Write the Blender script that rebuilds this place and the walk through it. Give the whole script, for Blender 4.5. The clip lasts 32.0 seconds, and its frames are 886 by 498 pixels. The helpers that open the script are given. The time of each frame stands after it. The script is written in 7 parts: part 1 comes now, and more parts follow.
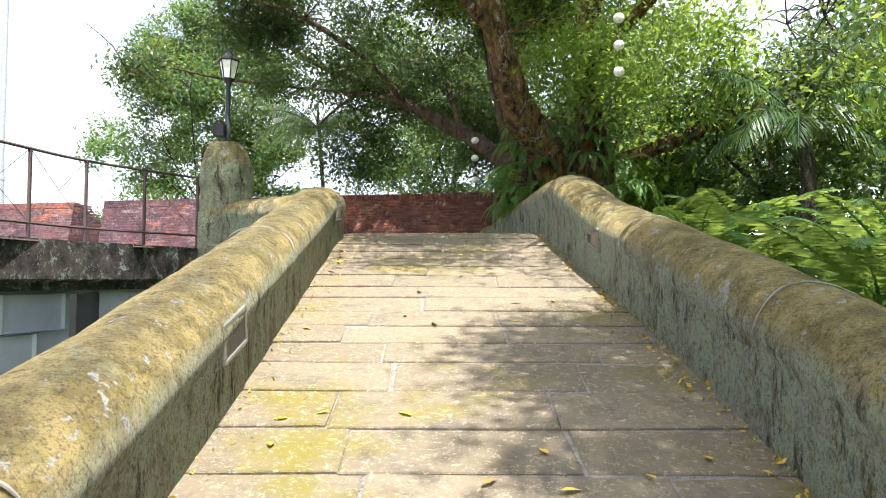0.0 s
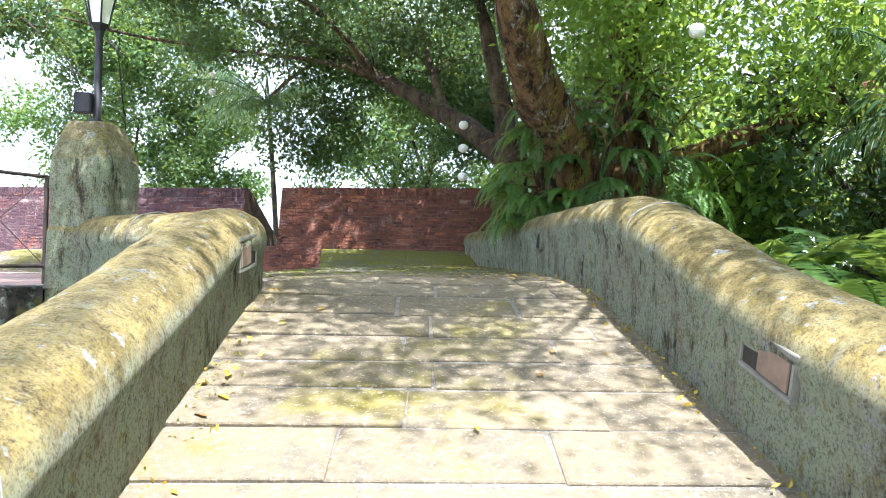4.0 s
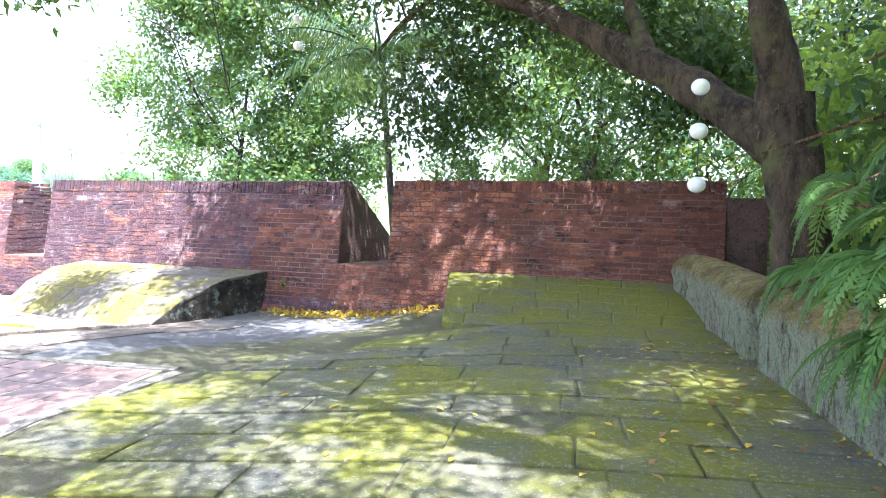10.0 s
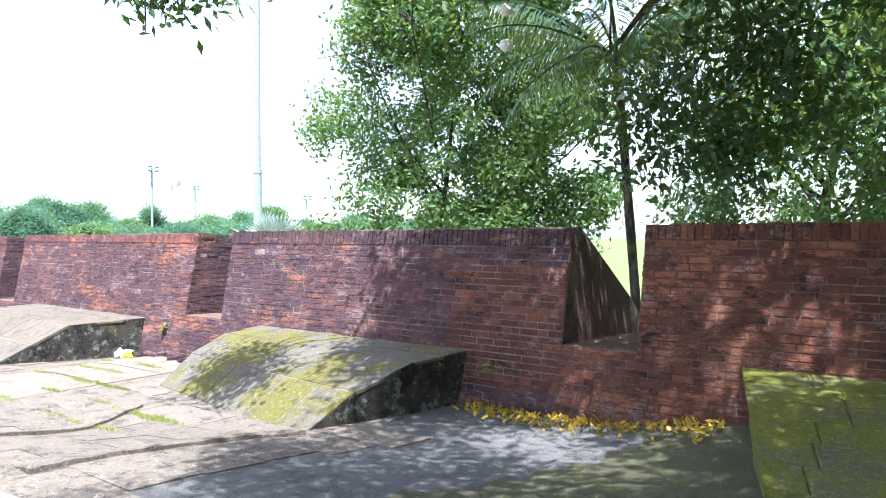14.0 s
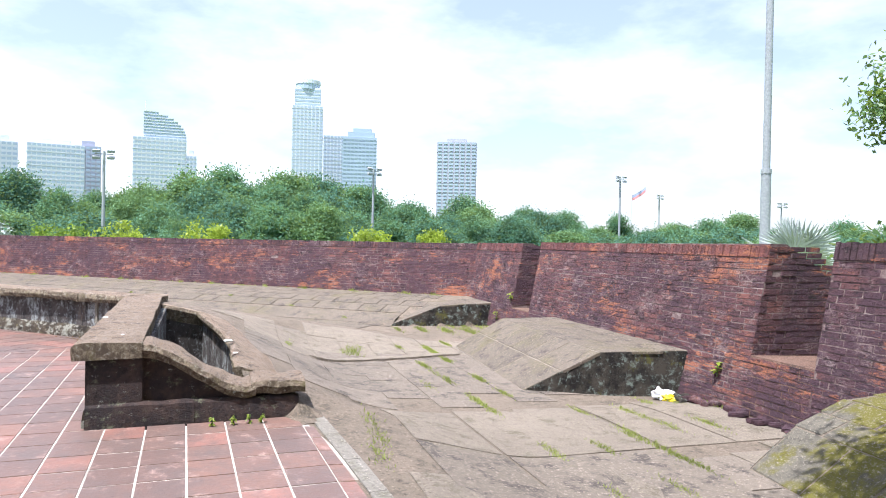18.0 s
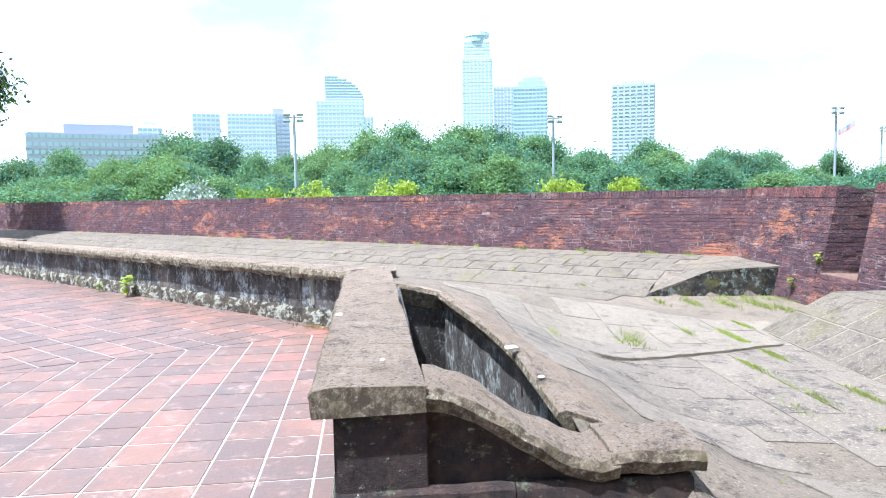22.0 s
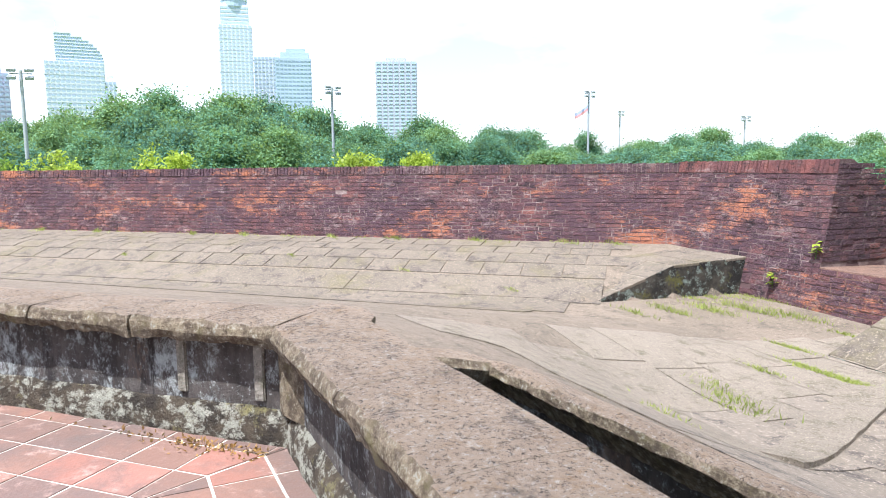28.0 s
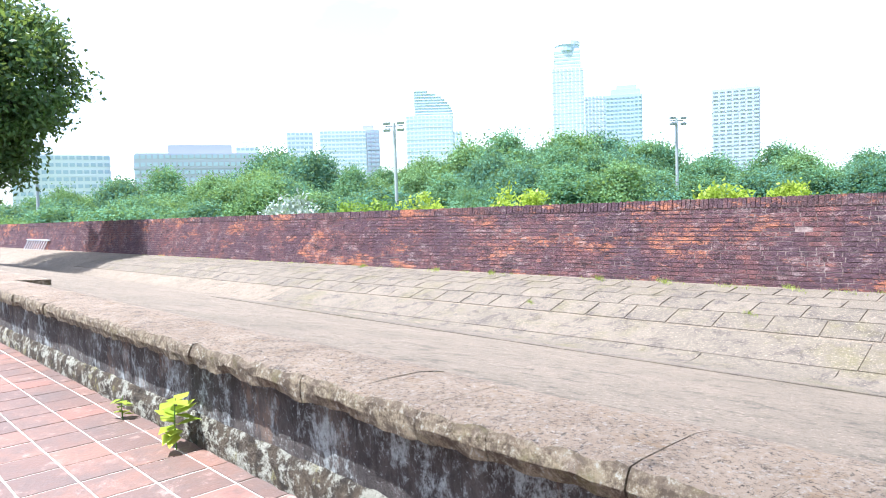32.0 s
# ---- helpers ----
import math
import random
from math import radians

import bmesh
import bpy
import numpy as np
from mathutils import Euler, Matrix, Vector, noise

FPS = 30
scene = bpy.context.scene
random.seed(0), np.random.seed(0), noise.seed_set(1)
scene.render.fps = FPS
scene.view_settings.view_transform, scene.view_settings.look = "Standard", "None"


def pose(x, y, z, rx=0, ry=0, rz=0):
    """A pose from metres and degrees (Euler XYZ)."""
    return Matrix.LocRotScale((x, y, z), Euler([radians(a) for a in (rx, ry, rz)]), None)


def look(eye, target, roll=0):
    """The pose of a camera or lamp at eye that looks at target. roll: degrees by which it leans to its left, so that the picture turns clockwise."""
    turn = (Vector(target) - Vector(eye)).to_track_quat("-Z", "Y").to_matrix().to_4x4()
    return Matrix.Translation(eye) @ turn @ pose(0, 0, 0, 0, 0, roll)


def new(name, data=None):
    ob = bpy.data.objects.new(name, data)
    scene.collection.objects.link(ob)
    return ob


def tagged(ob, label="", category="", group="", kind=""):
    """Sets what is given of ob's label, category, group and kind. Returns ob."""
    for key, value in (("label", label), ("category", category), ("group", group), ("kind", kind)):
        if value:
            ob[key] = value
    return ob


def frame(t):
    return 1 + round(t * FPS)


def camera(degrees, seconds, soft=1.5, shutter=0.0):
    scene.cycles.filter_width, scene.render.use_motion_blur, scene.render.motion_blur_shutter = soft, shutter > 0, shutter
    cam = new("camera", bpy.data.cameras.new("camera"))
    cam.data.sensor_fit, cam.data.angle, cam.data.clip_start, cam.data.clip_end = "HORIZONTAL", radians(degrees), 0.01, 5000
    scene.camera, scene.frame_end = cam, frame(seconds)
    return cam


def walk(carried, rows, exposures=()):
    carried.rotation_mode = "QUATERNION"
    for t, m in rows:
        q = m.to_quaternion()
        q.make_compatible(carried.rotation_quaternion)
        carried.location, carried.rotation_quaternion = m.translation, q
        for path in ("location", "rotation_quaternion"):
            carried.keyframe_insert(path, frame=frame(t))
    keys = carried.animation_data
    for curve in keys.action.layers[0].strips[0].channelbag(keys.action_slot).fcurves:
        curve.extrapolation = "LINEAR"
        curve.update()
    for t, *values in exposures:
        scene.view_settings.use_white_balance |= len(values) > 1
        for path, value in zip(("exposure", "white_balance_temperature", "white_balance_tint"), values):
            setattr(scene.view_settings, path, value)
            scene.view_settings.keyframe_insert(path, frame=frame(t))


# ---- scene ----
# ---- camera and walk ----
cam = camera(65.1, 32.0, soft=1.0)
METRES, EYE = 25.0, -0.38
ROWS = [
    (0.0, 0.0, 0.0, 0.0, -0.01, 2.49, -0.26),
    (0.5, -0.0017, 0.0155, 0.0036, 0.9, 1.98, -0.32),
    (1.0, -0.0025, 0.0323, 0.0085, 5.13, 1.64, 0.63),
    (1.5, -0.0064, 0.0483, 0.0129, 3.96, 3.84, -0.03),
    (2.0, -0.0052, 0.0638, 0.0154, -2.83, 2.56, 1.44),
    (2.5, -0.0057, 0.0788, 0.0181, 0.55, 1.77, 1.58),
    (4.5, -0.0038, 0.1393, 0.0336, -3.44, 0.7, -1.71),
    (5.0, 0.0005, 0.154, 0.0383, -5.92, 1.11, 0.73),
    (5.5, 0.0004, 0.1711, 0.0394, -4.37, 1.5, 0.73),
    (6.0, 0.0009, 0.1859, 0.043, -6.22, 0.63, -0.33),
    (6.5, 0.0007, 0.2028, 0.0476, 1.88, -0.12, -0.67),
    (7.0, -0.0046, 0.2198, 0.0525, 6.67, -0.03, -2.03),
    (7.5, -0.0077, 0.2366, 0.055, 11.46, 0.0, -0.61),
    (8.0, -0.011, 0.2521, 0.0578, 18.94, 0.18, 0.23),
    (8.5, -0.0147, 0.2645, 0.0625, 17.52, -0.57, -0.26),
    (9.0, -0.0155, 0.2791, 0.065, 12.42, -1.64, 0.89),
    (9.5, -0.017, 0.2923, 0.0665, 12.16, -2.45, -0.16),
    (10.0, -0.0193, 0.3062, 0.0711, 9.38, -3.9, -1.0),
    (10.5, -0.0188, 0.3195, 0.0727, 5.7, -5.95, 0.25),
    (11.0, -0.0202, 0.3306, 0.0757, 7.12, -5.93, -0.23),
    (11.5, -0.026, 0.3445, 0.0771, 5.15, -2.99, -2.67),
    (12.0, -0.0303, 0.3578, 0.077, 4.57, -2.88, -2.23),
    (12.5, -0.0357, 0.3735, 0.0768, 8.01, -1.51, -1.93),
    (13.0, -0.0451, 0.3869, 0.0784, 9.11, 0.13, -1.72),
    (13.5, -0.0507, 0.4029, 0.0788, 15.61, 0.02, 0.2),
    (14.0, -0.0605, 0.4161, 0.0779, 26.61, -1.0, 0.02),
    (14.5, -0.0743, 0.427, 0.0778, 41.25, -1.78, 0.03),
    (15.0, -0.0874, 0.4391, 0.0793, 51.53, -0.8, -0.26),
    (15.5, -0.102, 0.4447, 0.0784, 56.18, -0.76, -1.96),
    (17.5, -0.1629, 0.4588, 0.0786, 55.2, 0.01, -0.05),
    (18.0, -0.1794, 0.4608, 0.0782, 63.04, -0.56, -1.11),
    (18.5, -0.1964, 0.4585, 0.0783, 69.14, -2.38, -1.26),
    (19.0, -0.2116, 0.4602, 0.0777, 74.08, -3.15, 0.03),
    (19.5, -0.2267, 0.4615, 0.0767, 75.24, -2.75, -0.18),
    (20.0, -0.2424, 0.4589, 0.0775, 73.6, -4.17, -0.26),
    (20.5, -0.2591, 0.4593, 0.0767, 73.78, -6.08, 0.77),
    (21.0, -0.275, 0.4575, 0.0763, 76.68, -5.68, 0.96),
    (21.5, -0.2901, 0.4528, 0.0773, 76.79, -5.13, 1.01),
    (22.0, -0.3063, 0.4525, 0.0779, 77.08, -4.55, 1.02),
    (22.5, -0.3205, 0.4499, 0.0769, 74.3, -3.98, -0.83),
    (23.0, -0.3343, 0.4467, 0.0777, 66.98, -4.82, -1.23),
    (23.5, -0.3489, 0.4477, 0.0782, 61.24, -5.22, -0.08),
    (24.0, -0.3625, 0.4456, 0.0779, 58.53, -4.16, -1.66),
    (24.5, -0.3767, 0.4425, 0.078, 52.63, -2.83, -0.79),
    (26.5, -0.4361, 0.4373, 0.0767, 53.45, -7.36, -0.03),
    (27.0, -0.4515, 0.4354, 0.0758, 56.74, -8.82, -1.27),
    (27.5, -0.4664, 0.4327, 0.0769, 56.81, -8.52, -0.81),
    (28.0, -0.4824, 0.4326, 0.0769, 57.85, -6.81, 0.55),
    (28.5, -0.4972, 0.4301, 0.076, 62.07, -5.95, 0.01),
    (29.0, -0.5112, 0.4268, 0.0763, 63.62, -5.69, 0.31),
    (29.5, -0.5263, 0.4257, 0.0765, 67.09, -5.12, 0.86),
    (30.0, -0.5403, 0.4228, 0.076, 68.97, -4.86, 0.47),
    (30.5, -0.5548, 0.4189, 0.0762, 68.45, -4.99, -0.03),
    (31.0, -0.571, 0.417, 0.0765, 73.31, -4.85, 0.66),
    (31.5, -0.5866, 0.4114, 0.0757, 80.71, -4.41, 0.93),
    (32.0, -0.6013, 0.4053, 0.0755, 84.19, -3.24, 1.83),
]
EXPOSURES = [(0.0, 1.75, 6300, 17), (2.5, 2.05, 5850, 15), (5.0, 2.65, 5750, 15), (6.5, 3.5, 5500, 14), (7.5, 2.85, 5300, 17), (8.2, 1.5, 5600, 19), (9.0, 2.05, 5600, 22), (10.0, 2.75, 5550, 18), (11.0, 3.6, 5800, 19), (12.0, 3.7, 5800, 20), (13.0, 2.52, 5650, 17),
             (14.0, 1.85, 5600, 14), (15.5, 1.52, 5750, 13), (18.0, 1.12, 5900, 16), (19.0, 1.46, 5700, 12), (20.0, 1.50, 5400, 10), (24.0, 1.52, 5400, 10), (26.6, 1.33, 5750, 13), (28.0, 1.36, 5900, 13), (29.5, 1.56, 5700, 12), (32.0, 1.68, 5650, 12)]
walk(cam, [(t, pose(METRES * x, METRES * y, METRES * z + EYE, 90 + pitch, roll, yaw)) for t, x, y, z, yaw, pitch, roll in ROWS], EXPOSURES)

# ---- sky and sun ----
SUN_YAW, SUN_UP = 201.0, 69.0
sun_dir = Vector((-math.sin(radians(SUN_YAW)) * math.cos(radians(SUN_UP)), math.cos(radians(SUN_YAW)) * math.cos(radians(SUN_UP)), math.sin(radians(SUN_UP))))
world = bpy.data.worlds.new("sky")
scene.world = world
world.use_nodes = True
wn, wl = world.node_tree.nodes, world.node_tree.links
sky = wn.new("ShaderNodeTexSky")
sky.sky_type, sky.sun_disc = "NISHITA", False
sky.sun_elevation = radians(SUN_UP)
sky.sun_rotation = math.atan2(sun_dir.x, sun_dir.y)
sky.air_density, sky.dust_density, sky.ozone_density = 1.0, 2.0, 1.0
# thin hazy cloud over the whole sky
coord = wn.new("ShaderNodeTexCoord")
stretch = wn.new("ShaderNodeMapping")
stretch.inputs["Scale"].default_value = (1.0, 1.0, 2.6)
cloud = wn.new("ShaderNodeTexNoise")
cloud.inputs["Scale"].default_value, cloud.inputs["Detail"].default_value, cloud.inputs["Roughness"].default_value = 2.2, 7.0, 0.58
cloud_ramp = wn.new("ShaderNodeValToRGB")
cloud_ramp.color_ramp.elements[0].position, cloud_ramp.color_ramp.elements[1].position = 0.40, 0.72
cloud_ramp.color_ramp.elements[0].color, cloud_ramp.color_ramp.elements[1].color = (0.17, 0.17, 0.17, 1), (0.66, 0.66, 0.66, 1)
veil = wn.new("ShaderNodeMix")
veil.data_type = "RGBA"
veil.inputs["B"].default_value = (10.0, 10.3, 10.6, 1)
wl.new(coord.outputs["Generated"], stretch.inputs["Vector"])
wl.new(stretch.outputs["Vector"], cloud.inputs["Vector"])
wl.new(cloud.outputs["Fac"], cloud_ramp.inputs["Fac"])
wl.new(cloud_ramp.outputs["Color"], veil.inputs["Factor"])
wl.new(sky.outputs["Color"], veil.inputs["A"])
wl.new(veil.outputs["Result"], wn["Background"].inputs["Color"])
wn["Background"].inputs["Strength"].default_value = 0.1
sun = new("sun", bpy.data.lights.new("sun", "SUN"))
sun.data.energy, sun.data.angle, sun.data.color = 5.0, radians(0.6), (1.0, 0.965, 0.90)
sun.matrix_world = look(sun_dir * 60, (0, 0, 0))

# ---- materials ----
def col(r, g, b):
    return (r, g, b, 1.0)


class Mat:
    """A small builder for node materials."""

    def __init__(self, name, rough=0.85, metal=0.0):
        self.m = bpy.data.materials.new(name)
        self.m.use_nodes = True
        self.n, self.l = self.m.node_tree.nodes, self.m.node_tree.links
        self.p = self.n["Principled BSDF"]
        self.p.inputs["Roughness"].default_value, self.p.inputs["Metallic"].default_value = rough, metal
        self.p.inputs["Specular IOR Level"].default_value = 0.3
        self.geo = self.n.new("ShaderNodeNewGeometry")
        self.pos = self.geo.outputs["Position"]

    def noise(self, scale, detail=5.0, rough=0.6, stretch=None, low=0.35, high=0.65):
        tex = self.n.new("ShaderNodeTexNoise")
        tex.inputs["Scale"].default_value, tex.inputs["Detail"].default_value, tex.inputs["Roughness"].default_value = scale, detail, rough
        vec = self.pos
        if stretch:
            mp = self.n.new("ShaderNodeMapping")
            mp.inputs["Scale"].default_value = stretch
            self.l.new(vec, mp.inputs["Vector"])
            vec = mp.outputs["Vector"]
        self.l.new(vec, tex.inputs["Vector"])
        rg = self.n.new("ShaderNodeMapRange")
        rg.inputs["From Min"].default_value, rg.inputs["From Max"].default_value = low, high
        self.l.new(tex.outputs["Fac"], rg.inputs["Value"])
        return rg.outputs["Result"]

    def mix(self, a, b, fac, mode="MIX"):
        mx = self.n.new("ShaderNodeMix")
        mx.data_type, mx.blend_type = "RGBA", mode
        for sock, v in (("A", a), ("B", b)):
            if isinstance(v, tuple):
                mx.inputs[sock].default_value = v
            else:
                self.l.new(v, mx.inputs[sock])
        if isinstance(fac, (int, float)):
            mx.inputs["Factor"].default_value = fac
        else:
            self.l.new(fac, mx.inputs["Factor"])
        return mx.outputs["Result"]

    def math(self, op, a, b=0.0):
        nd = self.n.new("ShaderNodeMath")
        nd.operation = op
        nd.use_clamp = op in ("MULTIPLY", "SUBTRACT")
        for i, v in enumerate((a, b)):
            if isinstance(v, (int, float)):
                nd.inputs[i].default_value = v
            else:
                self.l.new(v, nd.inputs[i])
        return nd.outputs[0]

    def piece_random(self):
        info = self.n.new("ShaderNodeObjectInfo")
        s = self.math("ADD", info.outputs["Random"], self.geo.outputs["Random Per Island"])
        return self.math("FRACT", s)

    def ramp(self, fac, stops):
        rp = self.n.new("ShaderNodeValToRGB")
        while len(rp.color_ramp.elements) < len(stops):
            rp.color_ramp.elements.new(0.5)
        for e, (p, c) in zip(rp.color_ramp.elements, stops):
            e.position, e.color = p, c
        self.l.new(fac, rp.inputs["Fac"])
        return rp.outputs["Color"]

    def up(self, low=0.35, high=0.85):
        sep = self.n.new("ShaderNodeSeparateXYZ")
        self.l.new(self.geo.outputs["Normal"], sep.inputs[0])
        rg = self.n.new("ShaderNodeMapRange")
        rg.inputs["From Min"].default_value, rg.inputs["From Max"].default_value = low, high
        self.l.new(sep.outputs["Z"], rg.inputs["Value"])
        return rg.outputs["Result"]

    def bump(self, height, strength=0.5, distance=0.01):
        bp = self.n.new("ShaderNodeBump")
        bp.inputs["Strength"].default_value, bp.inputs["Distance"].default_value = strength, distance
        self.l.new(height, bp.inputs["Height"])
        self.l.new(bp.outputs["Normal"], self.p.inputs["Normal"])

    def done(self, colour):
        if isinstance(colour, tuple):
            self.p.inputs["Base Color"].default_value = colour
        else:
            self.l.new(colour, self.p.inputs["Base Color"])
        return self.m


def plain(name, colour, rough=0.6, metal=0.0, spots=0.25, scale=14.0):
    k = Mat(name, rough, metal)
    dark = tuple(c * (1 - spots) for c in colour[:3]) + (1.0,)
    c = k.mix(colour, dark, k.noise(scale, 6))
    k.bump(k.noise(scale * 6, 3), 0.15, 0.004)
    return k.done(c)


def mossy_plaster(name, stain):
    """Old lime plaster of the ramp's parapets: grey-green, streaked, with lichen and moss on top, the top also
    lightened for sun.
    """
    k = Mat(name, 0.95)
    c = k.mix(col(0.60, 0.58, 0.42), col(0.35, 0.31, 0.20), k.noise(4.5, 9, 0.8, None, 0.44, 0.56))
    c = k.mix(c, col(0.57, 0.64, 0.42), k.noise(3.8, 10, 0.86, (1, 1, 0.7), 0.44, 0.52))
    c = k.mix(c, col(0.10, 0.083, 0.055), k.noise(7.0, 9, 0.8, (1, 1, 0.35), stain, stain + 0.08))
    c = k.mix(c, col(0.20, 0.155, 0.07), k.noise(14.0, 7, 0.75, None, 0.58, 0.68))
    # yellow moss on upward faces, its colour raised to include sunlight and glare
    top = k.mix(col(0.62, 0.49, 0.19), col(0.31, 0.245, 0.085), k.noise(4.2, 10, 0.82, None, 0.43, 0.57))
    top = k.mix(top, col(0.07, 0.058, 0.032), k.noise(6.0, 10, 0.86, None, 0.56, 0.65))
    top = k.mix(top, col(0.50, 0.48, 0.36), k.noise(9.0, 9, 0.8, None, 0.58, 0.64))
    c = k.mix(c, top, k.math("MULTIPLY", k.up(0.0, 0.5), k.noise(3.0, 7, 0.75, None, 0.22, 0.45)))
    c = k.mix(c, col(0.58, 0.59, 0.52), k.noise(11.0, 6, 0.6, None, 0.625, 0.64))
    c = k.mix(c, col(0.42, 0.34, 0.06), k.math("MULTIPLY", k.noise(17.0, 9, 0.8, None, 0.56, 0.60), 0.7))
    c = k.mix(c, col(0.055, 0.045, 0.03), k.math("MULTIPLY", k.noise(30.0, 8, 0.85, None, 0.54, 0.60), 0.6))
    c = k.mix(c, col(0.62, 0.60, 0.46), k.math("MULTIPLY", k.noise(38.0, 6, 0.8, (1.1, 1, 1.2), 0.58, 0.68), 0.6))
    c = k.mix(c, col(0.08, 0.07, 0.045), k.math("MULTIPLY", k.noise(75.0, 6, 0.8, None, 0.52, 0.58), 0.55))
    rough = k.math("ADD", k.noise(40.0, 9, 0.85), k.noise(9.0, 6, 0.7))
    k.bump(rough, 1.0, 0.05)
    return k.done(c)


def slab_stone(name, a, b, moss, moss_low, moss_high, dark=(0.10, 0.10, 0.085)):
    k = Mat(name, 0.9)
    c = k.mix(col(*a), col(*b), k.piece_random())
    c = k.mix(c, col(*dark), k.noise(3.5, 9, 0.82, None, 0.51, 0.59))
    c = k.mix(c, col(*moss), k.noise(1.1, 8, 0.72, None, moss_low, moss_high))
    c = k.mix(c, col(*(0.45 * v for v in b)), k.noise(18.0, 9, 0.86, None, 0.54, 0.60))
    c = k.mix(c, tuple(min(1, v * 1.95) for v in a) + (1.0,), k.noise(36.0, 8, 0.86, None, 0.54, 0.60))
    k.bump(k.noise(45.0, 7, 0.7), 0.7, 0.012)
    return k.done(c)


def brick_mat(name, shades, stain=(0.078, 0.045, 0.060), much=0.85):
    k = Mat(name, 0.92)
    r = k.piece_random()
    c = k.ramp(r, [(at, col(*shade)) for at, shade in zip((0.0, 0.35, 0.75, 1.0), shades)])
    c = k.mix(c, col(*stain), k.math("MULTIPLY", k.noise(0.8, 9, 0.78, (1, 1, 0.9), 0.40, 0.55), much))
    c = k.mix(c, col(0.43, 0.165, 0.085), k.math("MULTIPLY", k.noise(0.5, 9, 0.86, (1, 1, 3.0), 0.535, 0.60), 0.85))
    c = k.mix(c, col(0.36, 0.29, 0.27), k.noise(5.0, 9, 0.8, (1, 1, 1.6), 0.575, 0.72))
    c = k.mix(c, col(0.40, 0.305, 0.285), k.math("MULTIPLY", k.noise(1.7, 10, 0.88, (1, 1, 2.0), 0.54, 0.62), 0.55))
    c = k.mix(c, col(0.028, 0.020, 0.023), k.noise(3.2, 10, 0.84, (1, 1, 1.8), 0.53, 0.62))
    c = k.mix(c, col(0.30, 0.115, 0.07), k.noise(7.0, 9, 0.85, (1, 1, 1.5), 0.62, 0.68))
    k.bump(k.noise(34.0, 9, 0.8), 1.0, 0.014)
    return k.done(c)


def mortar_mat(name, pale, stained):
    k = Mat(name, 0.95)
    c = k.mix(col(*pale), col(*stained), k.noise(0.9, 10, 0.86, (1, 1, 1.8), 0.39, 0.55))
    k.bump(k.noise(50.0, 5), 0.5, 0.006)
    return k.done(c)


def tile_mat():
    k = Mat("terracotta_tile", 0.5)
    c = k.ramp(k.piece_random(), [(0.0, col(0.124, 0.081, 0.068)), (0.45, col(0.155, 0.094, 0.075)), (0.84, col(0.186, 0.104, 0.078)), (0.93, col(0.21, 0.102, 0.079)), (1.0, col(0.245, 0.122, 0.096))])
    c = k.mix(c, col(0.105, 0.082, 0.074), k.noise(1.6, 9, 0.8, None, 0.44, 0.66))
    c = k.mix(c, col(0.33, 0.225, 0.19), k.noise(5.0, 10, 0.86, None, 0.54, 0.66))
    c = k.mix(c, col(0.055, 0.042, 0.04), k.noise(14.0, 8, 0.8, None, 0.60, 0.72))
    k.bump(k.noise(30.0, 6), 0.3, 0.006)
    return k.done(c)


def concrete_mat(name, a, b, c3, grain=60.0):
    k = Mat(name, 0.93)
    c = k.mix(col(*a), col(*b), k.noise(0.8, 8, 0.7, None, 0.36, 0.66))
    c = k.mix(c, col(*c3), k.noise(4.5, 9, 0.80, None, 0.51, 0.61))
    c = k.mix(c, col(a[0] * 1.8, a[1] * 1.78, a[2] * 1.74), k.noise(grain, 8, 0.88, None, 0.55, 0.60))
    c = k.mix(c, col(b[0] * 0.4, b[1] * 0.38, b[2] * 0.36), k.noise(grain * 0.8, 7, 0.85, (1.2, 1.1, 1), 0.55, 0.61))
    k.bump(k.noise(grain, 8, 0.75), 0.9, 0.012)
    return k.done(c)


def stained_wall():
    """Bench face: black stain, pale blue-grey lichen and bare render."""
    k = Mat("stained_render", 0.95)
    c = k.mix(col(0.050, 0.043, 0.041), col(0.135, 0.118, 0.105), k.noise(3.0, 9, 0.78, (1, 1, 0.5), 0.44, 0.64))
    c = k.mix(c, col(0.40, 0.43, 0.42), k.noise(2.4, 10, 0.86, (1, 1, 0.7), 0.52, 0.60))
    c = k.mix(c, col(0.22, 0.15, 0.11), k.noise(2.3, 8, 0.75, (1, 1, 0.6), 0.57, 0.70))
    c = k.mix(c, col(0.035, 0.030, 0.03), k.noise(5.0, 9, 0.78, (1, 1, 0.22), 0.56, 0.64))
    c = k.mix(c, col(0.46, 0.48, 0.46), k.noise(26.0, 8, 0.85, None, 0.58, 0.63))
    k.bump(k.noise(35.0, 8, 0.75), 0.9, 0.015)
    return k.done(c)


def leaf_mat(name, a, b, through_light=0.35, rough=0.45):
    k = Mat(name, rough)
    c = k.ramp(k.piece_random(), [(0.0, col(*a)), (1.0, col(*b))])
    c = k.mix(c, col(*(0.6 * v for v in a)), k.noise(0.5, 3, 0.5, None, 0.4, 0.7))
    k.l.new(c, k.p.inputs["Base Color"])
    tr = k.n.new("ShaderNodeBsdfTranslucent")
    warm = k.mix(c, col(0.62, 0.78, 0.12), 0.45)
    k.l.new(warm, tr.inputs["Color"])
    mx = k.n.new("ShaderNodeMixShader")
    mx.inputs[0].default_value = through_light
    k.l.new(k.p.outputs[0], mx.inputs[1])
    k.l.new(tr.outputs[0], mx.inputs[2])
    k.l.new(mx.outputs[0], k.n["Material Output"].inputs["Surface"])
    return k.m


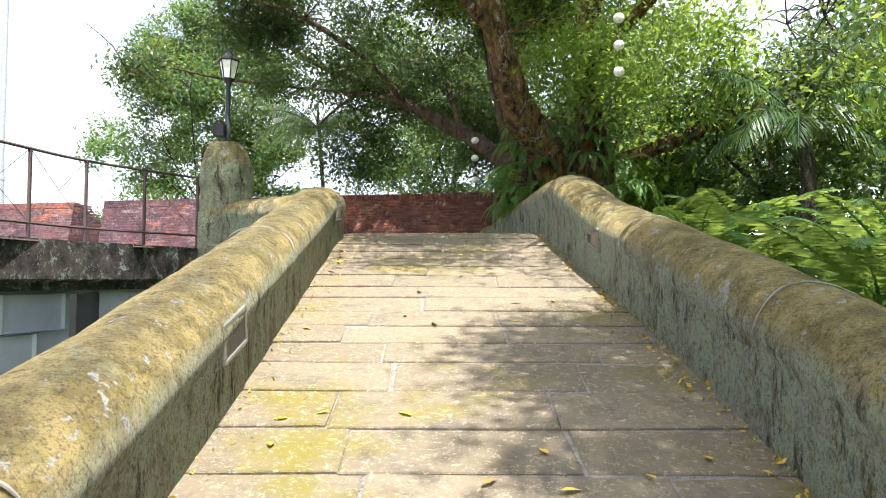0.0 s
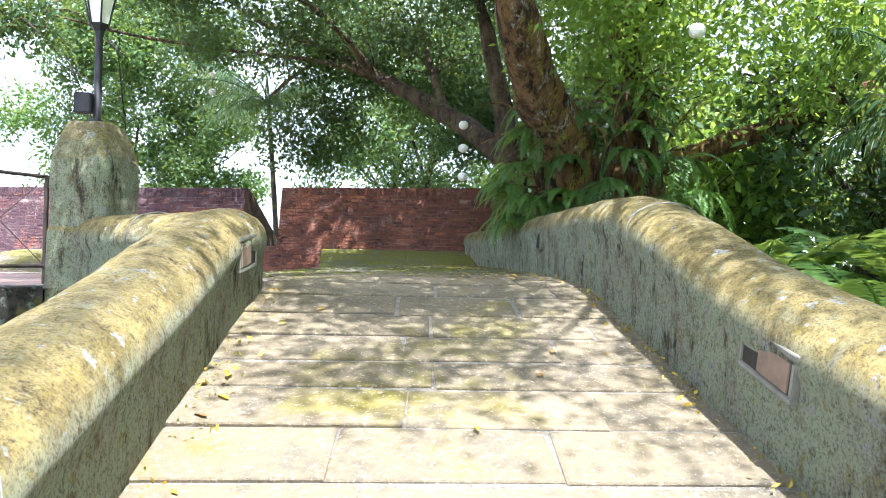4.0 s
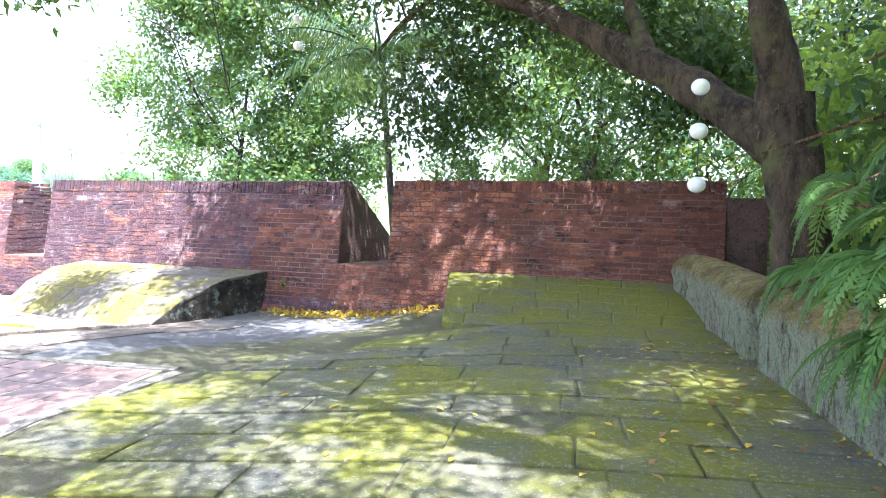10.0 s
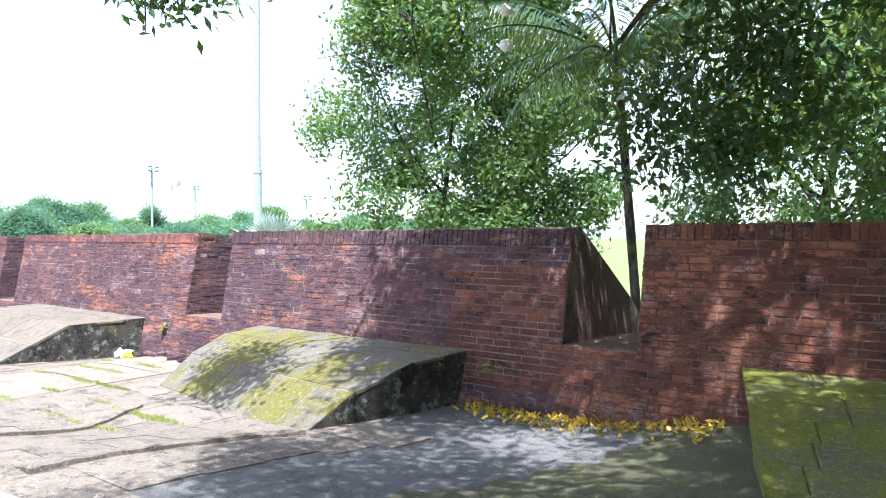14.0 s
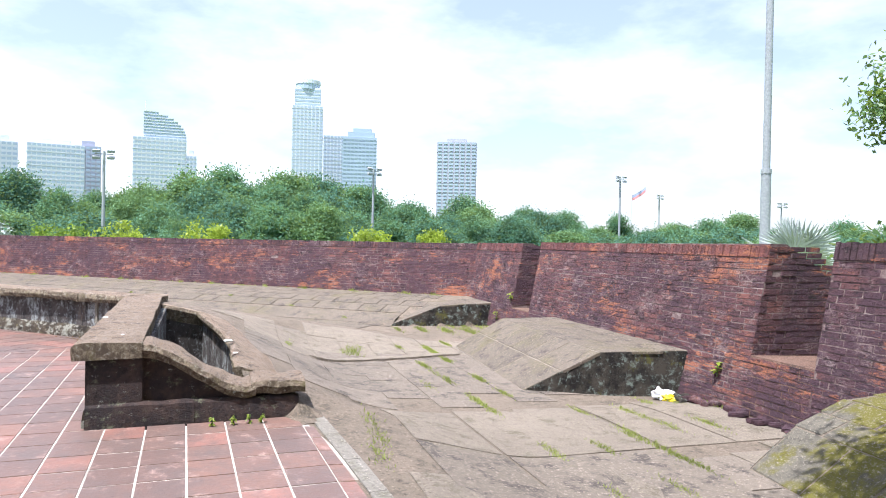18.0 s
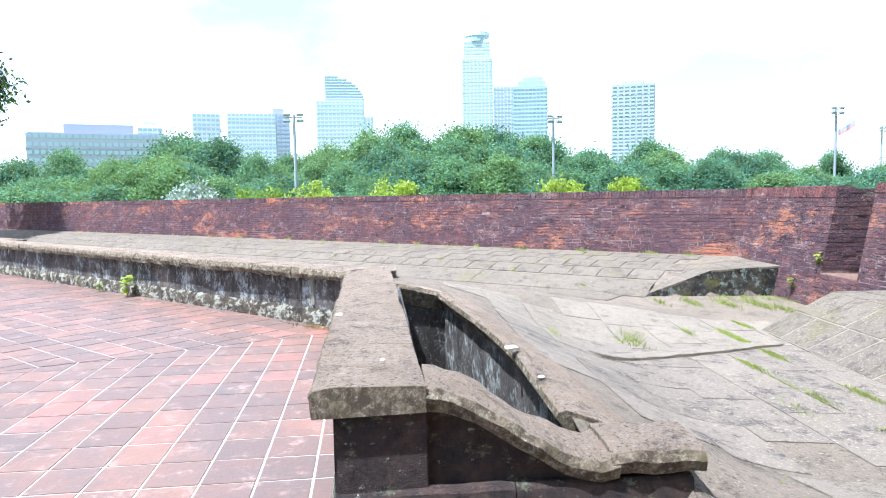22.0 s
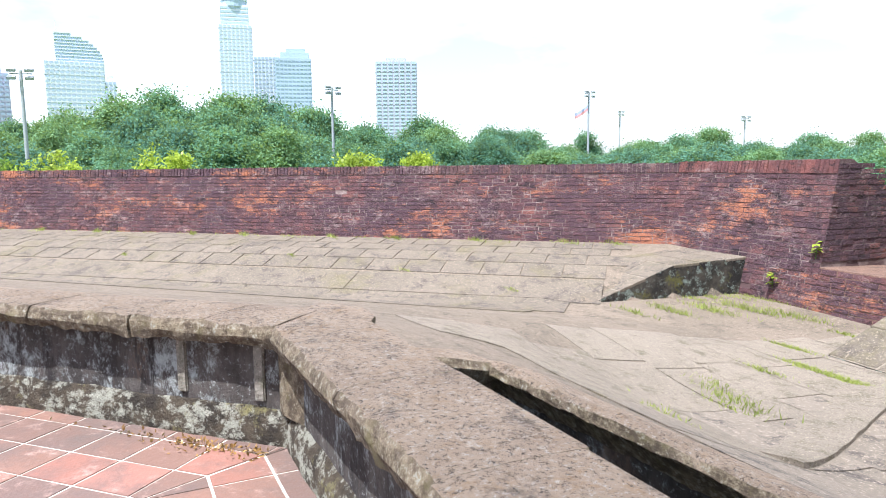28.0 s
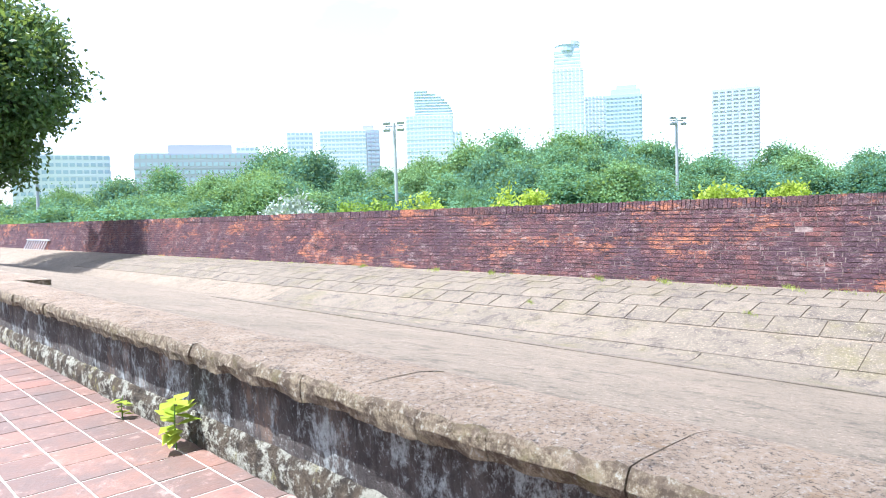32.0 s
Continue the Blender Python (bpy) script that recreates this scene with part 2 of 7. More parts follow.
def bark_mat(name, a, b):
    k = Mat(name, 0.95)
    c = k.mix(col(*a), col(*b), k.noise(6.0, 10, 0.84, (1, 1, 0.35), 0.42, 0.58))
    c = k.mix(c, col(*(min(1, 2.1 * v) for v in a)), k.noise(9.0, 9, 0.85, (1, 1, 0.7), 0.58, 0.66))
    c = k.mix(c, col(0.17, 0.165, 0.06), k.noise(2.5, 5, 0.6, None, 0.54, 0.70))
    k.bump(k.noise(22.0, 8, 0.75, (1, 1, 0.3)), 1.0, 0.03)
    return k.done(c)


M_PLASTER = mossy_plaster("mossy_plaster", 0.535)
# pillar: black stains, spread wider to darken it for tree shade
M_PILLAR = mossy_plaster("stained_shaded_plaster", 0.52)
M_RAMP = slab_stone("ramp_slab", (0.208, 0.172, 0.112), (0.165, 0.137, 0.088), (0.165, 0.142, 0.028), 0.52, 0.66, (0.135, 0.118, 0.085))
M_MOSS = slab_stone("mossy_slab", (0.150, 0.146, 0.098), (0.105, 0.104, 0.064), (0.15, 0.152, 0.016), 0.43, 0.57)
M_STEP_MOSS = slab_stone("mossy_step", (0.135, 0.132, 0.085), (0.095, 0.094, 0.056), (0.15, 0.152, 0.014), 0.36, 0.52)
M_BED = concrete_mat("earth_joint", (0.14, 0.13, 0.078), (0.10, 0.095, 0.055), (0.13, 0.15, 0.05))
M_SLAB = slab_stone("worn_slab", (0.190, 0.158, 0.125), (0.150, 0.125, 0.099), (0.15, 0.13, 0.065), 0.60, 0.76, (0.07, 0.06, 0.051))
M_ROW = slab_stone("row_slab", (0.154, 0.127, 0.098), (0.126, 0.105, 0.081), (0.120, 0.104, 0.050), 0.52, 0.70, (0.075, 0.063, 0.054))
M_MAST = plain("mast_grey", col(0.34, 0.37, 0.38), 0.7)
M_WEDGE = slab_stone("wedge_slab", (0.140, 0.125, 0.098), (0.110, 0.098, 0.076), (0.115, 0.104, 0.018), 0.465, 0.54, (0.075, 0.07, 0.055))
M_GREY = concrete_mat("grey_screed", (0.185, 0.182, 0.176), (0.145, 0.142, 0.137), (0.10, 0.098, 0.088), 60.0)
M_PALE = concrete_mat("pale_screed", (0.275, 0.232, 0.182), (0.215, 0.182, 0.143), (0.15, 0.128, 0.09), 60.0)


def coping_mat():
    k = Mat("coping_stone", 0.95)
    c = k.mix(col(0.46, 0.348, 0.255), col(0.33, 0.243, 0.176), k.noise(1.5, 8, 0.7))
    c = k.mix(c, col(0.33, 0.205, 0.105), k.math("MULTIPLY", k.noise(5.5, 10, 0.88, (1.1, 1, 1), 0.53, 0.62), 0.75))
    c = k.mix(c, col(0.14, 0.110, 0.088), k.noise(4.0, 9, 0.85, None, 0.52, 0.64))
    c = k.mix(c, col(0.20, 0.135, 0.092), k.noise(16.0, 8, 0.85, None, 0.58, 0.66))
    c = k.mix(c, col(0.38, 0.35, 0.30), k.noise(9.0, 9, 0.8, None, 0.60, 0.70))
    c = k.mix(c, col(0.055, 0.045, 0.038), k.noise(48.0, 7, 0.9, None, 0.54, 0.58))
    c = k.mix(c, col(0.52, 0.46, 0.395), k.noise(36.0, 8, 0.92, (1.1, 1, 1), 0.545, 0.585))
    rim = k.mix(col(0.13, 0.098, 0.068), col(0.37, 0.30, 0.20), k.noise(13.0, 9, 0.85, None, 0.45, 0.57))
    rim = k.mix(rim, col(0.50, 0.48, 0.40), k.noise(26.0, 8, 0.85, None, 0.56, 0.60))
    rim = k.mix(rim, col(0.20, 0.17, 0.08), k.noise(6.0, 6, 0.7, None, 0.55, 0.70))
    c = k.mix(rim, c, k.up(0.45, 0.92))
    k.bump(k.math("ADD", k.noise(30.0, 9, 0.8), k.noise(11.0, 8, 0.8)), 1.0, 0.022)
    return k.done(c)


M_COPE = coping_mat()
M_SLOPE = concrete_mat("slope_concrete", (0.212, 0.170, 0.130), (0.160, 0.130, 0.098), (0.105, 0.088, 0.066), 34.0)
M_STAIN = stained_wall()
M_BRICK = brick_mat("old_brick", ((0.100, 0.050, 0.055), (0.132, 0.062, 0.064), (0.168, 0.074, 0.070), (0.250, 0.104, 0.083)))
M_BRICK_SOOT = brick_mat("sooty_brick", ((0.075, 0.042, 0.045), (0.095, 0.052, 0.052), (0.12, 0.062, 0.058), (0.19, 0.088, 0.072)))
M_BRICK_WARM = brick_mat("orange_brick", ((0.13, 0.050, 0.038), (0.175, 0.064, 0.043), (0.22, 0.080, 0.050), (0.31, 0.118, 0.062)), (0.105, 0.045, 0.030), 0.6)
M_BRICK_RED = brick_mat("red_brick", ((0.15, 0.060, 0.057), (0.19, 0.072, 0.064), (0.23, 0.085, 0.072), (0.29, 0.112, 0.088)), (0.10, 0.05, 0.055), 0.6)
M_MORTAR = mortar_mat("lime_mortar", (0.30, 0.235, 0.21), (0.090, 0.054, 0.054))
M_SILL = concrete_mat("earthy_sill", (0.21, 0.13, 0.098), (0.155, 0.094, 0.07), (0.10, 0.066, 0.05), 40.0)
M_MORTAR_WARM = mortar_mat("brown_mortar", (0.235, 0.15, 0.105), (0.095, 0.046, 0.034))
M_TILE = tile_mat()
M_JOINT = plain("white_joint", col(0.52, 0.47, 0.41), 0.9, 0, 0.55, 2.2)


def side_mat():
    """Rough rubble side: black stain under crusts of pale green lichen."""
    k = Mat("lichen_side", 0.95)
    c = k.mix(col(0.115, 0.10, 0.078), col(0.028, 0.026, 0.024), k.noise(4.0, 9, 0.78, None, 0.42, 0.58))
    c = k.mix(c, col(0.34, 0.40, 0.34), k.noise(6.5, 9, 0.82, None, 0.53, 0.59))
    c = k.mix(c, col(0.18, 0.17, 0.05), k.noise(3.0, 8, 0.75, None, 0.58, 0.66))
    c = k.mix(c, col(0.02, 0.018, 0.016), k.noise(20.0, 7, 0.8, None, 0.58, 0.66))
    k.bump(k.noise(13.0, 9, 0.8), 1.0, 0.06)
    return k.done(c)


M_SIDE = side_mat()
M_IRON = plain("black_iron", col(0.035, 0.035, 0.04), 0.55, 0.3)
M_RUST = plain("rail_iron", col(0.10, 0.075, 0.065), 0.7, 0.3)
M_STEEL = plain("galvanised_steel", col(0.62, 0.64, 0.66), 0.5, 0.4)
M_WHITE = plain("lantern_white", col(0.82, 0.81, 0.76), 0.6, 0, 0.08, 30.0)


def root_bark():
    """Orange-brown strangler roots with olive moss and pale lichen."""
    k = Mat("root_bark", 0.95)
    c = k.mix(col(0.36, 0.20, 0.08), col(0.10, 0.055, 0.03), k.noise(9.0, 9, 0.8, (1, 1, 0.3), 0.44, 0.56))
    c = k.mix(c, col(0.46, 0.35, 0.07), k.noise(4.2, 8, 0.78, (1, 1, 0.5), 0.54, 0.61))
    c = k.mix(c, col(0.58, 0.57, 0.48), k.noise(5.0, 9, 0.82, (1, 1, 0.6), 0.56, 0.61))
    c = k.mix(c, col(0.035, 0.025, 0.02), k.noise(10.0, 8, 0.78, (1, 1, 0.22), 0.53, 0.60))
    k.bump(k.noise(14.0, 9, 0.8, (1, 1, 0.25)), 1.0, 0.09)
    return k.done(c)


M_BARK = root_bark()
M_BARK_MID = bark_mat("brown_bark", (0.15, 0.105, 0.068), (0.035, 0.026, 0.019))
# lighter copy of the fern green, with sunlight put into the colour
M_FERN_SUNLIT = leaf_mat("sunlit_fern", (0.085, 0.20, 0.05), (0.25, 0.41, 0.09), 0.45)
M_BARK_DARK = bark_mat("dark_bark", (0.085, 0.07, 0.055), (0.035, 0.03, 0.025))
M_LEAF = leaf_mat("leaf", (0.080, 0.170, 0.030), (0.235, 0.350, 0.050), 0.48)
M_LEAF_DARK = leaf_mat("leaf_dark", (0.020, 0.055, 0.026), (0.058, 0.125, 0.042), 0.22)
M_LEAF_MID = leaf_mat("leaf_mid", (0.048, 0.105, 0.040), (0.115, 0.205, 0.068), 0.30)
M_LEAF_LIME = leaf_mat("leaf_lime", (0.22, 0.30, 0.03), (0.38, 0.45, 0.06), 0.4)
# far greens: bluish haze, teal shade and sunlit olive put into the colour
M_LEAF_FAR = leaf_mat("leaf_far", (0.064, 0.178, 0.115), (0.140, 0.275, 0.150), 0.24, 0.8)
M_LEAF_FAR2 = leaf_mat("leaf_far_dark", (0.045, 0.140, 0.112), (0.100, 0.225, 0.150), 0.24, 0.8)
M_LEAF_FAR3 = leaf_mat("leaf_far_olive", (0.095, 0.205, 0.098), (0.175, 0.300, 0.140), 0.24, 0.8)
M_FERN = leaf_mat("fern", (0.050, 0.125, 0.036), (0.14, 0.255, 0.065), 0.40)
M_SILVER = leaf_mat("silver_frond", (0.30, 0.36, 0.34), (0.42, 0.48, 0.46), 0.15)
M_YELLOW = leaf_mat("fallen_yellow", (0.48, 0.29, 0.03), (0.70, 0.50, 0.06), 0.2)
M_MOSSBIT = leaf_mat("moss_crumb", (0.16, 0.14, 0.03), (0.34, 0.29, 0.07), 0.2, 0.8)
M_BROWN = leaf_mat("fallen_brown", (0.20, 0.10, 0.04), (0.38, 0.24, 0.08), 0.1)
M_GRASS = leaf_mat("grass", (0.16, 0.20, 0.045), (0.33, 0.36, 0.10), 0.35, 0.7)
M_PALM = leaf_mat("palm_frond", (0.022, 0.065, 0.036), (0.05, 0.11, 0.05), 0.25)
M_LAWN = concrete_mat("lawn", (0.13, 0.21, 0.05), (0.09, 0.15, 0.035), (0.16, 0.20, 0.07), 3.0)
# near-black colour that stands for the shade inside niches and the doorway
M_HOLLOW_SHADE = plain("hollow_shade", col(0.02, 0.02, 0.02), 0.4)
M_NICHE = plain("niche_frame", col(0.22, 0.215, 0.175), 0.9)
M_STRIP = concrete_mat("cement_strip", (0.30, 0.275, 0.235), (0.235, 0.215, 0.18), (0.17, 0.16, 0.115), 50.0)


def plinth_mat():
    k = Mat("lichen_plinth", 0.95)
    c = k.mix(col(0.14, 0.11, 0.075), col(0.045, 0.036, 0.028), k.noise(6.0, 9, 0.75, None, 0.40, 0.60))
    c = k.mix(c, col(0.46, 0.45, 0.37), k.noise(7.0, 9, 0.8, (1, 1, 1.4), 0.50, 0.56))
    c = k.mix(c, col(0.30, 0.27, 0.12), k.noise(4.0, 8, 0.75, None, 0.56, 0.64))
    c = k.mix(c, col(0.055, 0.04, 0.03), k.noise(22.0, 7, 0.8, None, 0.57, 0.66))
    k.bump(k.noise(26.0, 9, 0.8), 1.0, 0.03)
    return k.done(c)


def soot_mat():
    k = Mat("sooty_face", 0.95)
    c = k.mix(col(0.035, 0.028, 0.028), col(0.090, 0.058, 0.047), k.noise(2.6, 9, 0.78, None, 0.45, 0.62))
    c = k.mix(c, col(0.15, 0.155, 0.10), k.noise(5.0, 10, 0.84, (1, 1, 1.4), 0.57, 0.63))
    c = k.mix(c, col(0.36, 0.36, 0.31), k.noise(17.0, 9, 0.85, (1, 1, 1.4), 0.60, 0.645))
    c = k.mix(c, col(0.018, 0.015, 0.014), k.noise(8.0, 9, 0.8, None, 0.56, 0.66))
    k.bump(k.noise(30.0, 8, 0.75), 0.9, 0.015)
    return k.done(c)


M_PLINTH = plinth_mat()
M_SOOT = soot_mat()
M_CHIP = plain("white_chip", col(0.78, 0.76, 0.70), 0.8, 0, 0.15, 20.0)
M_BAG = plain("plastic_film", col(0.80, 0.80, 0.80), 0.35, 0, 0.1, 20.0)
M_BAG_YELLOW = plain("yellow_film", col(0.78, 0.60, 0.03), 0.35, 0, 0.1, 20.0)
M_STICK = plain("bleached_stick", col(0.42, 0.36, 0.28), 0.85, 0, 0.3, 12.0)
M_PANEL = plain("niche_panel", col(0.24, 0.17, 0.12), 0.8)
M_BLOCK = plain("pale_block", col(0.54, 0.58, 0.63), 0.9, 0, 0.2, 2.0)
# distance haze is put into these pale, bluish tower colours
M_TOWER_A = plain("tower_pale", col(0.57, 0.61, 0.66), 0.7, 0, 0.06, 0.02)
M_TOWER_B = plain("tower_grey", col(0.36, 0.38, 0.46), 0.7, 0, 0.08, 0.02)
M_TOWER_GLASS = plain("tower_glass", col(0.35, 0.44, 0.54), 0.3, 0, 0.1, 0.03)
M_POLE = plain("pole_white", col(0.58, 0.60, 0.63), 0.6, 0, 0.06, 3.0)
M_CHEEK = concrete_mat("dark_render", (0.15, 0.085, 0.072), (0.095, 0.058, 0.052), (0.06, 0.045, 0.042), 30.0)
M_RED = plain("red_cloth", col(0.60, 0.28, 0.30), 0.8)
M_BLUE = plain("blue_cloth", col(0.34, 0.38, 0.56), 0.8)

# ---- helpers for meshes ----
def raw_mesh(name, verts, faces, smooth=False):
    me = bpy.data.meshes.new(name)
    me.from_pydata([tuple(v) for v in verts], [], [tuple(f) for f in faces])
    if smooth:
        me.polygons.foreach_set("use_smooth", [True] * len(me.polygons))
    me.update()
    return me


def quads_mesh(name, verts, faces):
    """A mesh from an (n, 3) array of places and an (m, k) array of equal faces."""
    me = bpy.data.meshes.new(name)
    k = faces.shape[1]
    me.vertices.add(len(verts))
    me.vertices.foreach_set("co", np.ascontiguousarray(verts, dtype=np.float32).ravel())
    me.loops.add(faces.size)
    me.loops.foreach_set("vertex_index", np.ascontiguousarray(faces, dtype=np.int32).ravel())
    me.polygons.add(len(faces))
    me.polygons.foreach_set("loop_start", np.arange(0, faces.size, k, dtype=np.int32))
    me.polygons.foreach_set("loop_total", np.full(len(faces), k, dtype=np.int32))
    me.update(calc_edges=True)
    return me


def bm_mesh(name, bm, smooth=False):
    me = bpy.data.meshes.new(name)
    bm.normal_update()
    bm.to_mesh(me)
    bm.free()
    if smooth:
        me.polygons.foreach_set("use_smooth", [True] * len(me.polygons))
    return me


def put(name, me, mat, parent=None, label="", category="", group="", kind="", m=None):
    if mat is not None and not me.materials:
        me.materials.append(mat)
    ob = new(name, me)
    if m is not None:
        ob.matrix_basis = m
    if parent is not None:
        ob.parent = parent
    return tagged(ob, label, category, group, kind)


def part(name, bm, mat, parent, label="", smooth=False):
    return put(name, bm_mesh(name, bm, smooth), mat, parent, label)


def empty(name, at, label="", category="", group="", turn=0.0):
    ob = new(name)
    ob.empty_display_size = 0.1
    ob.matrix_basis = pose(*at, 0, 0, turn)
    return tagged(ob, label, category, group)


def box_bm(size, at=(0, 0, 0), bevel=0.0, bm=None, turn=None):
    bm = bm or bmesh.new()
    mat = Matrix.Translation(at) @ (turn if turn else Matrix.Identity(4)) @ Matrix.Diagonal((*size, 1))
    made = bmesh.ops.create_cube(bm, size=1.0, matrix=mat)["verts"]
    if bevel:
        edges = list({e for v in made for e in v.link_edges})
        bmesh.ops.bevel(bm, geom=edges, offset=bevel, segments=2, affect="EDGES")
    return bm


def tube(points, radii, sides=10, bm=None, rough=0.0, closed=True):
    """A tapered tube along points, with uneven bark where rough is set."""
    bm = bm or bmesh.new()
    rings = []
    pts = [Vector(p) for p in points]
    side = Vector((1, 0, 0))
    for i, p in enumerate(pts):
        way = (pts[min(i + 1, len(pts) - 1)] - pts[max(i - 1, 0)]).normalized()
        side = side - way * side.dot(way)
        if side.length < 1e-4:
            side = way.orthogonal()
        side.normalize()
        other = way.cross(side)
        ring = []
        for j in range(sides):
            a = 2 * math.pi * j / sides
            q = side * math.cos(a) + other * math.sin(a)
            r = radii[i]
            if rough:
                r *= 1 + rough * noise.noise((p + q * r) * 2.6) + 0.5 * rough * noise.noise((p + q * r) * 7)
            ring.append(bm.verts.new(p + q * r))
        rings.append(ring)
    for a, b in zip(rings, rings[1:]):
        for j in range(sides):
            bm.faces.new((a[j], a[(j + 1) % sides], b[(j + 1) % sides], b[j]))
    if closed:
        bm.faces.new([bm.verts.new(v.co) for v in reversed(rings[0])])
        bm.faces.new([bm.verts.new(v.co) for v in rings[-1]])
    return bm


def spline(points, n):
    """n points along a smooth curve through points (Catmull-Rom)."""
    p = [Vector(q) for q in points]
    p = [p[0] * 2 - p[1]] + p + [p[-1] * 2 - p[-2]]
    out, spans = [], len(p) - 3
    for i in range(n):
        u = i / (n - 1) * spans
        k = min(int(u), spans - 1)
        f = u - k
        a, b, c, d = p[k:k + 4]
        out.append(0.5 * ((2 * b) + (c - a) * f + (2 * a - 5 * b + 4 * c - d) * f * f + (3 * b - a - 3 * c + d) * f ** 3))
    return out


def sweep(path, profile, wobble=0.0, freq=3.0, fade=0.0):
    """A solid swept along path; profile(i, p) gives (offset to the right, height) pairs. Returns a bmesh."""
    bm = bmesh.new()
    rings = []
    for i, p in enumerate(path):
        way = path[min(i + 1, len(path) - 1)] - path[max(i - 1, 0)]
        right = Vector((way.y, -way.x, 0)).normalized()
        ring = []
        for off, h in profile(i, p):
            v = Vector((p.x, p.y, 0)) + right * off + Vector((0, 0, h))
            if wobble:
                w = noise.noise(v * freq) * wobble + noise.noise(v * freq * 3.7) * wobble * 0.45
                if fade:
                    w *= max(0.0, min(1.0, 1 - off / fade))
                v += (right * (1 if off > 0 else -1) * 0.6 + Vector((0, 0, 0.8))) * w
            ring.append(bm.verts.new(v))
        rings.append(ring)
    k = len(rings[0])
    for a, b in zip(rings, rings[1:]):
        for j in range(k):
            bm.faces.new((a[j], b[j], b[(j + 1) % k], a[(j + 1) % k]))
    bm.faces.new(rings[0])
    bm.faces.new(list(reversed(rings[-1])))
    bmesh.ops.recalc_face_normals(bm, faces=bm.faces)
    return bm


def smooth_step(a, b, x):
    t = min(1.0, max(0.0, (x - a) / (b - a)))
    return t * t * (3 - 2 * t)


def inside(poly, x, y):
    hit = False
    for (x0, y0), (x1, y1) in zip(poly, poly[1:] + poly[:1]):
        if (y0 > y) != (y1 > y) and x < (x1 - x0) * (y - y0) / (y1 - y0) + x0:
            hit = not hit
    return hit


# ---- the plan ----
# main parapet: front line at z 0.4, run from its east end towards the west
WALL_0, WALL_DIR = Vector((1.45, 16.13)), Vector((-0.9833, 0.1819))
WALL_BACK = Vector((0.1819, 0.9833))
FAR_0, FAR_DIR = Vector((-19.7, 20.03)), Vector((-0.762, -0.647))
FAR_BACK = Vector((-0.647, 0.762))
BATTER = 0.19
BENCH_A, BENCH_B = Vector((-10.77, 11.40)), Vector((-15.64, 11.96))
BENCH_DIR = (BENCH_B - BENCH_A).normalized()
BENCH2_DIR = Vector((-0.793, -0.610))
BENCH_TOP = 0.69
EMBRASURES = [(4.30, 5.08), (10.63, 11.54), (17.75, 18.66)]
WALL_END = 21.63


def wall_front(x):
    return 16.4 - 0.185 * x


def wall_dist(x, y):
    return (wall_front(x) - y) / 1.017


def seg_dist(x, y, a, b):
    d = b - a
    t = max(0.0, min(1.0, ((x - a.x) * d.x + (y - a.y) * d.y) / d.length_squared))
    return math.hypot(x - a.x - d.x * t, y - a.y - d.y * t)


BENCH_C = BENCH_B + BENCH2_DIR * 48


def behind_bench(x, y):
    """On the raised side of the benches."""
    if x > (-10.28 if y > 13.24 else -10.70):
        return False
    n1 = (x - BENCH_A.x) * -BENCH_DIR.y + (y - BENCH_A.y) * BENCH_DIR.x
    n2 = (x - BENCH_B.x) * -BENCH2_DIR.y + (y - BENCH_B.y) * BENCH2_DIR.x
    return (n1 < 0 and x > -15.64) or (n2 < 0 and x <= -15.64) or (n1 < 0 and n2 < 0)


def ramp_z(y):
    if y < 7.8:
        return 0.01 + 0.23 * (y - 7.5)
    u = min(1.0, y - 7.8)
    return 0.079 + 0.101 * (1 - (1 - u) ** 2)


def tile_z(x, y):
    """Height of the tiles, the mossy platform and the gun bays."""
    if y < 8.0 and x > -2.2:
        return ramp_z(y)
    v = wall_dist(x, y)
    a = smooth_step(5.0, 8.0, -x)
    low = -(0.21 + 0.011 * max(0.0, -x - 3)) * (1 - smooth_step(1.0 + 2.0 * a, 4.2 + 0.4 * a, v))
    e = smooth_step(-3.6, -0.3, x)
    high = ramp_z(y) + 0.03 * smooth_step(9.0, 13.5, y) - 0.03 * smooth_step(14.2, 16.4, y)
    return low * (1 - e) + high * e


SOFT = np.linspace(-0.3, 0.3, 7)


def slab_z(x, y):
    """Height of the concrete slope behind the benches."""
    d = min(seg_dist(x, y, BENCH_A, BENCH_B), seg_dist(x, y, BENCH_B, BENCH_C))
    if not behind_bench(x, y):
        d = 0.0
    steep = float(np.interp(d + SOFT, [0.0, 0.42, 0.93, 1.37, 2.75, 4.0, 6.0], [BENCH_TOP, 0.655, 0.535, 0.40, -0.20, -0.28, -0.36]).mean())
    gentle = BENCH_TOP - 0.2 * min(max(0.0, d - 0.45), 5.0)
    b = smooth_step(15.2, 17.5, -x)
    slab = steep * (1 - b) + gentle * b
    w = (x - FAR_0.x) * -FAR_BACK.x + (y - FAR_0.y) * -FAR_BACK.y
    if x < -18.15 - 0.32 * max(0.0, wall_dist(x, y)) and (x - FAR_0.x) * FAR_DIR.x + (y - FAR_0.y) * FAR_DIR.y > -2.2:
        slab = max(slab, float(np.interp(w + 0.6 * SOFT, [0.2, 1.3, 2.1, 2.9, 4.0], [0.24, 0.12, -0.12, -0.34, -0.6]).mean()))
    k = 1 - smooth_step(-11.3, -10.3, x)
    return tile_z(x, y) * (1 - k) + slab * k


def floor_z(x, y):
    """Height of the walked and seen surface of the bastion."""
    return slab_z(x, y) if behind_bench(x, y) else tile_z(x, y)


def bench_gap(x, y):
    return min(seg_dist(x, y, BENCH_A, BENCH_B), seg_dist(x, y, BENCH_B, BENCH_C))


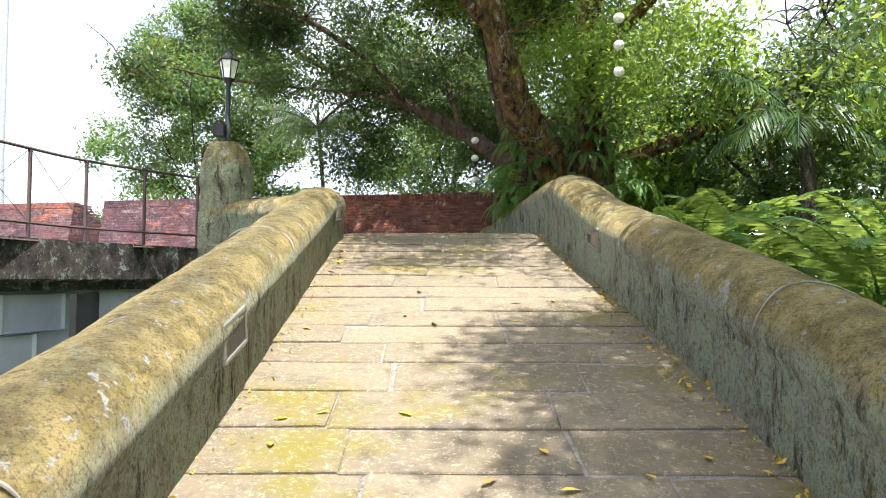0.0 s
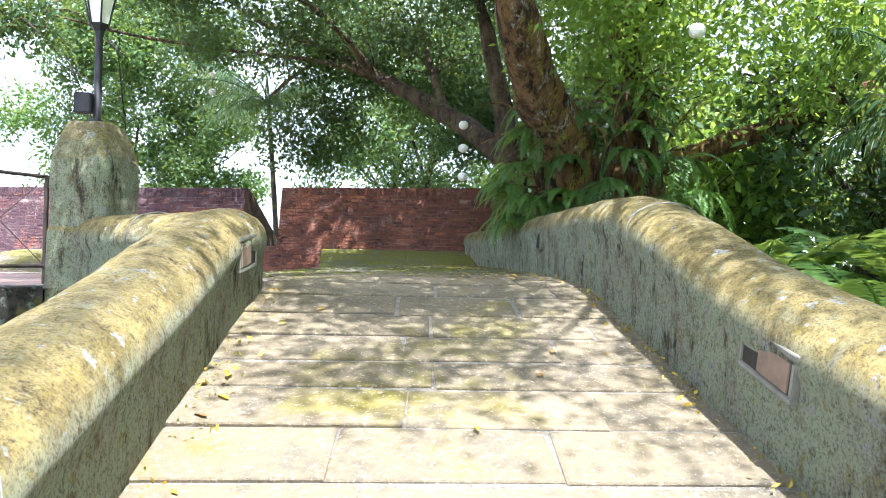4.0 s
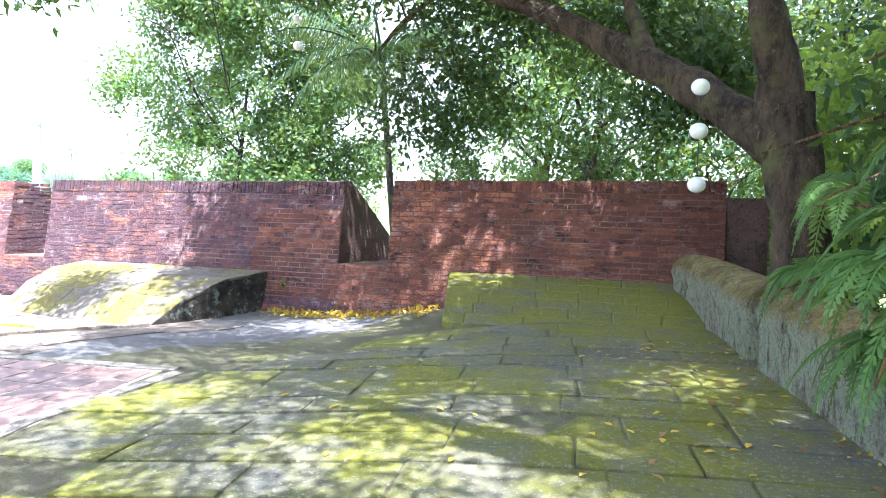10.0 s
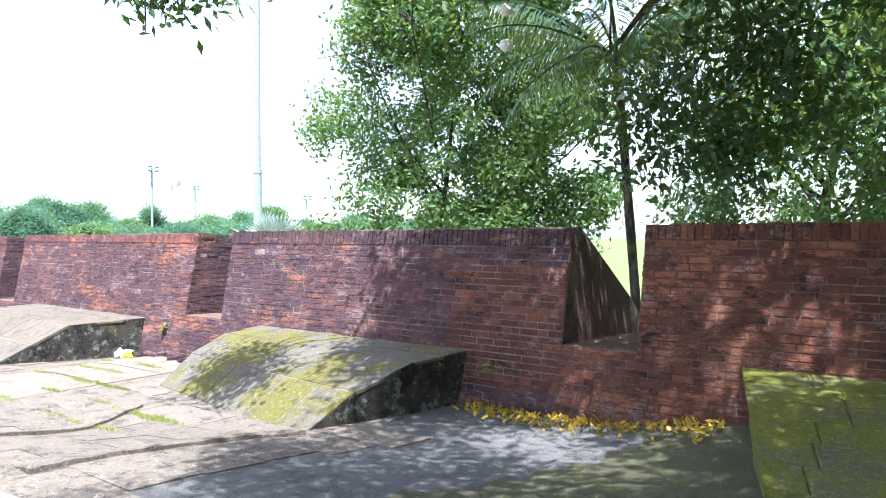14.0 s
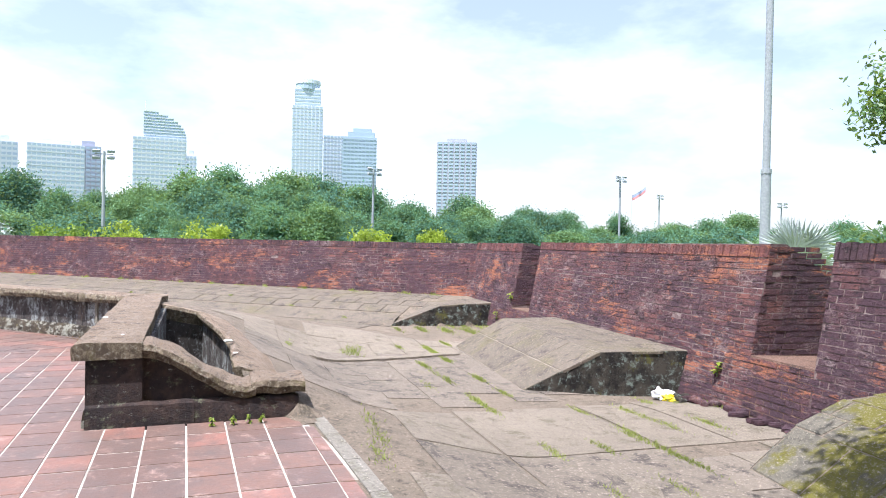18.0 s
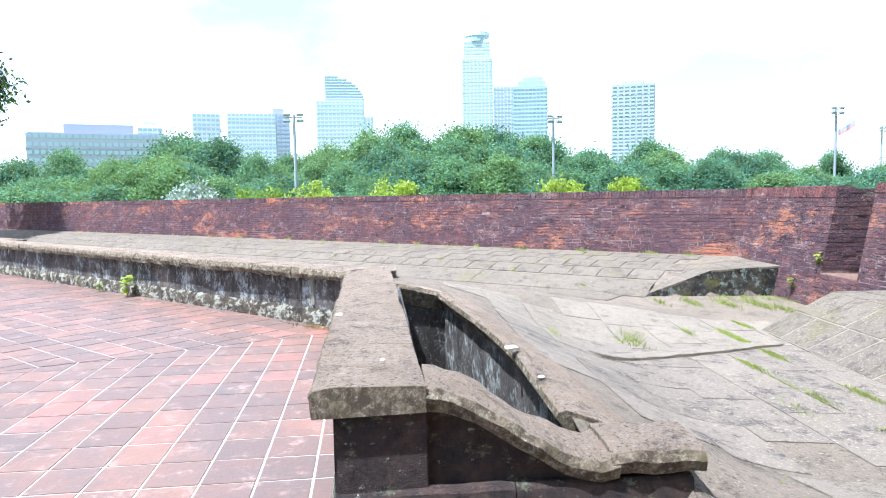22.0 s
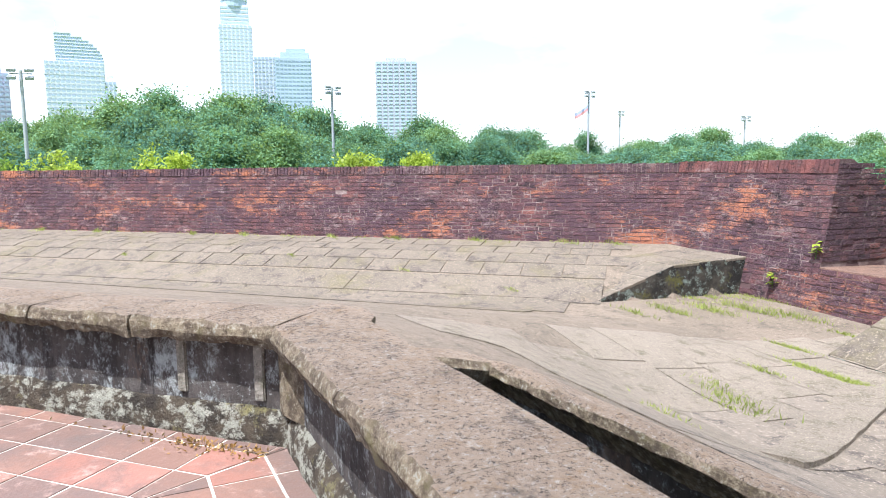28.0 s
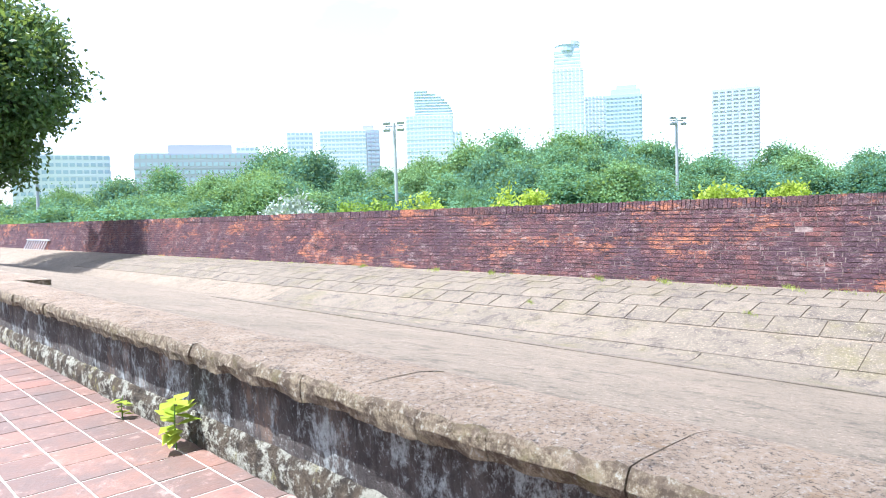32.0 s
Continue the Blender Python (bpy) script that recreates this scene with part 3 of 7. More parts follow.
EDGE = [(-2.9, 9.20), (-3.35, 9.25), (-4.0, 8.0), (-4.4, 6.4), (-5.4, 3.0), (-6.6, -1.5), (-8.2, -8.0)]
FLOOR = [(1.45, 8.0)] + [(1.45, 16.6), (-19.7, 20.6), (-60.0, -13.6), (-60.0, -26.0), (-12.0, -26.0), (-8.2, -8.0)] + EDGE[::-1][1:] + [(-1.3, 8.0)]
TRENCH = [(-10.80, 11.93), (-11.12, 12.76), (-12.4, 12.95), (-13.4, 13.0), (-15.0, 12.94), (-14.95, 12.46)]
TILE_EDGE = [(-3.62, 9.3), (-3.75, 11.4), (-3.50, 12.72), (-6.5, 12.87), (-9.2, 13.15), (-10.8, 13.29)]


def in_trench(x, y):
    return inside(TRENCH, x, y)


def tiled(x, y):
    """Where the terracotta tiles lie."""
    if behind_bench(x, y) or x > -3.5:
        return False
    if x > -10.78:
        for (x0, y0), (x1, y1) in zip(TILE_EDGE[2:], TILE_EDGE[3:]):
            if x1 <= x <= x0:
                return y < y0 + (y1 - y0) * (x - x0) / (x1 - x0)
    if x > -4.0 and y > 9.3:
        return x < -3.62 and y < 12.7
    return True


# ---- bed of the bastion's floor ----
def heightfield(name, xs, ys, keep, height):
    index, verts, faces = {}, [], []

    def at(i, j):
        if (i, j) not in index:
            index[i, j] = len(verts)
            verts.append((xs[i], ys[j], height(xs[i], ys[j])))
        return index[i, j]
    for i in range(len(xs) - 1):
        for j in range(len(ys) - 1):
            if keep((xs[i] + xs[i + 1]) / 2, (ys[j] + ys[j + 1]) / 2):
                faces.append((at(i, j), at(i + 1, j), at(i + 1, j + 1), at(i, j + 1)))
    return raw_mesh(name, verts, faces)


def steps(a, b, d):
    n = max(1, round((b - a) / d))
    return [a + (b - a) * i / n for i in range(n + 1)]


XS = steps(-60, -26, 0.4) + steps(-26, 1.6, 0.2)[1:]
YS = steps(-26, -2, 0.5) + steps(-2, 22.0, 0.2)[1:]


def tile_bed_z(x, y):
    return tile_z(x, y) - (0.004 if x > -3.6 else 0.003 if tiled(x, y) or behind_bench(x, y) else 0.008)


def slab_bed_z(x, y):
    return slab_z(x, y) - 0.008


def near_trench(x, y):
    return any(in_trench(x + dx, y + dy) for dx in (-0.12, 0, 0.12) for dy in (-0.12, 0, 0.12))


def is_bed(x, y):
    return inside(FLOOR, x, y) and wall_dist(x, y) > -0.5


put("floor_tile_bed", heightfield("floor_tile_bed", XS, YS, lambda x, y: is_bed(x, y) and (tiled(x, y) or (x < -10.5 and behind_bench(x, y) and bench_gap(x, y) < 0.34)), tile_bed_z), M_JOINT, label="white mortar bed between terracotta tiles", category="floor", kind="structure")
put("floor_concrete", heightfield("floor_concrete", XS, YS, lambda x, y: is_bed(x, y) and behind_bench(x, y) and bench_gap(x, y) > (0.2 if x > -26 else 0.36) and not near_trench(x, y) and (x < -10.95 or y > 13.12), slab_bed_z), M_SLOPE, label="weathered brown-grey concrete slope with stone rows", category="floor", kind="structure")
put("floor_platform", heightfield("floor_platform", XS, YS, lambda x, y: is_bed(x, y) and not tiled(x, y) and not behind_bench(x, y) and (x > -3.0 - 0.62 * (15.5 - y) or y < 12.9), tile_bed_z), M_BED, label="earth and moss between platform slabs", category="floor", kind="structure")
put("floor_west_bays", heightfield("floor_west_bays", XS, YS, lambda x, y: x < -5.6 and is_bed(x, y) and not tiled(x, y) and not behind_bench(x, y) and not (x > -3.0 - 0.62 * (15.5 - y) or y < 12.9), tile_bed_z), M_SLOPE, label="brown-grey earth and concrete between the bay slabs", category="floor", kind="structure")
put("floor_gun_bays", heightfield("floor_gun_bays", XS, YS, lambda x, y: x > -5.6 and is_bed(x, y) and not tiled(x, y) and not behind_bench(x, y) and not (x > -3.0 - 0.62 * (15.5 - y) or y < 12.9), tile_bed_z), M_GREY, label="grey screed floor of the gun bays", category="floor", kind="structure")
# grey border stones along the edge of the tiles
border = bmesh.new()
for (x0, y0), (x1, y1) in zip(TILE_EDGE, TILE_EDGE[1:]):
    way = Vector((x1 - x0, y1 - y0)).normalized()
    right = Vector((way.y, -way.x))
    count = max(1, round(math.hypot(x1 - x0, y1 - y0) / 0.62))
    for k in range(count):
        ring = []
        for u, off in ((k + 0.008, 0.015), (k + 0.992, 0.015), (k + 0.992, 0.135), (k + 0.008, 0.135)):
            x, y = x0 + (x1 - x0) * u / count + right.x * off, y0 + (y1 - y0) * u / count + right.y * off
            ring.append((x, y, tile_z(x, y)))
        low = [border.verts.new((x, y, z - 0.05)) for x, y, z in ring]
        high = [border.verts.new((x, y, z + 0.007)) for x, y, z in ring]
        border.faces.new(high)
        for j in range(4):
            border.faces.new((low[j], low[(j + 1) % 4], high[(j + 1) % 4], high[j]))
bmesh.ops.recalc_face_normals(border, faces=border.faces)
put("tile_border", bm_mesh("tile_border", border), M_STRIP, label="pale cement border along the terracotta tiles", category="floor", kind="structure")
RAMP_Y = steps(-6.0, 8.4, 0.3)
put("floor_ramp", heightfield("floor_ramp", [-1.35, -0.8, 0, 0.8, 1.65], RAMP_Y, lambda x, y: True, lambda x, y: ramp_z(y) - 0.002), M_STRIP, label="earth bed of the stone ramp", category="ramp", kind="structure")
# masonry below the ramp and the platform
bm = bmesh.new()
for y0, y1 in zip(RAMP_Y, RAMP_Y[1:]):
    box_bm((3.1, y1 - y0, 6.0), (0.18, (y0 + y1) / 2, min(ramp_z(y0), ramp_z(y1)) - 3.06), bm=bm)
put("ramp_core", bm_mesh("ramp_core", bm), M_SIDE, label="stained masonry under the ramp", category="ramp", kind="structure")


# ---- ground sheet to the horizon ----
def ground_z(x, y):
    near = math.hypot(max(0, 3 - x, x - 10), max(0, -6 - y, y - 15))
    if x < 1.6 and y < 16.5:
        return -5.0
    return -5.0 + (5.1 + ramp_z(min(y, 7.6))) * (1 - smooth_step(0, 14, near)) * (1 - smooth_step(16.3, 18.5, y))


GX = [-2500, -900, -400, -200, -100] + steps(-60, -8, 6.5) + steps(-6, 30, 1.0) + [45, 80, 160, 400, 900, 2500]
GY = [-2500, -900, -300, -100, -50] + steps(-30, 30, 1.5) + [42, 60, 100, 200, 400, 900, 2500]
put("ground", heightfield("ground", GX, GY, lambda x, y: True, ground_z), M_LAWN, label="green lawn around the bastion", category="lawn", kind="structure")


# ---- brick parapets ----
def wall_point(frame0, way, back, s, z, depth=0.0):
    q = frame0 + way * s + back * (depth + BATTER * (z - 0.4))
    return Vector((q.x, q.y, z))


def wall_top(s):
    return 1.70 - 0.006 * s


def merlon_profile(top, base, inner_base=None):
    """Cross-section of the parapet, depth and height, front first."""
    shift = BATTER * (top - 0.4)
    return [(BATTER * (base - 0.4), base), (shift, top), (shift + 0.22, top - 0.005), (shift + 1.50, 0.88), (shift + 1.95, 0.55), (shift + 2.35, -5.2), (BATTER * (base - 0.4), -5.2)]


def prism(frame0, way, back, s0, s1, prof0, prof1=None, bm=None, skew=0.0):
    bm = bm or bmesh.new()
    prof1 = prof1 or prof0
    rings = []
    for s, prof in ((s0, prof0), (s1, prof1)):
        k = skew if s == s1 else 0.0
        rings.append([bm.verts.new(((frame0 + way * (s + k * d) + back * d).x, (frame0 + way * (s + k * d) + back * d).y, z)) for d, z in prof])
    k = len(prof0)
    for j in range(k):
        bm.faces.new((rings[0][j], rings[1][j], rings[1][(j + 1) % k], rings[0][(j + 1) % k]))
    bm.faces.new(list(reversed(rings[0])))
    bm.faces.new(rings[1])
    bmesh.ops.recalc_face_normals(bm, faces=bm.faces)
    return bm


COURSE, BRICK_L, JOINT = 0.070, 0.215, 0.013


class BrickBin:
    """Collects bricks as bent boxes and makes them one mesh."""

    def __init__(self):
        self.v, self.f = [], []

    def add(self, corners, out):
        """corners: four places on the wall's face, anticlockwise; out: the way out of the wall, times how far it stands proud."""
        n = len(self.v)
        c = [Vector(q) for q in corners]
        mid = sum(c, Vector()) / 4
        self.v += [q + out * 0.0 for q in c] + [q + (mid - q).normalized() * 0.004 + out for q in c]
        self.f += [(n + 4, n + 5, n + 6, n + 7)] + [(n + j, n + (j + 1) % 4, n + 4 + (j + 1) % 4, n + 4 + j) for j in range(4)]

    def mesh(self, name):
        return raw_mesh(name, self.v, self.f)


def lay_bricks(place, out, length, base, top, bins, rng, skip=None, coping=True, pick=None, cap=None):
    """place(s, z) gives the wall's face; bricks in running bond from base to top, with an upright course on top."""
    rows = int((top - base - (0.115 if coping else 0.0)) / COURSE)
    for r in range(rows):
        z0 = base + r * COURSE
        z1 = z0 + COURSE - JOINT * rng.uniform(0.5, 1.1)
        s = -(BRICK_L / 2 if r % 2 else 0.0) - rng.uniform(0, 0.03)
        while s < length:
            l = BRICK_L * rng.choice((1, 1, 1, 0.52, 1.05, 0.9))
            a, b = max(s, 0.0), min(s + l - JOINT * rng.uniform(0.5, 1.1), length)
            s += l
            if b - a < 0.03 or (skip and skip((a + b) / 2, (z0 + z1) / 2)) or rng.random() < 0.002:
                continue
            h = rng.uniform(0.001, 0.011)
            if pick and pick(a, b, z0, z1, h):
                continue
            j = [rng.uniform(-0.004, 0.004) for _ in range(4)]
            bins.add((place(a + j[0], z0 + j[1]), place(b + j[2], z0 - j[1]), place(b - j[0], z1 + j[3]), place(a, z1 - j[3])), out * h)
    if coping:
        s, z0 = 0.0, base + rows * COURSE
        while s < length - 0.02:
            l = rng.uniform(0.062, 0.078)
            e = min(s + l - 0.009, length)
            if not (skip and skip(s, top - 0.02)):
                dz = rng.uniform(-0.008, 0.006)
                (cap or bins).add((place(s, z0), place(e, z0), place(e, top + dz), place(s, top + dz)), out * rng.uniform(0.010, 0.022))
            s += l


OUT_MAIN = Vector((-WALL_BACK.x, -WALL_BACK.y, 0.18)).normalized()
OUT_FAR = Vector((-FAR_BACK.x, -FAR_BACK.y, 0.18)).normalized()
rng = random.Random(5)
edges = [0.0] + [s for e in EMBRASURES for s in e] + [WALL_END]
near_bricks = []
merlons = []
for i in range(0, len(edges), 2):
    s0, s1 = edges[i], edges[i + 1]
    m = put("wall_merlon_%d" % (i // 2 + 1), bm_mesh("wall_merlon", prism(WALL_0, WALL_DIR, WALL_BACK, s0, s1, merlon_profile(wall_top(s0), -0.45), merlon_profile(wall_top(s1), -0.45))), M_MORTAR_WARM if i < 1 else M_MORTAR,
            label="weathered red brick parapet merlon with sloping outer face", category="brick wall", kind="structure")
    merlons.append(m)
    bins = BrickBin()
    top = wall_top((s0 + s1) / 2)

    def face(s, z, s0=s0):
        return wall_point(WALL_0, WALL_DIR, WALL_BACK, s0 + s, z)

    def picked(a, b, z0, z1, h, s0=s0, m=m):
        if 2.75 < s0 + a and s0 + b < 6.6 and z0 > 0.0 and len(near_bricks) < 300:
            near_bricks.append((s0 + (a + b) / 2, (z0 + z1) / 2, b - a, z1 - z0, h, m))
            return True
        return False
    cap = BrickBin()
    lay_bricks(face, OUT_MAIN, s1 - s0, -0.42, top, bins, rng, pick=picked, cap=cap)
    put("coping_course", cap.mesh("coping_course"), M_BRICK_WARM if i < 1 else M_BRICK_SOOT if i < 4 else M_BRICK_RED, m, "soot-dark upright brick course" if 0 < i < 4 else "dusty red upright brick course", kind="stuff")
    # cheeks of the gun openings
    for s, sign in ((s0, -1), (s1, 1)):
        shift = BATTER * (top - 0.4)
        cheek_out = Vector((WALL_DIR.x, WALL_DIR.y, 0)) * sign

        def cheek(d, z, s=s):
            q = WALL_0 + WALL_DIR * s + WALL_BACK * (d + BATTER * (z - 0.4))
            return Vector((q.x, q.y, z))

        def past(d, z, top=top):
            return z > top - 0.02 - max(0.0, d - 0.62 + BATTER * (top - z)) * 0.66
        if s in (0.0, WALL_END):
            continue
        if s == EMBRASURES[0][1]:
            plate = [(d + BATTER * (z - 0.4), z) for d, z in ((0.0, 0.42), (0.0, top - 0.01), (0.20, top - 0.02))] + [(1.48 + BATTER * (top - 0.4), 0.86), (1.58 + BATTER * (top - 0.4), 0.42)]
            put("cheek_render", bm_mesh("cheek_render", prism(WALL_0, WALL_DIR, WALL_BACK, s - 0.012, s + 0.001, plate)), M_CHEEK, m, "dark red-brown render")
            continue
        if sign < 0:
            lay_bricks(lambda d, z, c=cheek: c(1.9 - d, z), cheek_out, 1.9, -0.42 + COURSE * 10, top, bins, rng, skip=lambda d, z: past(1.9 - d, z), coping=False)
        else:
            lay_bricks(cheek, cheek_out, 1.9, -0.42 + COURSE * 10, top, bins, rng, skip=past, coping=False)
    put("brick_facing", bins.mesh("brick_facing"), M_BRICK_WARM if i < 1 else M_BRICK, m, kind="stuff")
# sills under the gun openings
for k, (s0, s1) in enumerate(EMBRASURES):
    sill = (0.50, 0.36, 0.22)[k]
    prof = [(BATTER * -0.85, -0.45), (BATTER * (sill - 0.4), sill), (0.9, sill - 0.03), (2.05, sill - 0.10), (2.4, -5.2), (BATTER * -0.85, -5.2)]
    m = put("wall_sill_%d" % (k + 1), bm_mesh("wall_sill", prism(WALL_0, WALL_DIR, WALL_BACK, s0, s1, prof)), M_SILL,
            label="low brick sill of a gun opening with a mortared top", category="brick wall", kind="structure")
    bins = BrickBin()

    def sill_face(s, z, s0=s0):
        return wall_point(WALL_0, WALL_DIR, WALL_BACK, s0 + s, z)

    def picked_sill(a, b, z0, z1, h, s0=s0, m=m):
        if s0 < 5 and z0 > 0.0 and len(near_bricks) < 300:
            near_bricks.append((s0 + (a + b) / 2, (z0 + z1) / 2, b - a, z1 - z0, h, m))
            return True
        return False
    lay_bricks(sill_face, OUT_MAIN, s1 - s0, -0.42, sill + 0.01, bins, rng, coping=False, pick=picked_sill)
    put("brick_facing", bins.mesh("brick_facing"), M_BRICK if k else M_BRICK_WARM, m, kind="stuff")

# far parapet, running off to the south-west
FAR_LEN = 52.0
prof = [(BATTER * -0.5, -0.1), (BATTER * 1.15, 1.55), (BATTER * 1.15 + 0.62, 1.54), (2.0, 0.92), (2.2, 0.55), (2.6, -5.2), (BATTER * -0.5, -5.2)]
prof_end = [(d, z - (0.10 if z > 0.3 else 0.0)) for d, z in prof]
far_wall = put("wall_far", bm_mesh("wall_far", prism(FAR_0, FAR_DIR, FAR_BACK, -0.9, FAR_LEN, prof, prof_end)), M_MORTAR, label="long purple-red brick parapet with orange worn patches", category="brick wall", kind="structure")
bins, far_cap = BrickBin(), BrickBin()
lay_bricks(lambda s, z: wall_point(FAR_0, FAR_DIR, FAR_BACK, s - 0.14, z - 0.0019 * s), OUT_FAR, 50.0, 0.0, 1.56, bins, rng, cap=far_cap)
put("coping_course", far_cap.mesh("coping_course"), M_BRICK_SOOT, far_wall, "soot-dark upright brick course", kind="stuff")
put("brick_facing", bins.mesh("brick_facing"), M_BRICK, far_wall, kind="stuff")
# masonry that closes the bastion's far and south sides
for name, a, b in (("wall_close_west", (-60.2, -13.4), (-60.2, -26)), ("wall_close_south", (-60, -26.2), (-12, -26.2))):
    v = Vector(b) - Vector(a)
    put(name, bm_mesh(name, box_bm((v.length, 0.5, 6.2), ((a[0] + b[0]) / 2, (a[1] + b[1]) / 2, -2.2), 0.02, turn=Matrix.Rotation(math.atan2(v.y, v.x), 4, "Z"))), M_MORTAR, label="plain brick wall closing the bastion", category="brick wall", kind="structure")
# east end: the wall turns back beside the trees
# brick in tree shade; the shade is put into a dark render colour
put("wall_return", bm_mesh("wall_return", box_bm((0.5, 2.2, 6.7), (1.72, 17.4, -1.85), 0.02)), M_CHEEK, label="end of the parapet under the trees, darkened for their shade", category="wall", kind="structure")


# ---- raised slabs between the gun bays ----
def block_slab(corners, thick=0.03, gap=0.008, lift=0.0, rng=rng):
    """A slab with bevelled rim over four places of a surface, anticlockwise."""
    c = [Vector(q) for q in corners]
    mid = sum(c, Vector()) / 4
    n = (c[1] - c[0]).cross(c[3] - c[0]).normalized()
    tilt = [rng.uniform(-0.004, 0.004) for _ in c]
    low = [q + (mid - q).normalized() * gap - n * thick for q in c]
    rim = [q + (mid - q).normalized() * gap + n * (lift + t - 0.006) for q, t in zip(c, tilt)]
    topv = [q + (mid - q).normalized() * (gap + 0.014) + n * (lift + t) for q, t in zip(c, tilt)]
    v = low + rim + topv
    f = [(8, 9, 10, 11)]
    for j in range(4):
        k = (j + 1) % 4
        f += [(j, k, 4 + k, 4 + j), (4 + j, 4 + k, 8 + k, 8 + j)]
    return v, f


def place_slab(name, corners, mat, parent, **kw):
    v, f = block_slab(corners, **kw)
    return put(name, raw_mesh(name, v, f), mat, parent)


def drape_slab(name, corners, height, mat, parent, rng, gap=0.006, lift=0.003, n=4, edge=0.005, tilt=1.0):
    """A slab worn to the run of the floor: corners are places on the plan, anticlockwise."""
    c = [Vector((q[0], q[1])) for q in corners]
    mid = sum(c, Vector((0, 0))) / 4
    c = [q + (mid - q).normalized() * gap * 1.4 + Vector((rng.uniform(-0.008, 0.008), rng.uniform(-0.008, 0.008))) for q in c]
    tip = [tilt * rng.uniform(0.0, 0.006) for _ in range(4)]
    v, f = [], []
    for i in range(n + 1):
        for j in range(n + 1):
            a, b = i / n, j / n
            p = (c[0] * (1 - a) + c[1] * a) * (1 - b) + (c[3] * (1 - a) + c[2] * a) * b
            t = (tip[0] * (1 - a) + tip[1] * a) * (1 - b) + (tip[3] * (1 - a) + tip[2] * a) * b
            rim = edge if i in (0, n) or j in (0, n) else 0.0
            v.append((p.x, p.y, height(p.x, p.y) + lift + t - rim))
    at = lambda i, j: i * (n + 1) + j
    f += [(at(i, j), at(i + 1, j), at(i + 1, j + 1), at(i, j + 1)) for i in range(n) for j in range(n)]
    ring = [at(i, 0) for i in range(n)] + [at(n, j) for j in range(n)] + [at(i, n) for i in range(n, 0, -1)] + [at(0, j) for j in range(n, 0, -1)]
    low = len(v)
    v += [(v[k][0], v[k][1], v[k][2] - 0.04) for k in ring]
    f += [(ring[k], low + k, low + (k + 1) % len(ring), ring[(k + 1) % len(ring)]) for k in range(len(ring))]
    return put(name, raw_mesh(name, v, f), mat, parent)


def wedge(name, s0, s1, profile, mat, label, rows, pitch, skew=0.0, near=0.0, taper=0.0, side=None, joints=None):
    """A raised firing step: profile is (distance from the wall, height) from its foot to the wall; near and skew slant its two ends, taper narrows it."""
    wrng = random.Random(int(s0 * 10))

    def at(u, d, z, lift=0.0):
        d = d * (1 - taper * u) if d > 0 else d
        s = (s0 + near * max(d, 0)) * (1 - u) + (s1 - skew * max(d, 0)) * u
        q = WALL_0 + WALL_DIR * s - WALL_BACK * d
        return Vector((q.x, q.y, z + lift))

    def height(d):
        for (d0, z0), (d1, z1) in zip(profile, profile[1:]):
            if d0 >= d >= d1:
                return z0 + (z1 - z0) * (d - d0) / (d1 - d0)
        return profile[-1][1]
    ring = profile + [(-0.2, profile[-1][1]), (-0.2, -0.8), (profile[0][0], -0.8)]
    bm = bmesh.new()
    rings = [[bm.verts.new(at(u, d, z)) for d, z in ring] for u in (i / 12 for i in range(13))]
    for a, b in zip(rings, rings[1:]):
        for k in range(len(ring)):
            n = (k + 1) % len(ring)
            bm.faces.new((a[k], b[k], b[n], a[n]))
    bm.faces.new(list(reversed(rings[0])))
    bm.faces.new(rings[-1])
    bmesh.ops.recalc_face_normals(bm, faces=bm.faces)
    ob = put(name, bm_mesh(name, bm), side or M_SIDE, label=label, category="firing step", kind="structure")
    if joints:
        bed = bmesh.new()
        lines = [[bed.verts.new(at(0.004 + 0.992 * j / 16, d, z, 0.004)) for j in range(17)] for d, z in profile]
        for a, b in zip(lines, lines[1:]):
            for j in range(16):
                bed.faces.new((a[j], a[j + 1], b[j + 1], b[j]))
        part("joint_bed", bed, joints, ob)
    cuts = []
    for d, nxt in zip(profile, profile[1:]):
        n = max(1, round((d[0] - nxt[0]) / rows))
        cuts += [d[0] + (nxt[0] - d[0]) * i / n for i in range(n)]
    cuts.append(profile[-1][0])
    for r, (da, db) in enumerate(zip(cuts, cuts[1:])):
        u, step = -(pitch * 0.45 if r % 2 else 0.0) / (s1 - s0), pitch / (s1 - s0)
        while u < 1.0:
            l = step * wrng.uniform(0.75, 1.25)
            a, b = max(u, -0.004), min(u + l, 1.004)
            u += l
            if b - a > 0.02:
                place_slab("slab", (at(b, da, height(da), 0.012), at(a, da, height(da), 0.012), at(a, db, height(db), 0.012), at(b, db, height(db), 0.012)), mat, ob, rng=wrng, thick=0.04, gap=0.012 if joints else 0.006)
    return ob


wedge("firing_step_1", 0.22, 3.38, [(1.95, 0.15), (0.95, 0.31), (-0.03, 0.46)], M_STEP_MOSS, "mossy green stone firing step beside the brick parapet", 0.33, 0.62, 0.31, side=M_STEP_MOSS)
wedge("firing_step_2", 6.18, 9.72, [(1.97, -0.27), (1.40, 0.07), (0.72, 0.28), (-0.02, 0.33)], M_WEDGE, "sloping stone firing step with patches of moss", 0.42, 0.60, -0.05, 0.26, 0.24, joints=M_SLOPE)
wedge("firing_step_3", 12.62, 16.55, [(2.05, -0.33), (1.12, 0.19), (-0.04, 0.24)], M_ROW, "sloping grey stone firing step", 0.46, 0.66, -0.30, 0.32, 0.14, joints=M_PALE)
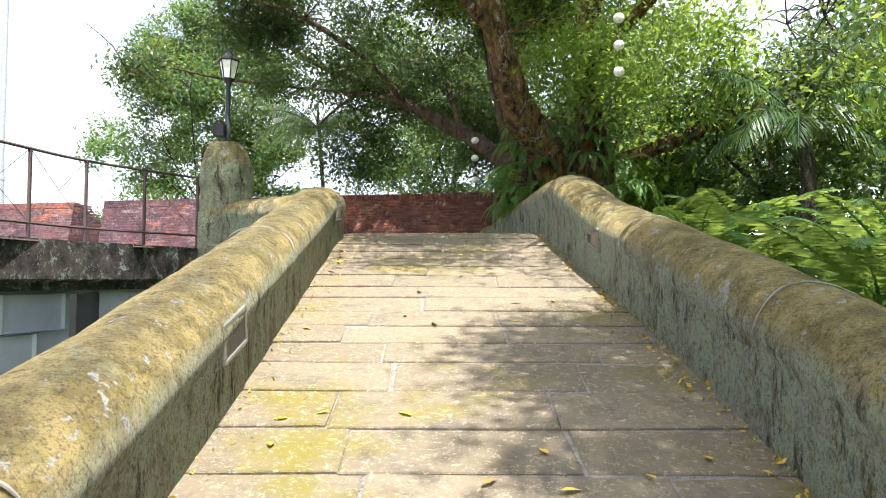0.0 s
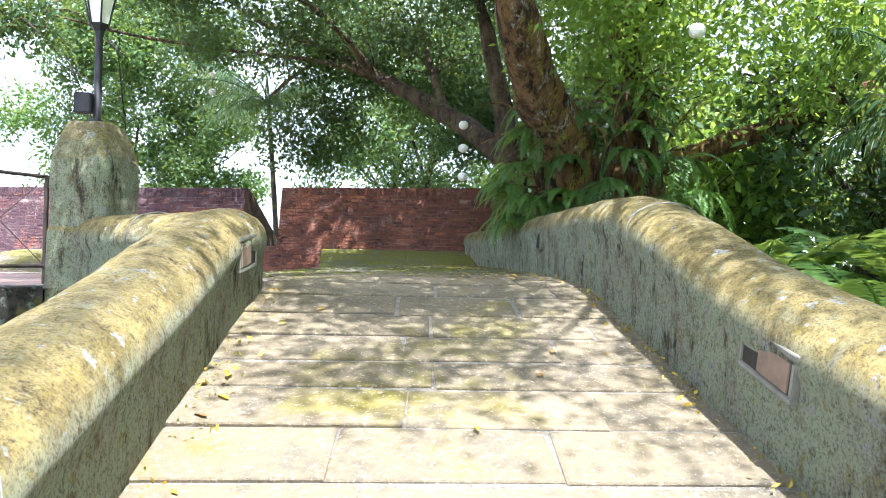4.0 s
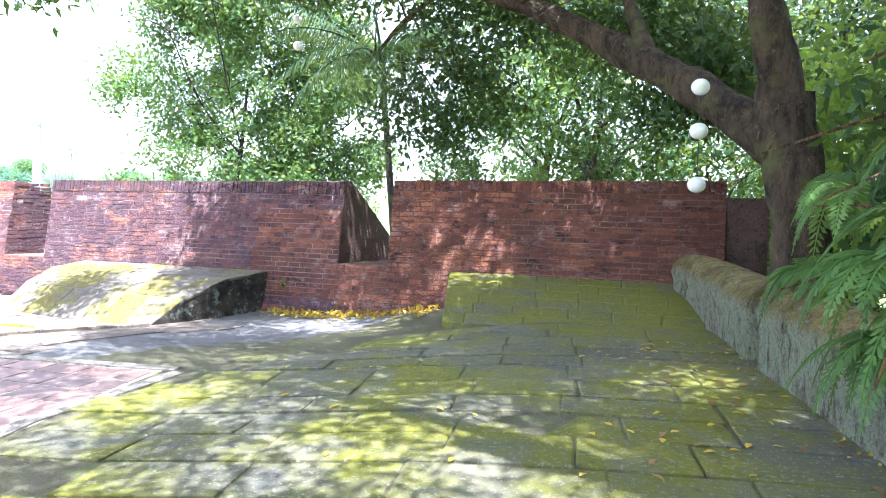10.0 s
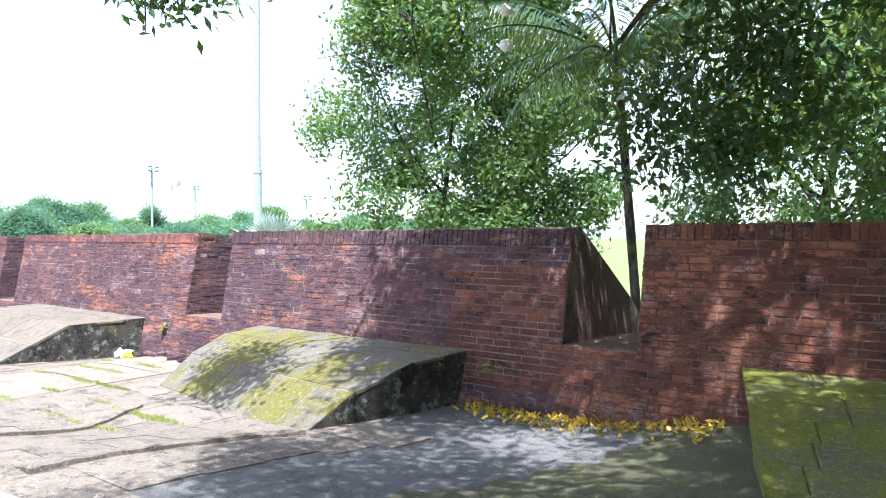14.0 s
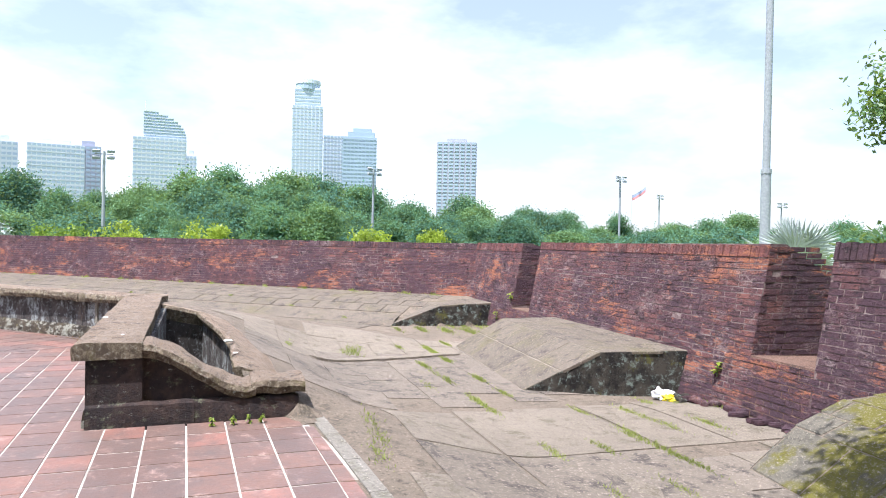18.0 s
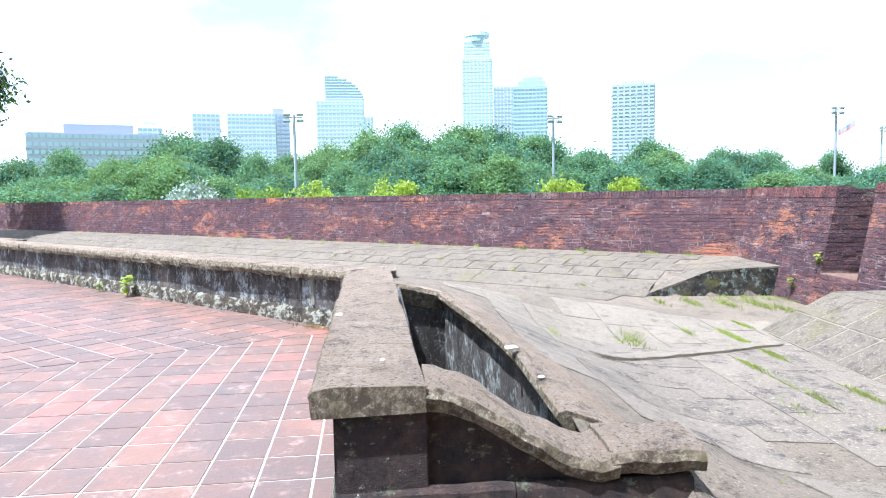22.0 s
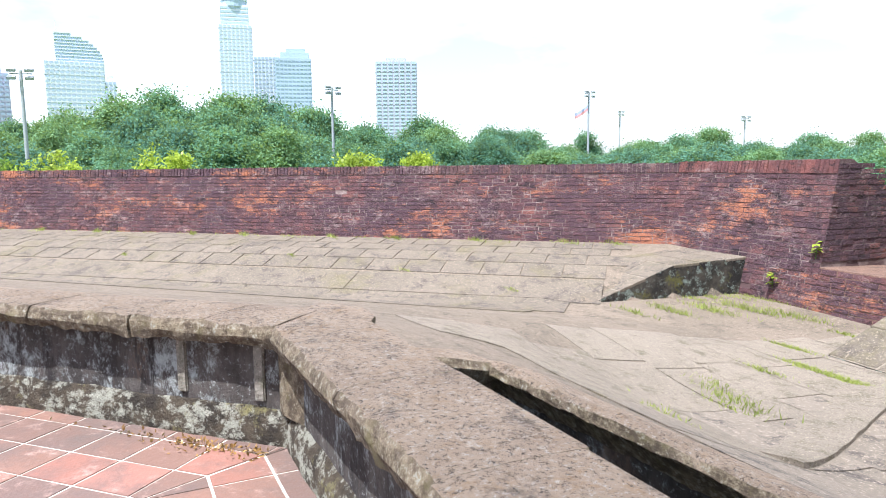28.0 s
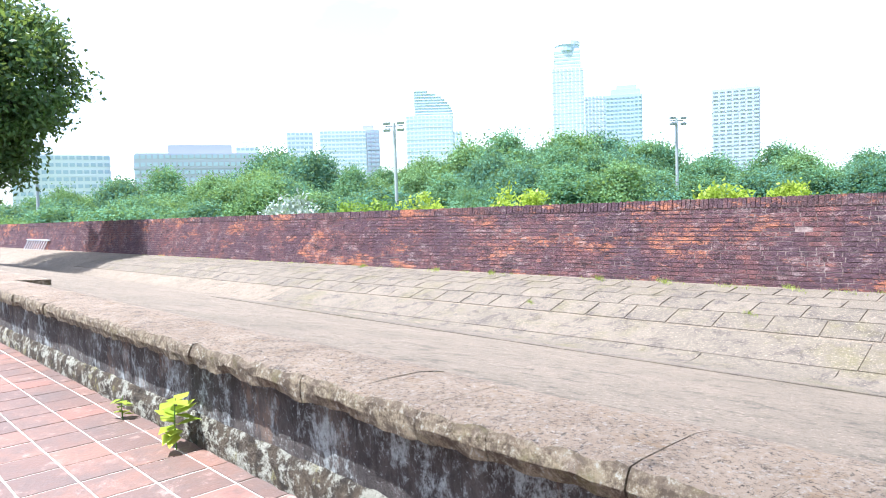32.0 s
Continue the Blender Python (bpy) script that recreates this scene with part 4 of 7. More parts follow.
wedge("firing_step_4", 19.85, 22.3, [(2.42, -0.34), (1.20, 0.13), (-0.04, 0.21)], M_ROW, "sloping stone firing step joining the long banquette", 0.45, 0.62, 0.0, 0.14, joints=M_PALE)


# ---- benches ----
def bench_cope(path, width, name, label, thick=0.12, seed=1, over=-0.015, top=BENCH_TOP, tail=0.0):
    """A worn coping stone run: rounded, chipped lip on both sides."""
    def profile(i, p):
        h = thick
        e = over
        t = p.z if p.z else top
        return [(-e, t - h), (-e - 0.02, t - h * 0.55), (-e - 0.012, t - 0.022), (0.02, t + 0.004), (0.10, t + 0.012), (width * 0.5, t + 0.012), (width - 0.10, t + 0.008), (width + tail, t + 0.004 if not tail else t - 0.02), (width + tail, t - h)]
    return sweep(path, profile, 0.027, 7.5, 0.26)


def straight(a, b, d, z=0.0, z1=None):
    n = max(2, int((Vector(b) - Vector(a)).length / d) + 1)
    z1 = z if z1 is None else z1
    return [Vector((a[0] + (b[0] - a[0]) * i / (n - 1), a[1] + (b[1] - a[1]) * i / (n - 1), z + (z1 - z) * i / (n - 1))) for i in range(n)]


def bench_face(a, b, parent, depth=0.4, top=0.58, step=0.10):
    """The rendered face under the coping and its rough plinth, on the left of a to b."""
    part("face", sweep(straight(a, b, step), lambda i, p: [(0.12, -0.2), (0.12, top), (depth, top), (depth, -0.2)], 0.010, 3.0), M_STAIN, parent)
    part("plinth", sweep(straight(a, b, step), lambda i, p: [(0.07, -0.25), (0.06, 0.03), (0.075, 0.13), (0.105, 0.185), (0.14, 0.20), (0.14, -0.25)], 0.030, 6.5), M_PLINTH, parent, "rough lichen-crusted plinth")


# the coping's right side is the raised side: paths run so that the tiles lie on their left
bench1 = empty("bench_wall", (BENCH_A.x, BENCH_A.y, 0), "low bench wall with rough stone coping and dark red-brown render", "bench wall")
bench1.matrix_basis = Matrix.Identity(4)


def coping_stones(a, way, length, width, parent, tail=0.0):
    """Single coping stones laid end to end, each a little out of line."""
    stone_rng = random.Random(int(length * 10))
    s = 0.0
    while s < length - 0.02:
        l = stone_rng.uniform(0.36, 0.60)
        if length - s - l < 0.25:
            l = length - s
        dz, dy = stone_rng.uniform(-0.003, 0.003), stone_rng.uniform(-0.012, 0.010)
        side = Vector((way.y, -way.x)) * dy
        p, q = a + way * (s + 0.001) + side, a + way * (s + l - 0.001) + side
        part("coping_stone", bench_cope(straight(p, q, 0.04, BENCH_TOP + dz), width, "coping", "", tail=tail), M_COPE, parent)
        s += l


coping_stones(BENCH_A, BENCH_DIR, (BENCH_B - BENCH_A).length, 0.53, bench1)
bench_face(BENCH_A + BENCH_DIR * 0.06, BENCH_B, bench1, 0.46)
bench2 = empty("long_bench_wall", (0, 0, 0), "long low bench wall with a chipped coping, black stain and pale lichen", "bench wall")
start2 = BENCH_B - BENCH2_DIR * 0.02
coping_stones(start2, BENCH2_DIR, 12.0, 0.55, bench2, 0.06)
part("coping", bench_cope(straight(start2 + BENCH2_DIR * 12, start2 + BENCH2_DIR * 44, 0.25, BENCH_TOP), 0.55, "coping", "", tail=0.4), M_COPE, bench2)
bench_face(BENCH_B - BENCH2_DIR * 0.1, BENCH_B + BENCH2_DIR * 14, bench2, 0.5)
bench_face(BENCH_B + BENCH2_DIR * 14, BENCH_B + BENCH2_DIR * 44, bench2, 0.5, step=0.4)
for u in (0.16, 0.70):
    p = BENCH_B + BENCH2_DIR * u + Vector((-BENCH2_DIR.y, BENCH2_DIR.x)) * -0.115
    part("render_strip", box_bm((0.07, 0.022, 0.34), (p.x, p.y, 0.40), 0.008, turn=Matrix.Rotation(math.atan2(BENCH2_DIR.y, BENCH2_DIR.x), 4, "Z")), M_STRIP, bench2, "pale strip of cement render")
# end of the bench: high block, then a coping that swings down to a low block
p0, p1, p2 = Vector((-10.80, 11.93)), Vector((-10.68, 12.75)), Vector((-10.62, 13.18))


def s_profile(i, p):
    t = p.z
    return [(-0.07, t - 0.12), (-0.09, t - 0.06), (-0.07, t - 0.01), (0.0, t + 0.004), (0.30, t + 0.004), (0.34, t - 0.03), (0.34, t - 0.12)]


s_path = [Vector((p0.x + (p1.x - p0.x) * u, p0.y + (p1.y - p0.y) * u, BENCH_TOP + 0.0 - 0.35 * (u * u * (3 - 2 * u)) - 0.03 * u)) for u in [i / 14 for i in range(15)]]
s_path += [Vector((p1.x + (p2.x - p1.x) * u, p1.y + (p2.y - p1.y) * u, 0.325)) for u in (0.2, 0.5, 0.8, 1.0)]
s_path = [Vector((q.x, q.y, q.z)) for q in reversed(s_path)]


def end_profile(i, p):
    return [(-0.02, -0.25), (-0.02, 0.0), (0.0, 0.08), (0.0, p.z - 0.10), (0.28, p.z - 0.10), (0.28, -0.25)]


def flip(prof):
    return lambda i, p: [(-o, h) for o, h in prof(i, p)]


cope_end = empty("bench_end", (0, 0, 0), "black-stained bench end with a swung coping stone", "bench wall")
part("coping", sweep(s_path[::-1][:16], flip(s_profile), 0.030, 7.5), M_COPE, cope_end, "swung coping stone with a lichen rim")
part("coping", sweep(straight((-10.676, 12.80), (-10.608, 13.26), 0.05, 0.345, 0.335), flip(s_profile), 0.030, 7.5), M_COPE, cope_end, "square low coping stone with a lichen rim")
part("face", sweep(s_path[::-1], flip(end_profile), 0.014, 4.0), M_SOOT, cope_end)
part("face", box_bm((0.42, 0.44, 0.80), (-10.98, 11.74, 0.18), 0.012, turn=Matrix.Rotation(math.atan2(BENCH_DIR.y, BENCH_DIR.x), 4, "Z")), M_SOOT, cope_end)
for u0, u1 in ((0.0, 0.49), (0.494, 1.0)):
    a, b = Vector((-10.80, 11.50)), Vector((-10.585, 13.20))
    part("plinth", sweep(straight(a.lerp(b, u0), a.lerp(b, u1), 0.06), lambda i, p: [(-0.06, -0.2), (-0.06, 0.19), (0.0, 0.195), (0.022, 0.17), (0.03, 0.05), (0.035, -0.2)], 0.014, 6.0), M_SOOT, cope_end, "sooty lichen-spotted plinth stone")
fillet = bmesh.new()
runs = []
for y, dz in ((13.06, -0.02), (13.19, 0.006), (13.30, 0.006)):
    runs.append([fillet.verts.new((x, y, (tile_z(x, y) if y < 13.1 else slab_z(x, y)) + dz)) for x in steps(-11.0, -10.26, 0.09)])
for a, b in zip(runs, runs[1:]):
    for j in range(len(a) - 1):
        fillet.faces.new((a[j], b[j], b[j + 1], a[j + 1]))
bmesh.ops.recalc_face_normals(fillet, faces=fillet.faces)
bmesh.ops.solidify(fillet, geom=fillet.faces[:], thickness=0.05)
put("floor_fillet", bm_mesh("floor_fillet", fillet), M_SLOPE, label="cement fillet between the tiles and the slope", category="floor", kind="structure")
# trench behind the bench: lips and inner faces
trench = empty("drain_trench", (0, 0, 0), "open drain trench with mossy stone lips", "trench")


LIP = [(x, y, floor_z(x, y)) for x, y in TRENCH[1:5]]
lip_bm = sweep([q for a, b in zip(LIP, LIP[1:]) for q in straight(a[:2], b[:2], 0.035, a[2], b[2])[:-1]] + [Vector(LIP[-1])],
               lambda i, p: [(0.0, p.z - 0.085), (-0.035, p.z - 0.05), (-0.025, p.z - 0.005), (0.02, p.z + 0.010), (0.10, floor_z(p.x, p.y + 0.10) + 0.008), (0.20, floor_z(p.x, p.y + 0.20) + 0.007), (0.30, floor_z(p.x, p.y + 0.30) + 0.006), (0.42, floor_z(p.x, p.y + 0.42) - 0.012), (0.43, p.z - 0.25), (0.10, p.z - 0.25)], 0.034, 8.0, 0.2)
part("lip", lip_bm, M_COPE, trench, "mossy broken stone lip")
part("inner_face", sweep([q for a, b in zip(TRENCH[1:], TRENCH[2:5]) for q in straight((a[0], a[1] + 0.05), (b[0], b[1] + 0.05), 0.1)[:-1]] + [Vector((-15.05, 12.99, 0))], lambda i, p: [(0.0, -0.6), (0.0, floor_z(p.x, p.y) - 0.07), (0.08, floor_z(p.x, p.y) - 0.15), (0.08, -0.6)], 0.006), M_STAIN, trench)
part("inner_face", sweep(straight((-10.9, 11.84), (-15.0, 12.38), 0.3), lambda i, p: [(0.0, -0.6), (0.0, 0.57), (0.12, 0.57), (0.12, -0.6)], 0.006), M_STAIN, trench)
end_a, end_b = (-14.96, 12.43), (-15.0, 13.0)
part("inner_face", sweep(straight(end_a, end_b, 0.15), lambda i, p: [(0.0, -0.6), (0.0, floor_z(p.x, p.y) - 0.03), (-0.2, floor_z(p.x, p.y) - 0.06), (-0.2, -0.6)], 0.0), M_STAIN, trench)
cap_bm = sweep(straight(end_a, end_b, 0.08), lambda i, p: [(0.03, floor_z(p.x, p.y) - 0.10), (0.045, floor_z(p.x, p.y) - 0.04), (0.02, floor_z(p.x, p.y) + 0.004), (-0.10, floor_z(p.x - 0.10, p.y) + 0.004), (-0.42, floor_z(p.x - 0.42, p.y) - 0.012), (-0.42, floor_z(p.x - 0.42, p.y) - 0.2), (0.0, floor_z(p.x, p.y) - 0.2)], 0.006, 5.0)
corner_bm = bmesh.new()
corner_ring = [(BENCH_B.x + u, BENCH_B.y + v) for u, v in ((0.35, 0.12), (0.30, 0.42), (0.06, 0.60), (-0.2, 0.64), (-0.48, 0.50), (-0.30, 0.10), (0.0, 0.06))]
corner_top = [corner_bm.verts.new((x, y, BENCH_TOP + 0.005)) for x, y in corner_ring]
corner_low = [corner_bm.verts.new((x, y, BENCH_TOP - 0.5)) for x, y in corner_ring]
corner_bm.faces.new(corner_top)
for j in range(7):
    corner_bm.faces.new((corner_low[j], corner_low[(j + 1) % 7], corner_top[(j + 1) % 7], corner_top[j]))
bmesh.ops.recalc_face_normals(corner_bm, faces=corner_bm.faces)
part("corner_stone", corner_bm, M_COPE, bench1, "flat corner stone of the coping")
part("lip", cap_bm, M_COPE, trench, "mossy broken stone lip")
tr_bm = bmesh.new()
tr_bm.faces.new([tr_bm.verts.new((x, y, -0.38)) for x, y in TRENCH])
part("trench_floor", tr_bm, M_BED, trench, "mossy trench floor")
# step line where the pale bay floor meets the slope
for pts, wide, mat in (([(-14.10, 14.42), (-14.24, 15.1), (-14.50, 16.1), (-14.76, 17.1)], 0.42, M_PALE), ([(-7.46, 13.1), (-7.40, 14.0), (-7.42, 14.7), (-7.72, 15.6)], 0.34, M_SLAB), ([(-6.0, 13.25), (-5.86, 14.0), (-5.62, 14.8), (-5.32, 15.3)], 0.30, M_SLAB)):
    path = spline([(x, y, 0) for x, y in pts], 30)
    put("bay_kerb", bm_mesh("bay_kerb", sweep(path, lambda i, p, w=wide: [(-w, floor_z(p.x - w, p.y) - 0.1), (-w, floor_z(p.x - w, p.y) + 0.002), (-0.05, floor_z(p.x, p.y) + 0.040), (0.0, floor_z(p.x, p.y) + 0.036), (0.012, floor_z(p.x, p.y) - 0.1)], 0.016, 5.0)), mat, label="cracked raised edge of the gun bay floor", category="kerb", kind="structure")


# ---- ramp parapets ----
def parapet(name, points, width, label, over=0.0, deep=3.0, parent=None):
    """A rounded, plastered parapet; points are (x, y, top)."""
    path = spline(points, max(8, int(sum((Vector(a[:2]) - Vector(b[:2])).length for a, b in zip(points, points[1:])) / 0.09)))
    w = width / 2

    def profile(i, p):
        t = p.z
        ring = [(-w, t - deep), (-w * 1.0, t - 0.30), (-w * 1.10, t - 0.24)]
        for k in range(0, 9):
            a = math.pi * (1 - k / 8)
            ring.append((math.cos(a) * w * 1.12, t - 0.20 + math.sin(a) * 0.20))
        return ring + [(w * 1.10, t - 0.24), (w, t - 0.30), (w, t - deep)]
    bm = sweep(path, profile, 0.014, 2.3)
    return put(name, bm_mesh(name, bm, True), M_PLASTER, label=label, category="parapet", kind="structure")


def ramp_top(y, h):
    return ramp_z(y) + h


LEFT = [(-1.16 - 0.04 * max(0.0, y - 2.5), y, ramp_top(y, 0.60)) for y in (-6, -4, -2, 0, 2, 4, 6)] + [(-1.345, 7.2, 0.57), (-1.34, 7.75, 0.63), (-1.43, 8.12, 0.65), (-1.78, 8.42, 0.64), (-2.22, 8.78, 0.64), (-2.80, 9.28, 0.64)]
parapet("parapet_left", LEFT, 0.44, "rounded lime-plastered ramp parapet with yellow moss and lichen", deep=3.0)
RIGHT = [(1.54 - 0.045 * max(0.0, y - 4.0), y, ramp_top(y, 0.66)) for y in (-6, -4, -2, 0, 2, 4, 6)] + [(1.41, 7.1, 0.66), (1.385, 7.8, 0.785), (1.36, 8.6, 0.80), (1.32, 10.0, 0.81), (1.27, 11.6, 0.82), (1.21, 13.0, 0.83)]
parapet("parapet_right", RIGHT, 0.44, "rounded lime-plastered ramp parapet streaked with green and black", deep=3.0)
parapet("parapet_end", [(1.22, 13.28, 0.80), (1.22, 14.2, 0.82), (1.18, 15.4, 0.84), (1.10, 16.05, 0.84)], 0.46, "short mossy end of the ramp parapet by the brick wall", deep=1.5)

# ---- leaves, trees, ferns ----
def leaf_cloud(name, centres, per, spread, length, width, seed, droop=0.3, squash=0.7):
    """Many small folded leaves scattered round centres."""
    g = np.random.RandomState(seed)
    c = np.repeat(np.asarray(centres, dtype=float), per, axis=0)
    n = len(c)
    off = g.normal(size=(n, 3)) * spread * np.array([1, 1, squash])
    base = c + off
    way = g.normal(size=(n, 3))
    way[:, 2] -= droop
    way /= np.linalg.norm(way, axis=1)[:, None]
    side = np.cross(way, g.normal(size=(n, 3)))
    side /= np.linalg.norm(side, axis=1)[:, None] + 1e-9
    up = np.cross(side, way)
    l = length * g.uniform(0.6, 1.25, size=(n, 1))
    w = width * g.uniform(0.7, 1.2, size=(n, 1)) * 0.5
    mid = base + way * l * 0.45
    v = np.stack([base, mid + side * w + up * w * 0.35, base + way * l, mid - side * w + up * w * 0.35], axis=1).reshape(-1, 3)
    f = np.arange(n * 4).reshape(n, 4)
    return quads_mesh(name, v, f)


def crown_centres(rng, boxes):
    """Clump centres in ellipsoids: (x, y, z, rx, ry, rz, how many); fuller near the rim."""
    out = []
    for x, y, z, rx, ry, rz, n in boxes:
        for _ in range(n):
            q = Vector((rng.gauss(0, 1), rng.gauss(0, 1), rng.gauss(0, 1))).normalized() * rng.uniform(0.35, 1.0) ** 0.6
            out.append((x + q.x * rx, y + q.y * ry, z + q.z * rz))
    return out


def limb_bm(limbs, sides=10, rough=0.24):
    bm = bmesh.new()
    for pts, r0, r1 in limbs:
        n = max(8, len(pts) * 8)
        path = spline(pts, n)
        radii = [r0 + (r1 - r0) * (i / (n - 1)) ** 0.8 for i in range(n)]
        tube(path, radii, sides, bm, rough)
    return bm


def twigs(limbs_ends, rng, n, reach, r=0.018):
    """Thin branches from limb ends into the crown."""
    out = []
    for p in limbs_ends:
        for _ in range(n):
            d = Vector((rng.uniform(-1, 1), rng.uniform(-1, 1), rng.uniform(-0.35, 0.8))).normalized()
            a = Vector(p)
            k = a + d * reach * 0.5 + Vector((rng.uniform(-0.2, 0.2), rng.uniform(-0.2, 0.2), 0.15))
            out.append(([a, k, a + d * reach * rng.uniform(0.8, 1.3)], r, r * 0.3))
    return out


def tree(name, at, limbs, boxes, per, spread, leaf, bark, leaves, label, seed, sides=12):
    t = empty(name, at, label, "tree")
    inv = Matrix.Translation(-Vector(at))
    rng = random.Random(seed)
    me = bm_mesh("trunk", limb_bm(limbs, sides), True)
    me.transform(inv)
    put("trunk", me, bark, t)
    ends = [l[0][-1] for l in limbs[1:]] + [l[0][len(l[0]) // 2] for l in limbs[1:]]
    tw = twigs(ends, rng, 5, 1.0)
    for pts, r0, r1 in tw:
        me = bm_mesh("branch", tube(spline(pts, 5), [r0 + (r1 - r0) * i / 4 for i in range(5)], 5), True)
        me.transform(inv)
        put("branch", me, bark, t)
    me = leaf_cloud("crown", crown_centres(rng, boxes), per, spread, leaf[0], leaf[1], seed)
    me.transform(inv)
    put("crown", me, leaves, t)
    return t


# two old trees just outside the right-hand parapet
tree("fig_tree", (1.95, 11.3, -0.95), [
    ([(1.72, 11.25, -1.1), (1.70, 11.25, 0.2), (1.68, 11.15, 0.9), (1.60, 11.0, 1.5)], 0.50, 0.38),
    ([(1.68, 11.12, 1.0), (1.45, 10.7, 1.75), (1.05, 10.1, 2.25), (0.75, 9.6, 3.0), (0.45, 9.3, 4.2), (-0.2, 9.2, 5.4)], 0.37, 0.10),
    ([(2.45, 11.0, -1.1), (2.42, 10.95, 0.2), (2.38, 10.9, 1.2), (2.30, 10.85, 2.0), (2.2, 10.8, 3.2), (2.3, 10.9, 4.6), (2.2, 11.2, 6.2)], 0.36, 0.09),
    ([(2.05, 10.9, -1.0), (2.0, 10.85, 0.5), (1.85, 10.85, 1.2), (1.62, 10.82, 1.7)], 0.13, 0.07),
    ([(2.15, 11.2, -1.0), (2.1, 11.15, 0.4), (2.15, 11.05, 1.3), (2.25, 10.95, 2.1)], 0.16, 0.08),
    ([(1.42, 11.0, -0.9), (1.40, 10.95, 0.4), (1.45, 10.85, 1.1), (1.42, 10.68, 1.75)], 0.09, 0.06),
    ([(2.75, 10.8, -1.0), (2.68, 10.72, 0.5), (2.56, 10.7, 1.3), (2.42, 10.68, 2.2)], 0.12, 0.06),
    ([(1.75, 11.3, 1.3), (1.55, 11.9, 2.3), (1.25, 12.3, 3.4), (1.0, 12.5, 5.0)], 0.20, 0.06),
    ([(2.1, 10.9, 1.3), (3.0, 10.6, 1.55), (4.4, 10.4, 2.1), (6.4, 10.6, 3.0)], 0.16, 0.07),
    ([(0.75, 9.6, 3.0), (-0.2, 8.6, 3.7), (-1.2, 7.6, 4.3)], 0.10, 0.03),
    ([(2.3, 10.9, 3.6), (2.4, 9.2, 4.3), (2.1, 7.4, 4.9), (1.8, 5.8, 5.3), (1.2, 4.4, 5.6)], 0.08, 0.012),
    # unseen limb, added to carry the leaves that shade the ramp
    ([(3.4, 3.6, 4.6), (2.5, 2.2, 5.2), (1.7, 0.8, 5.6)], 0.04, 0.012),
    ([(2.3, 10.9, 3.0), (3.0, 8.6, 3.6), (3.6, 6.4, 4.1), (3.4, 3.6, 4.6)], 0.10, 0.03),
    ([(0.45, 9.3, 4.2), (-0.8, 9.9, 5.2), (-2.4, 10.6, 6.0)], 0.10, 0.03),
# several overhead boxes are out of view, added to shade ramp, parapet and pillar
], [(0.6, 9.6, 5.4, 2.4, 2.2, 1.0, 46), (2.8, 8.8, 4.6, 1.9, 2.4, 1.2, 34), (1.8, 12.4, 5.4, 2.6, 2.4, 1.3, 90), (2.0, 12.2, 6.4, 1.4, 1.4, 0.5, 80), (0.9, 6.2, 6.3, 0.9, 1.4, 0.4, 45), (1.4, 8.4, 6.4, 1.0, 1.4, 0.4, 45), (2.2, 5.8, 5.4, 1.7, 2.2, 0.8, 26), (-1.2, 7.8, 5.3, 1.3, 1.4, 0.6, 20), (0.4, 7.6, 5.6, 1.8, 1.2, 0.5, 26), (1.2, 10.4, 6.2, 1.6, 2.0, 0.5, 90), (-2.7, 7.3, 6.0, 1.2, 1.1, 0.5, 46), (2.1, 10.2, 2.9, 1.0, 1.0, 0.6, 22), (3.3, 9.6, 2.6, 1.0, 1.0, 0.9, 26), (0.2, 12.0, 5.8, 2.0, 1.6, 0.7, 44), (-2.4, 10.6, 6.2, 2.4, 2.2, 0.6, 95), (2.2, 1.0, 5.7, 1.0, 1.9, 0.5, 115), (3.4, 5.2, 5.6, 1.4, 1.6, 0.6, 40), (0.2, 4.6, 5.8, 1.3, 0.8, 0.4, 12), (-0.6, 5.9, 5.6, 1.0, 0.7, 0.4, 10), (3.8, 2.6, 5.2, 1.6, 2.2, 0.8, 80)],
    165, 0.26, (0.10, 0.046), M_BARK, M_LEAF, "old fig tree with ferns on its forked mossy trunk", 11, 20)
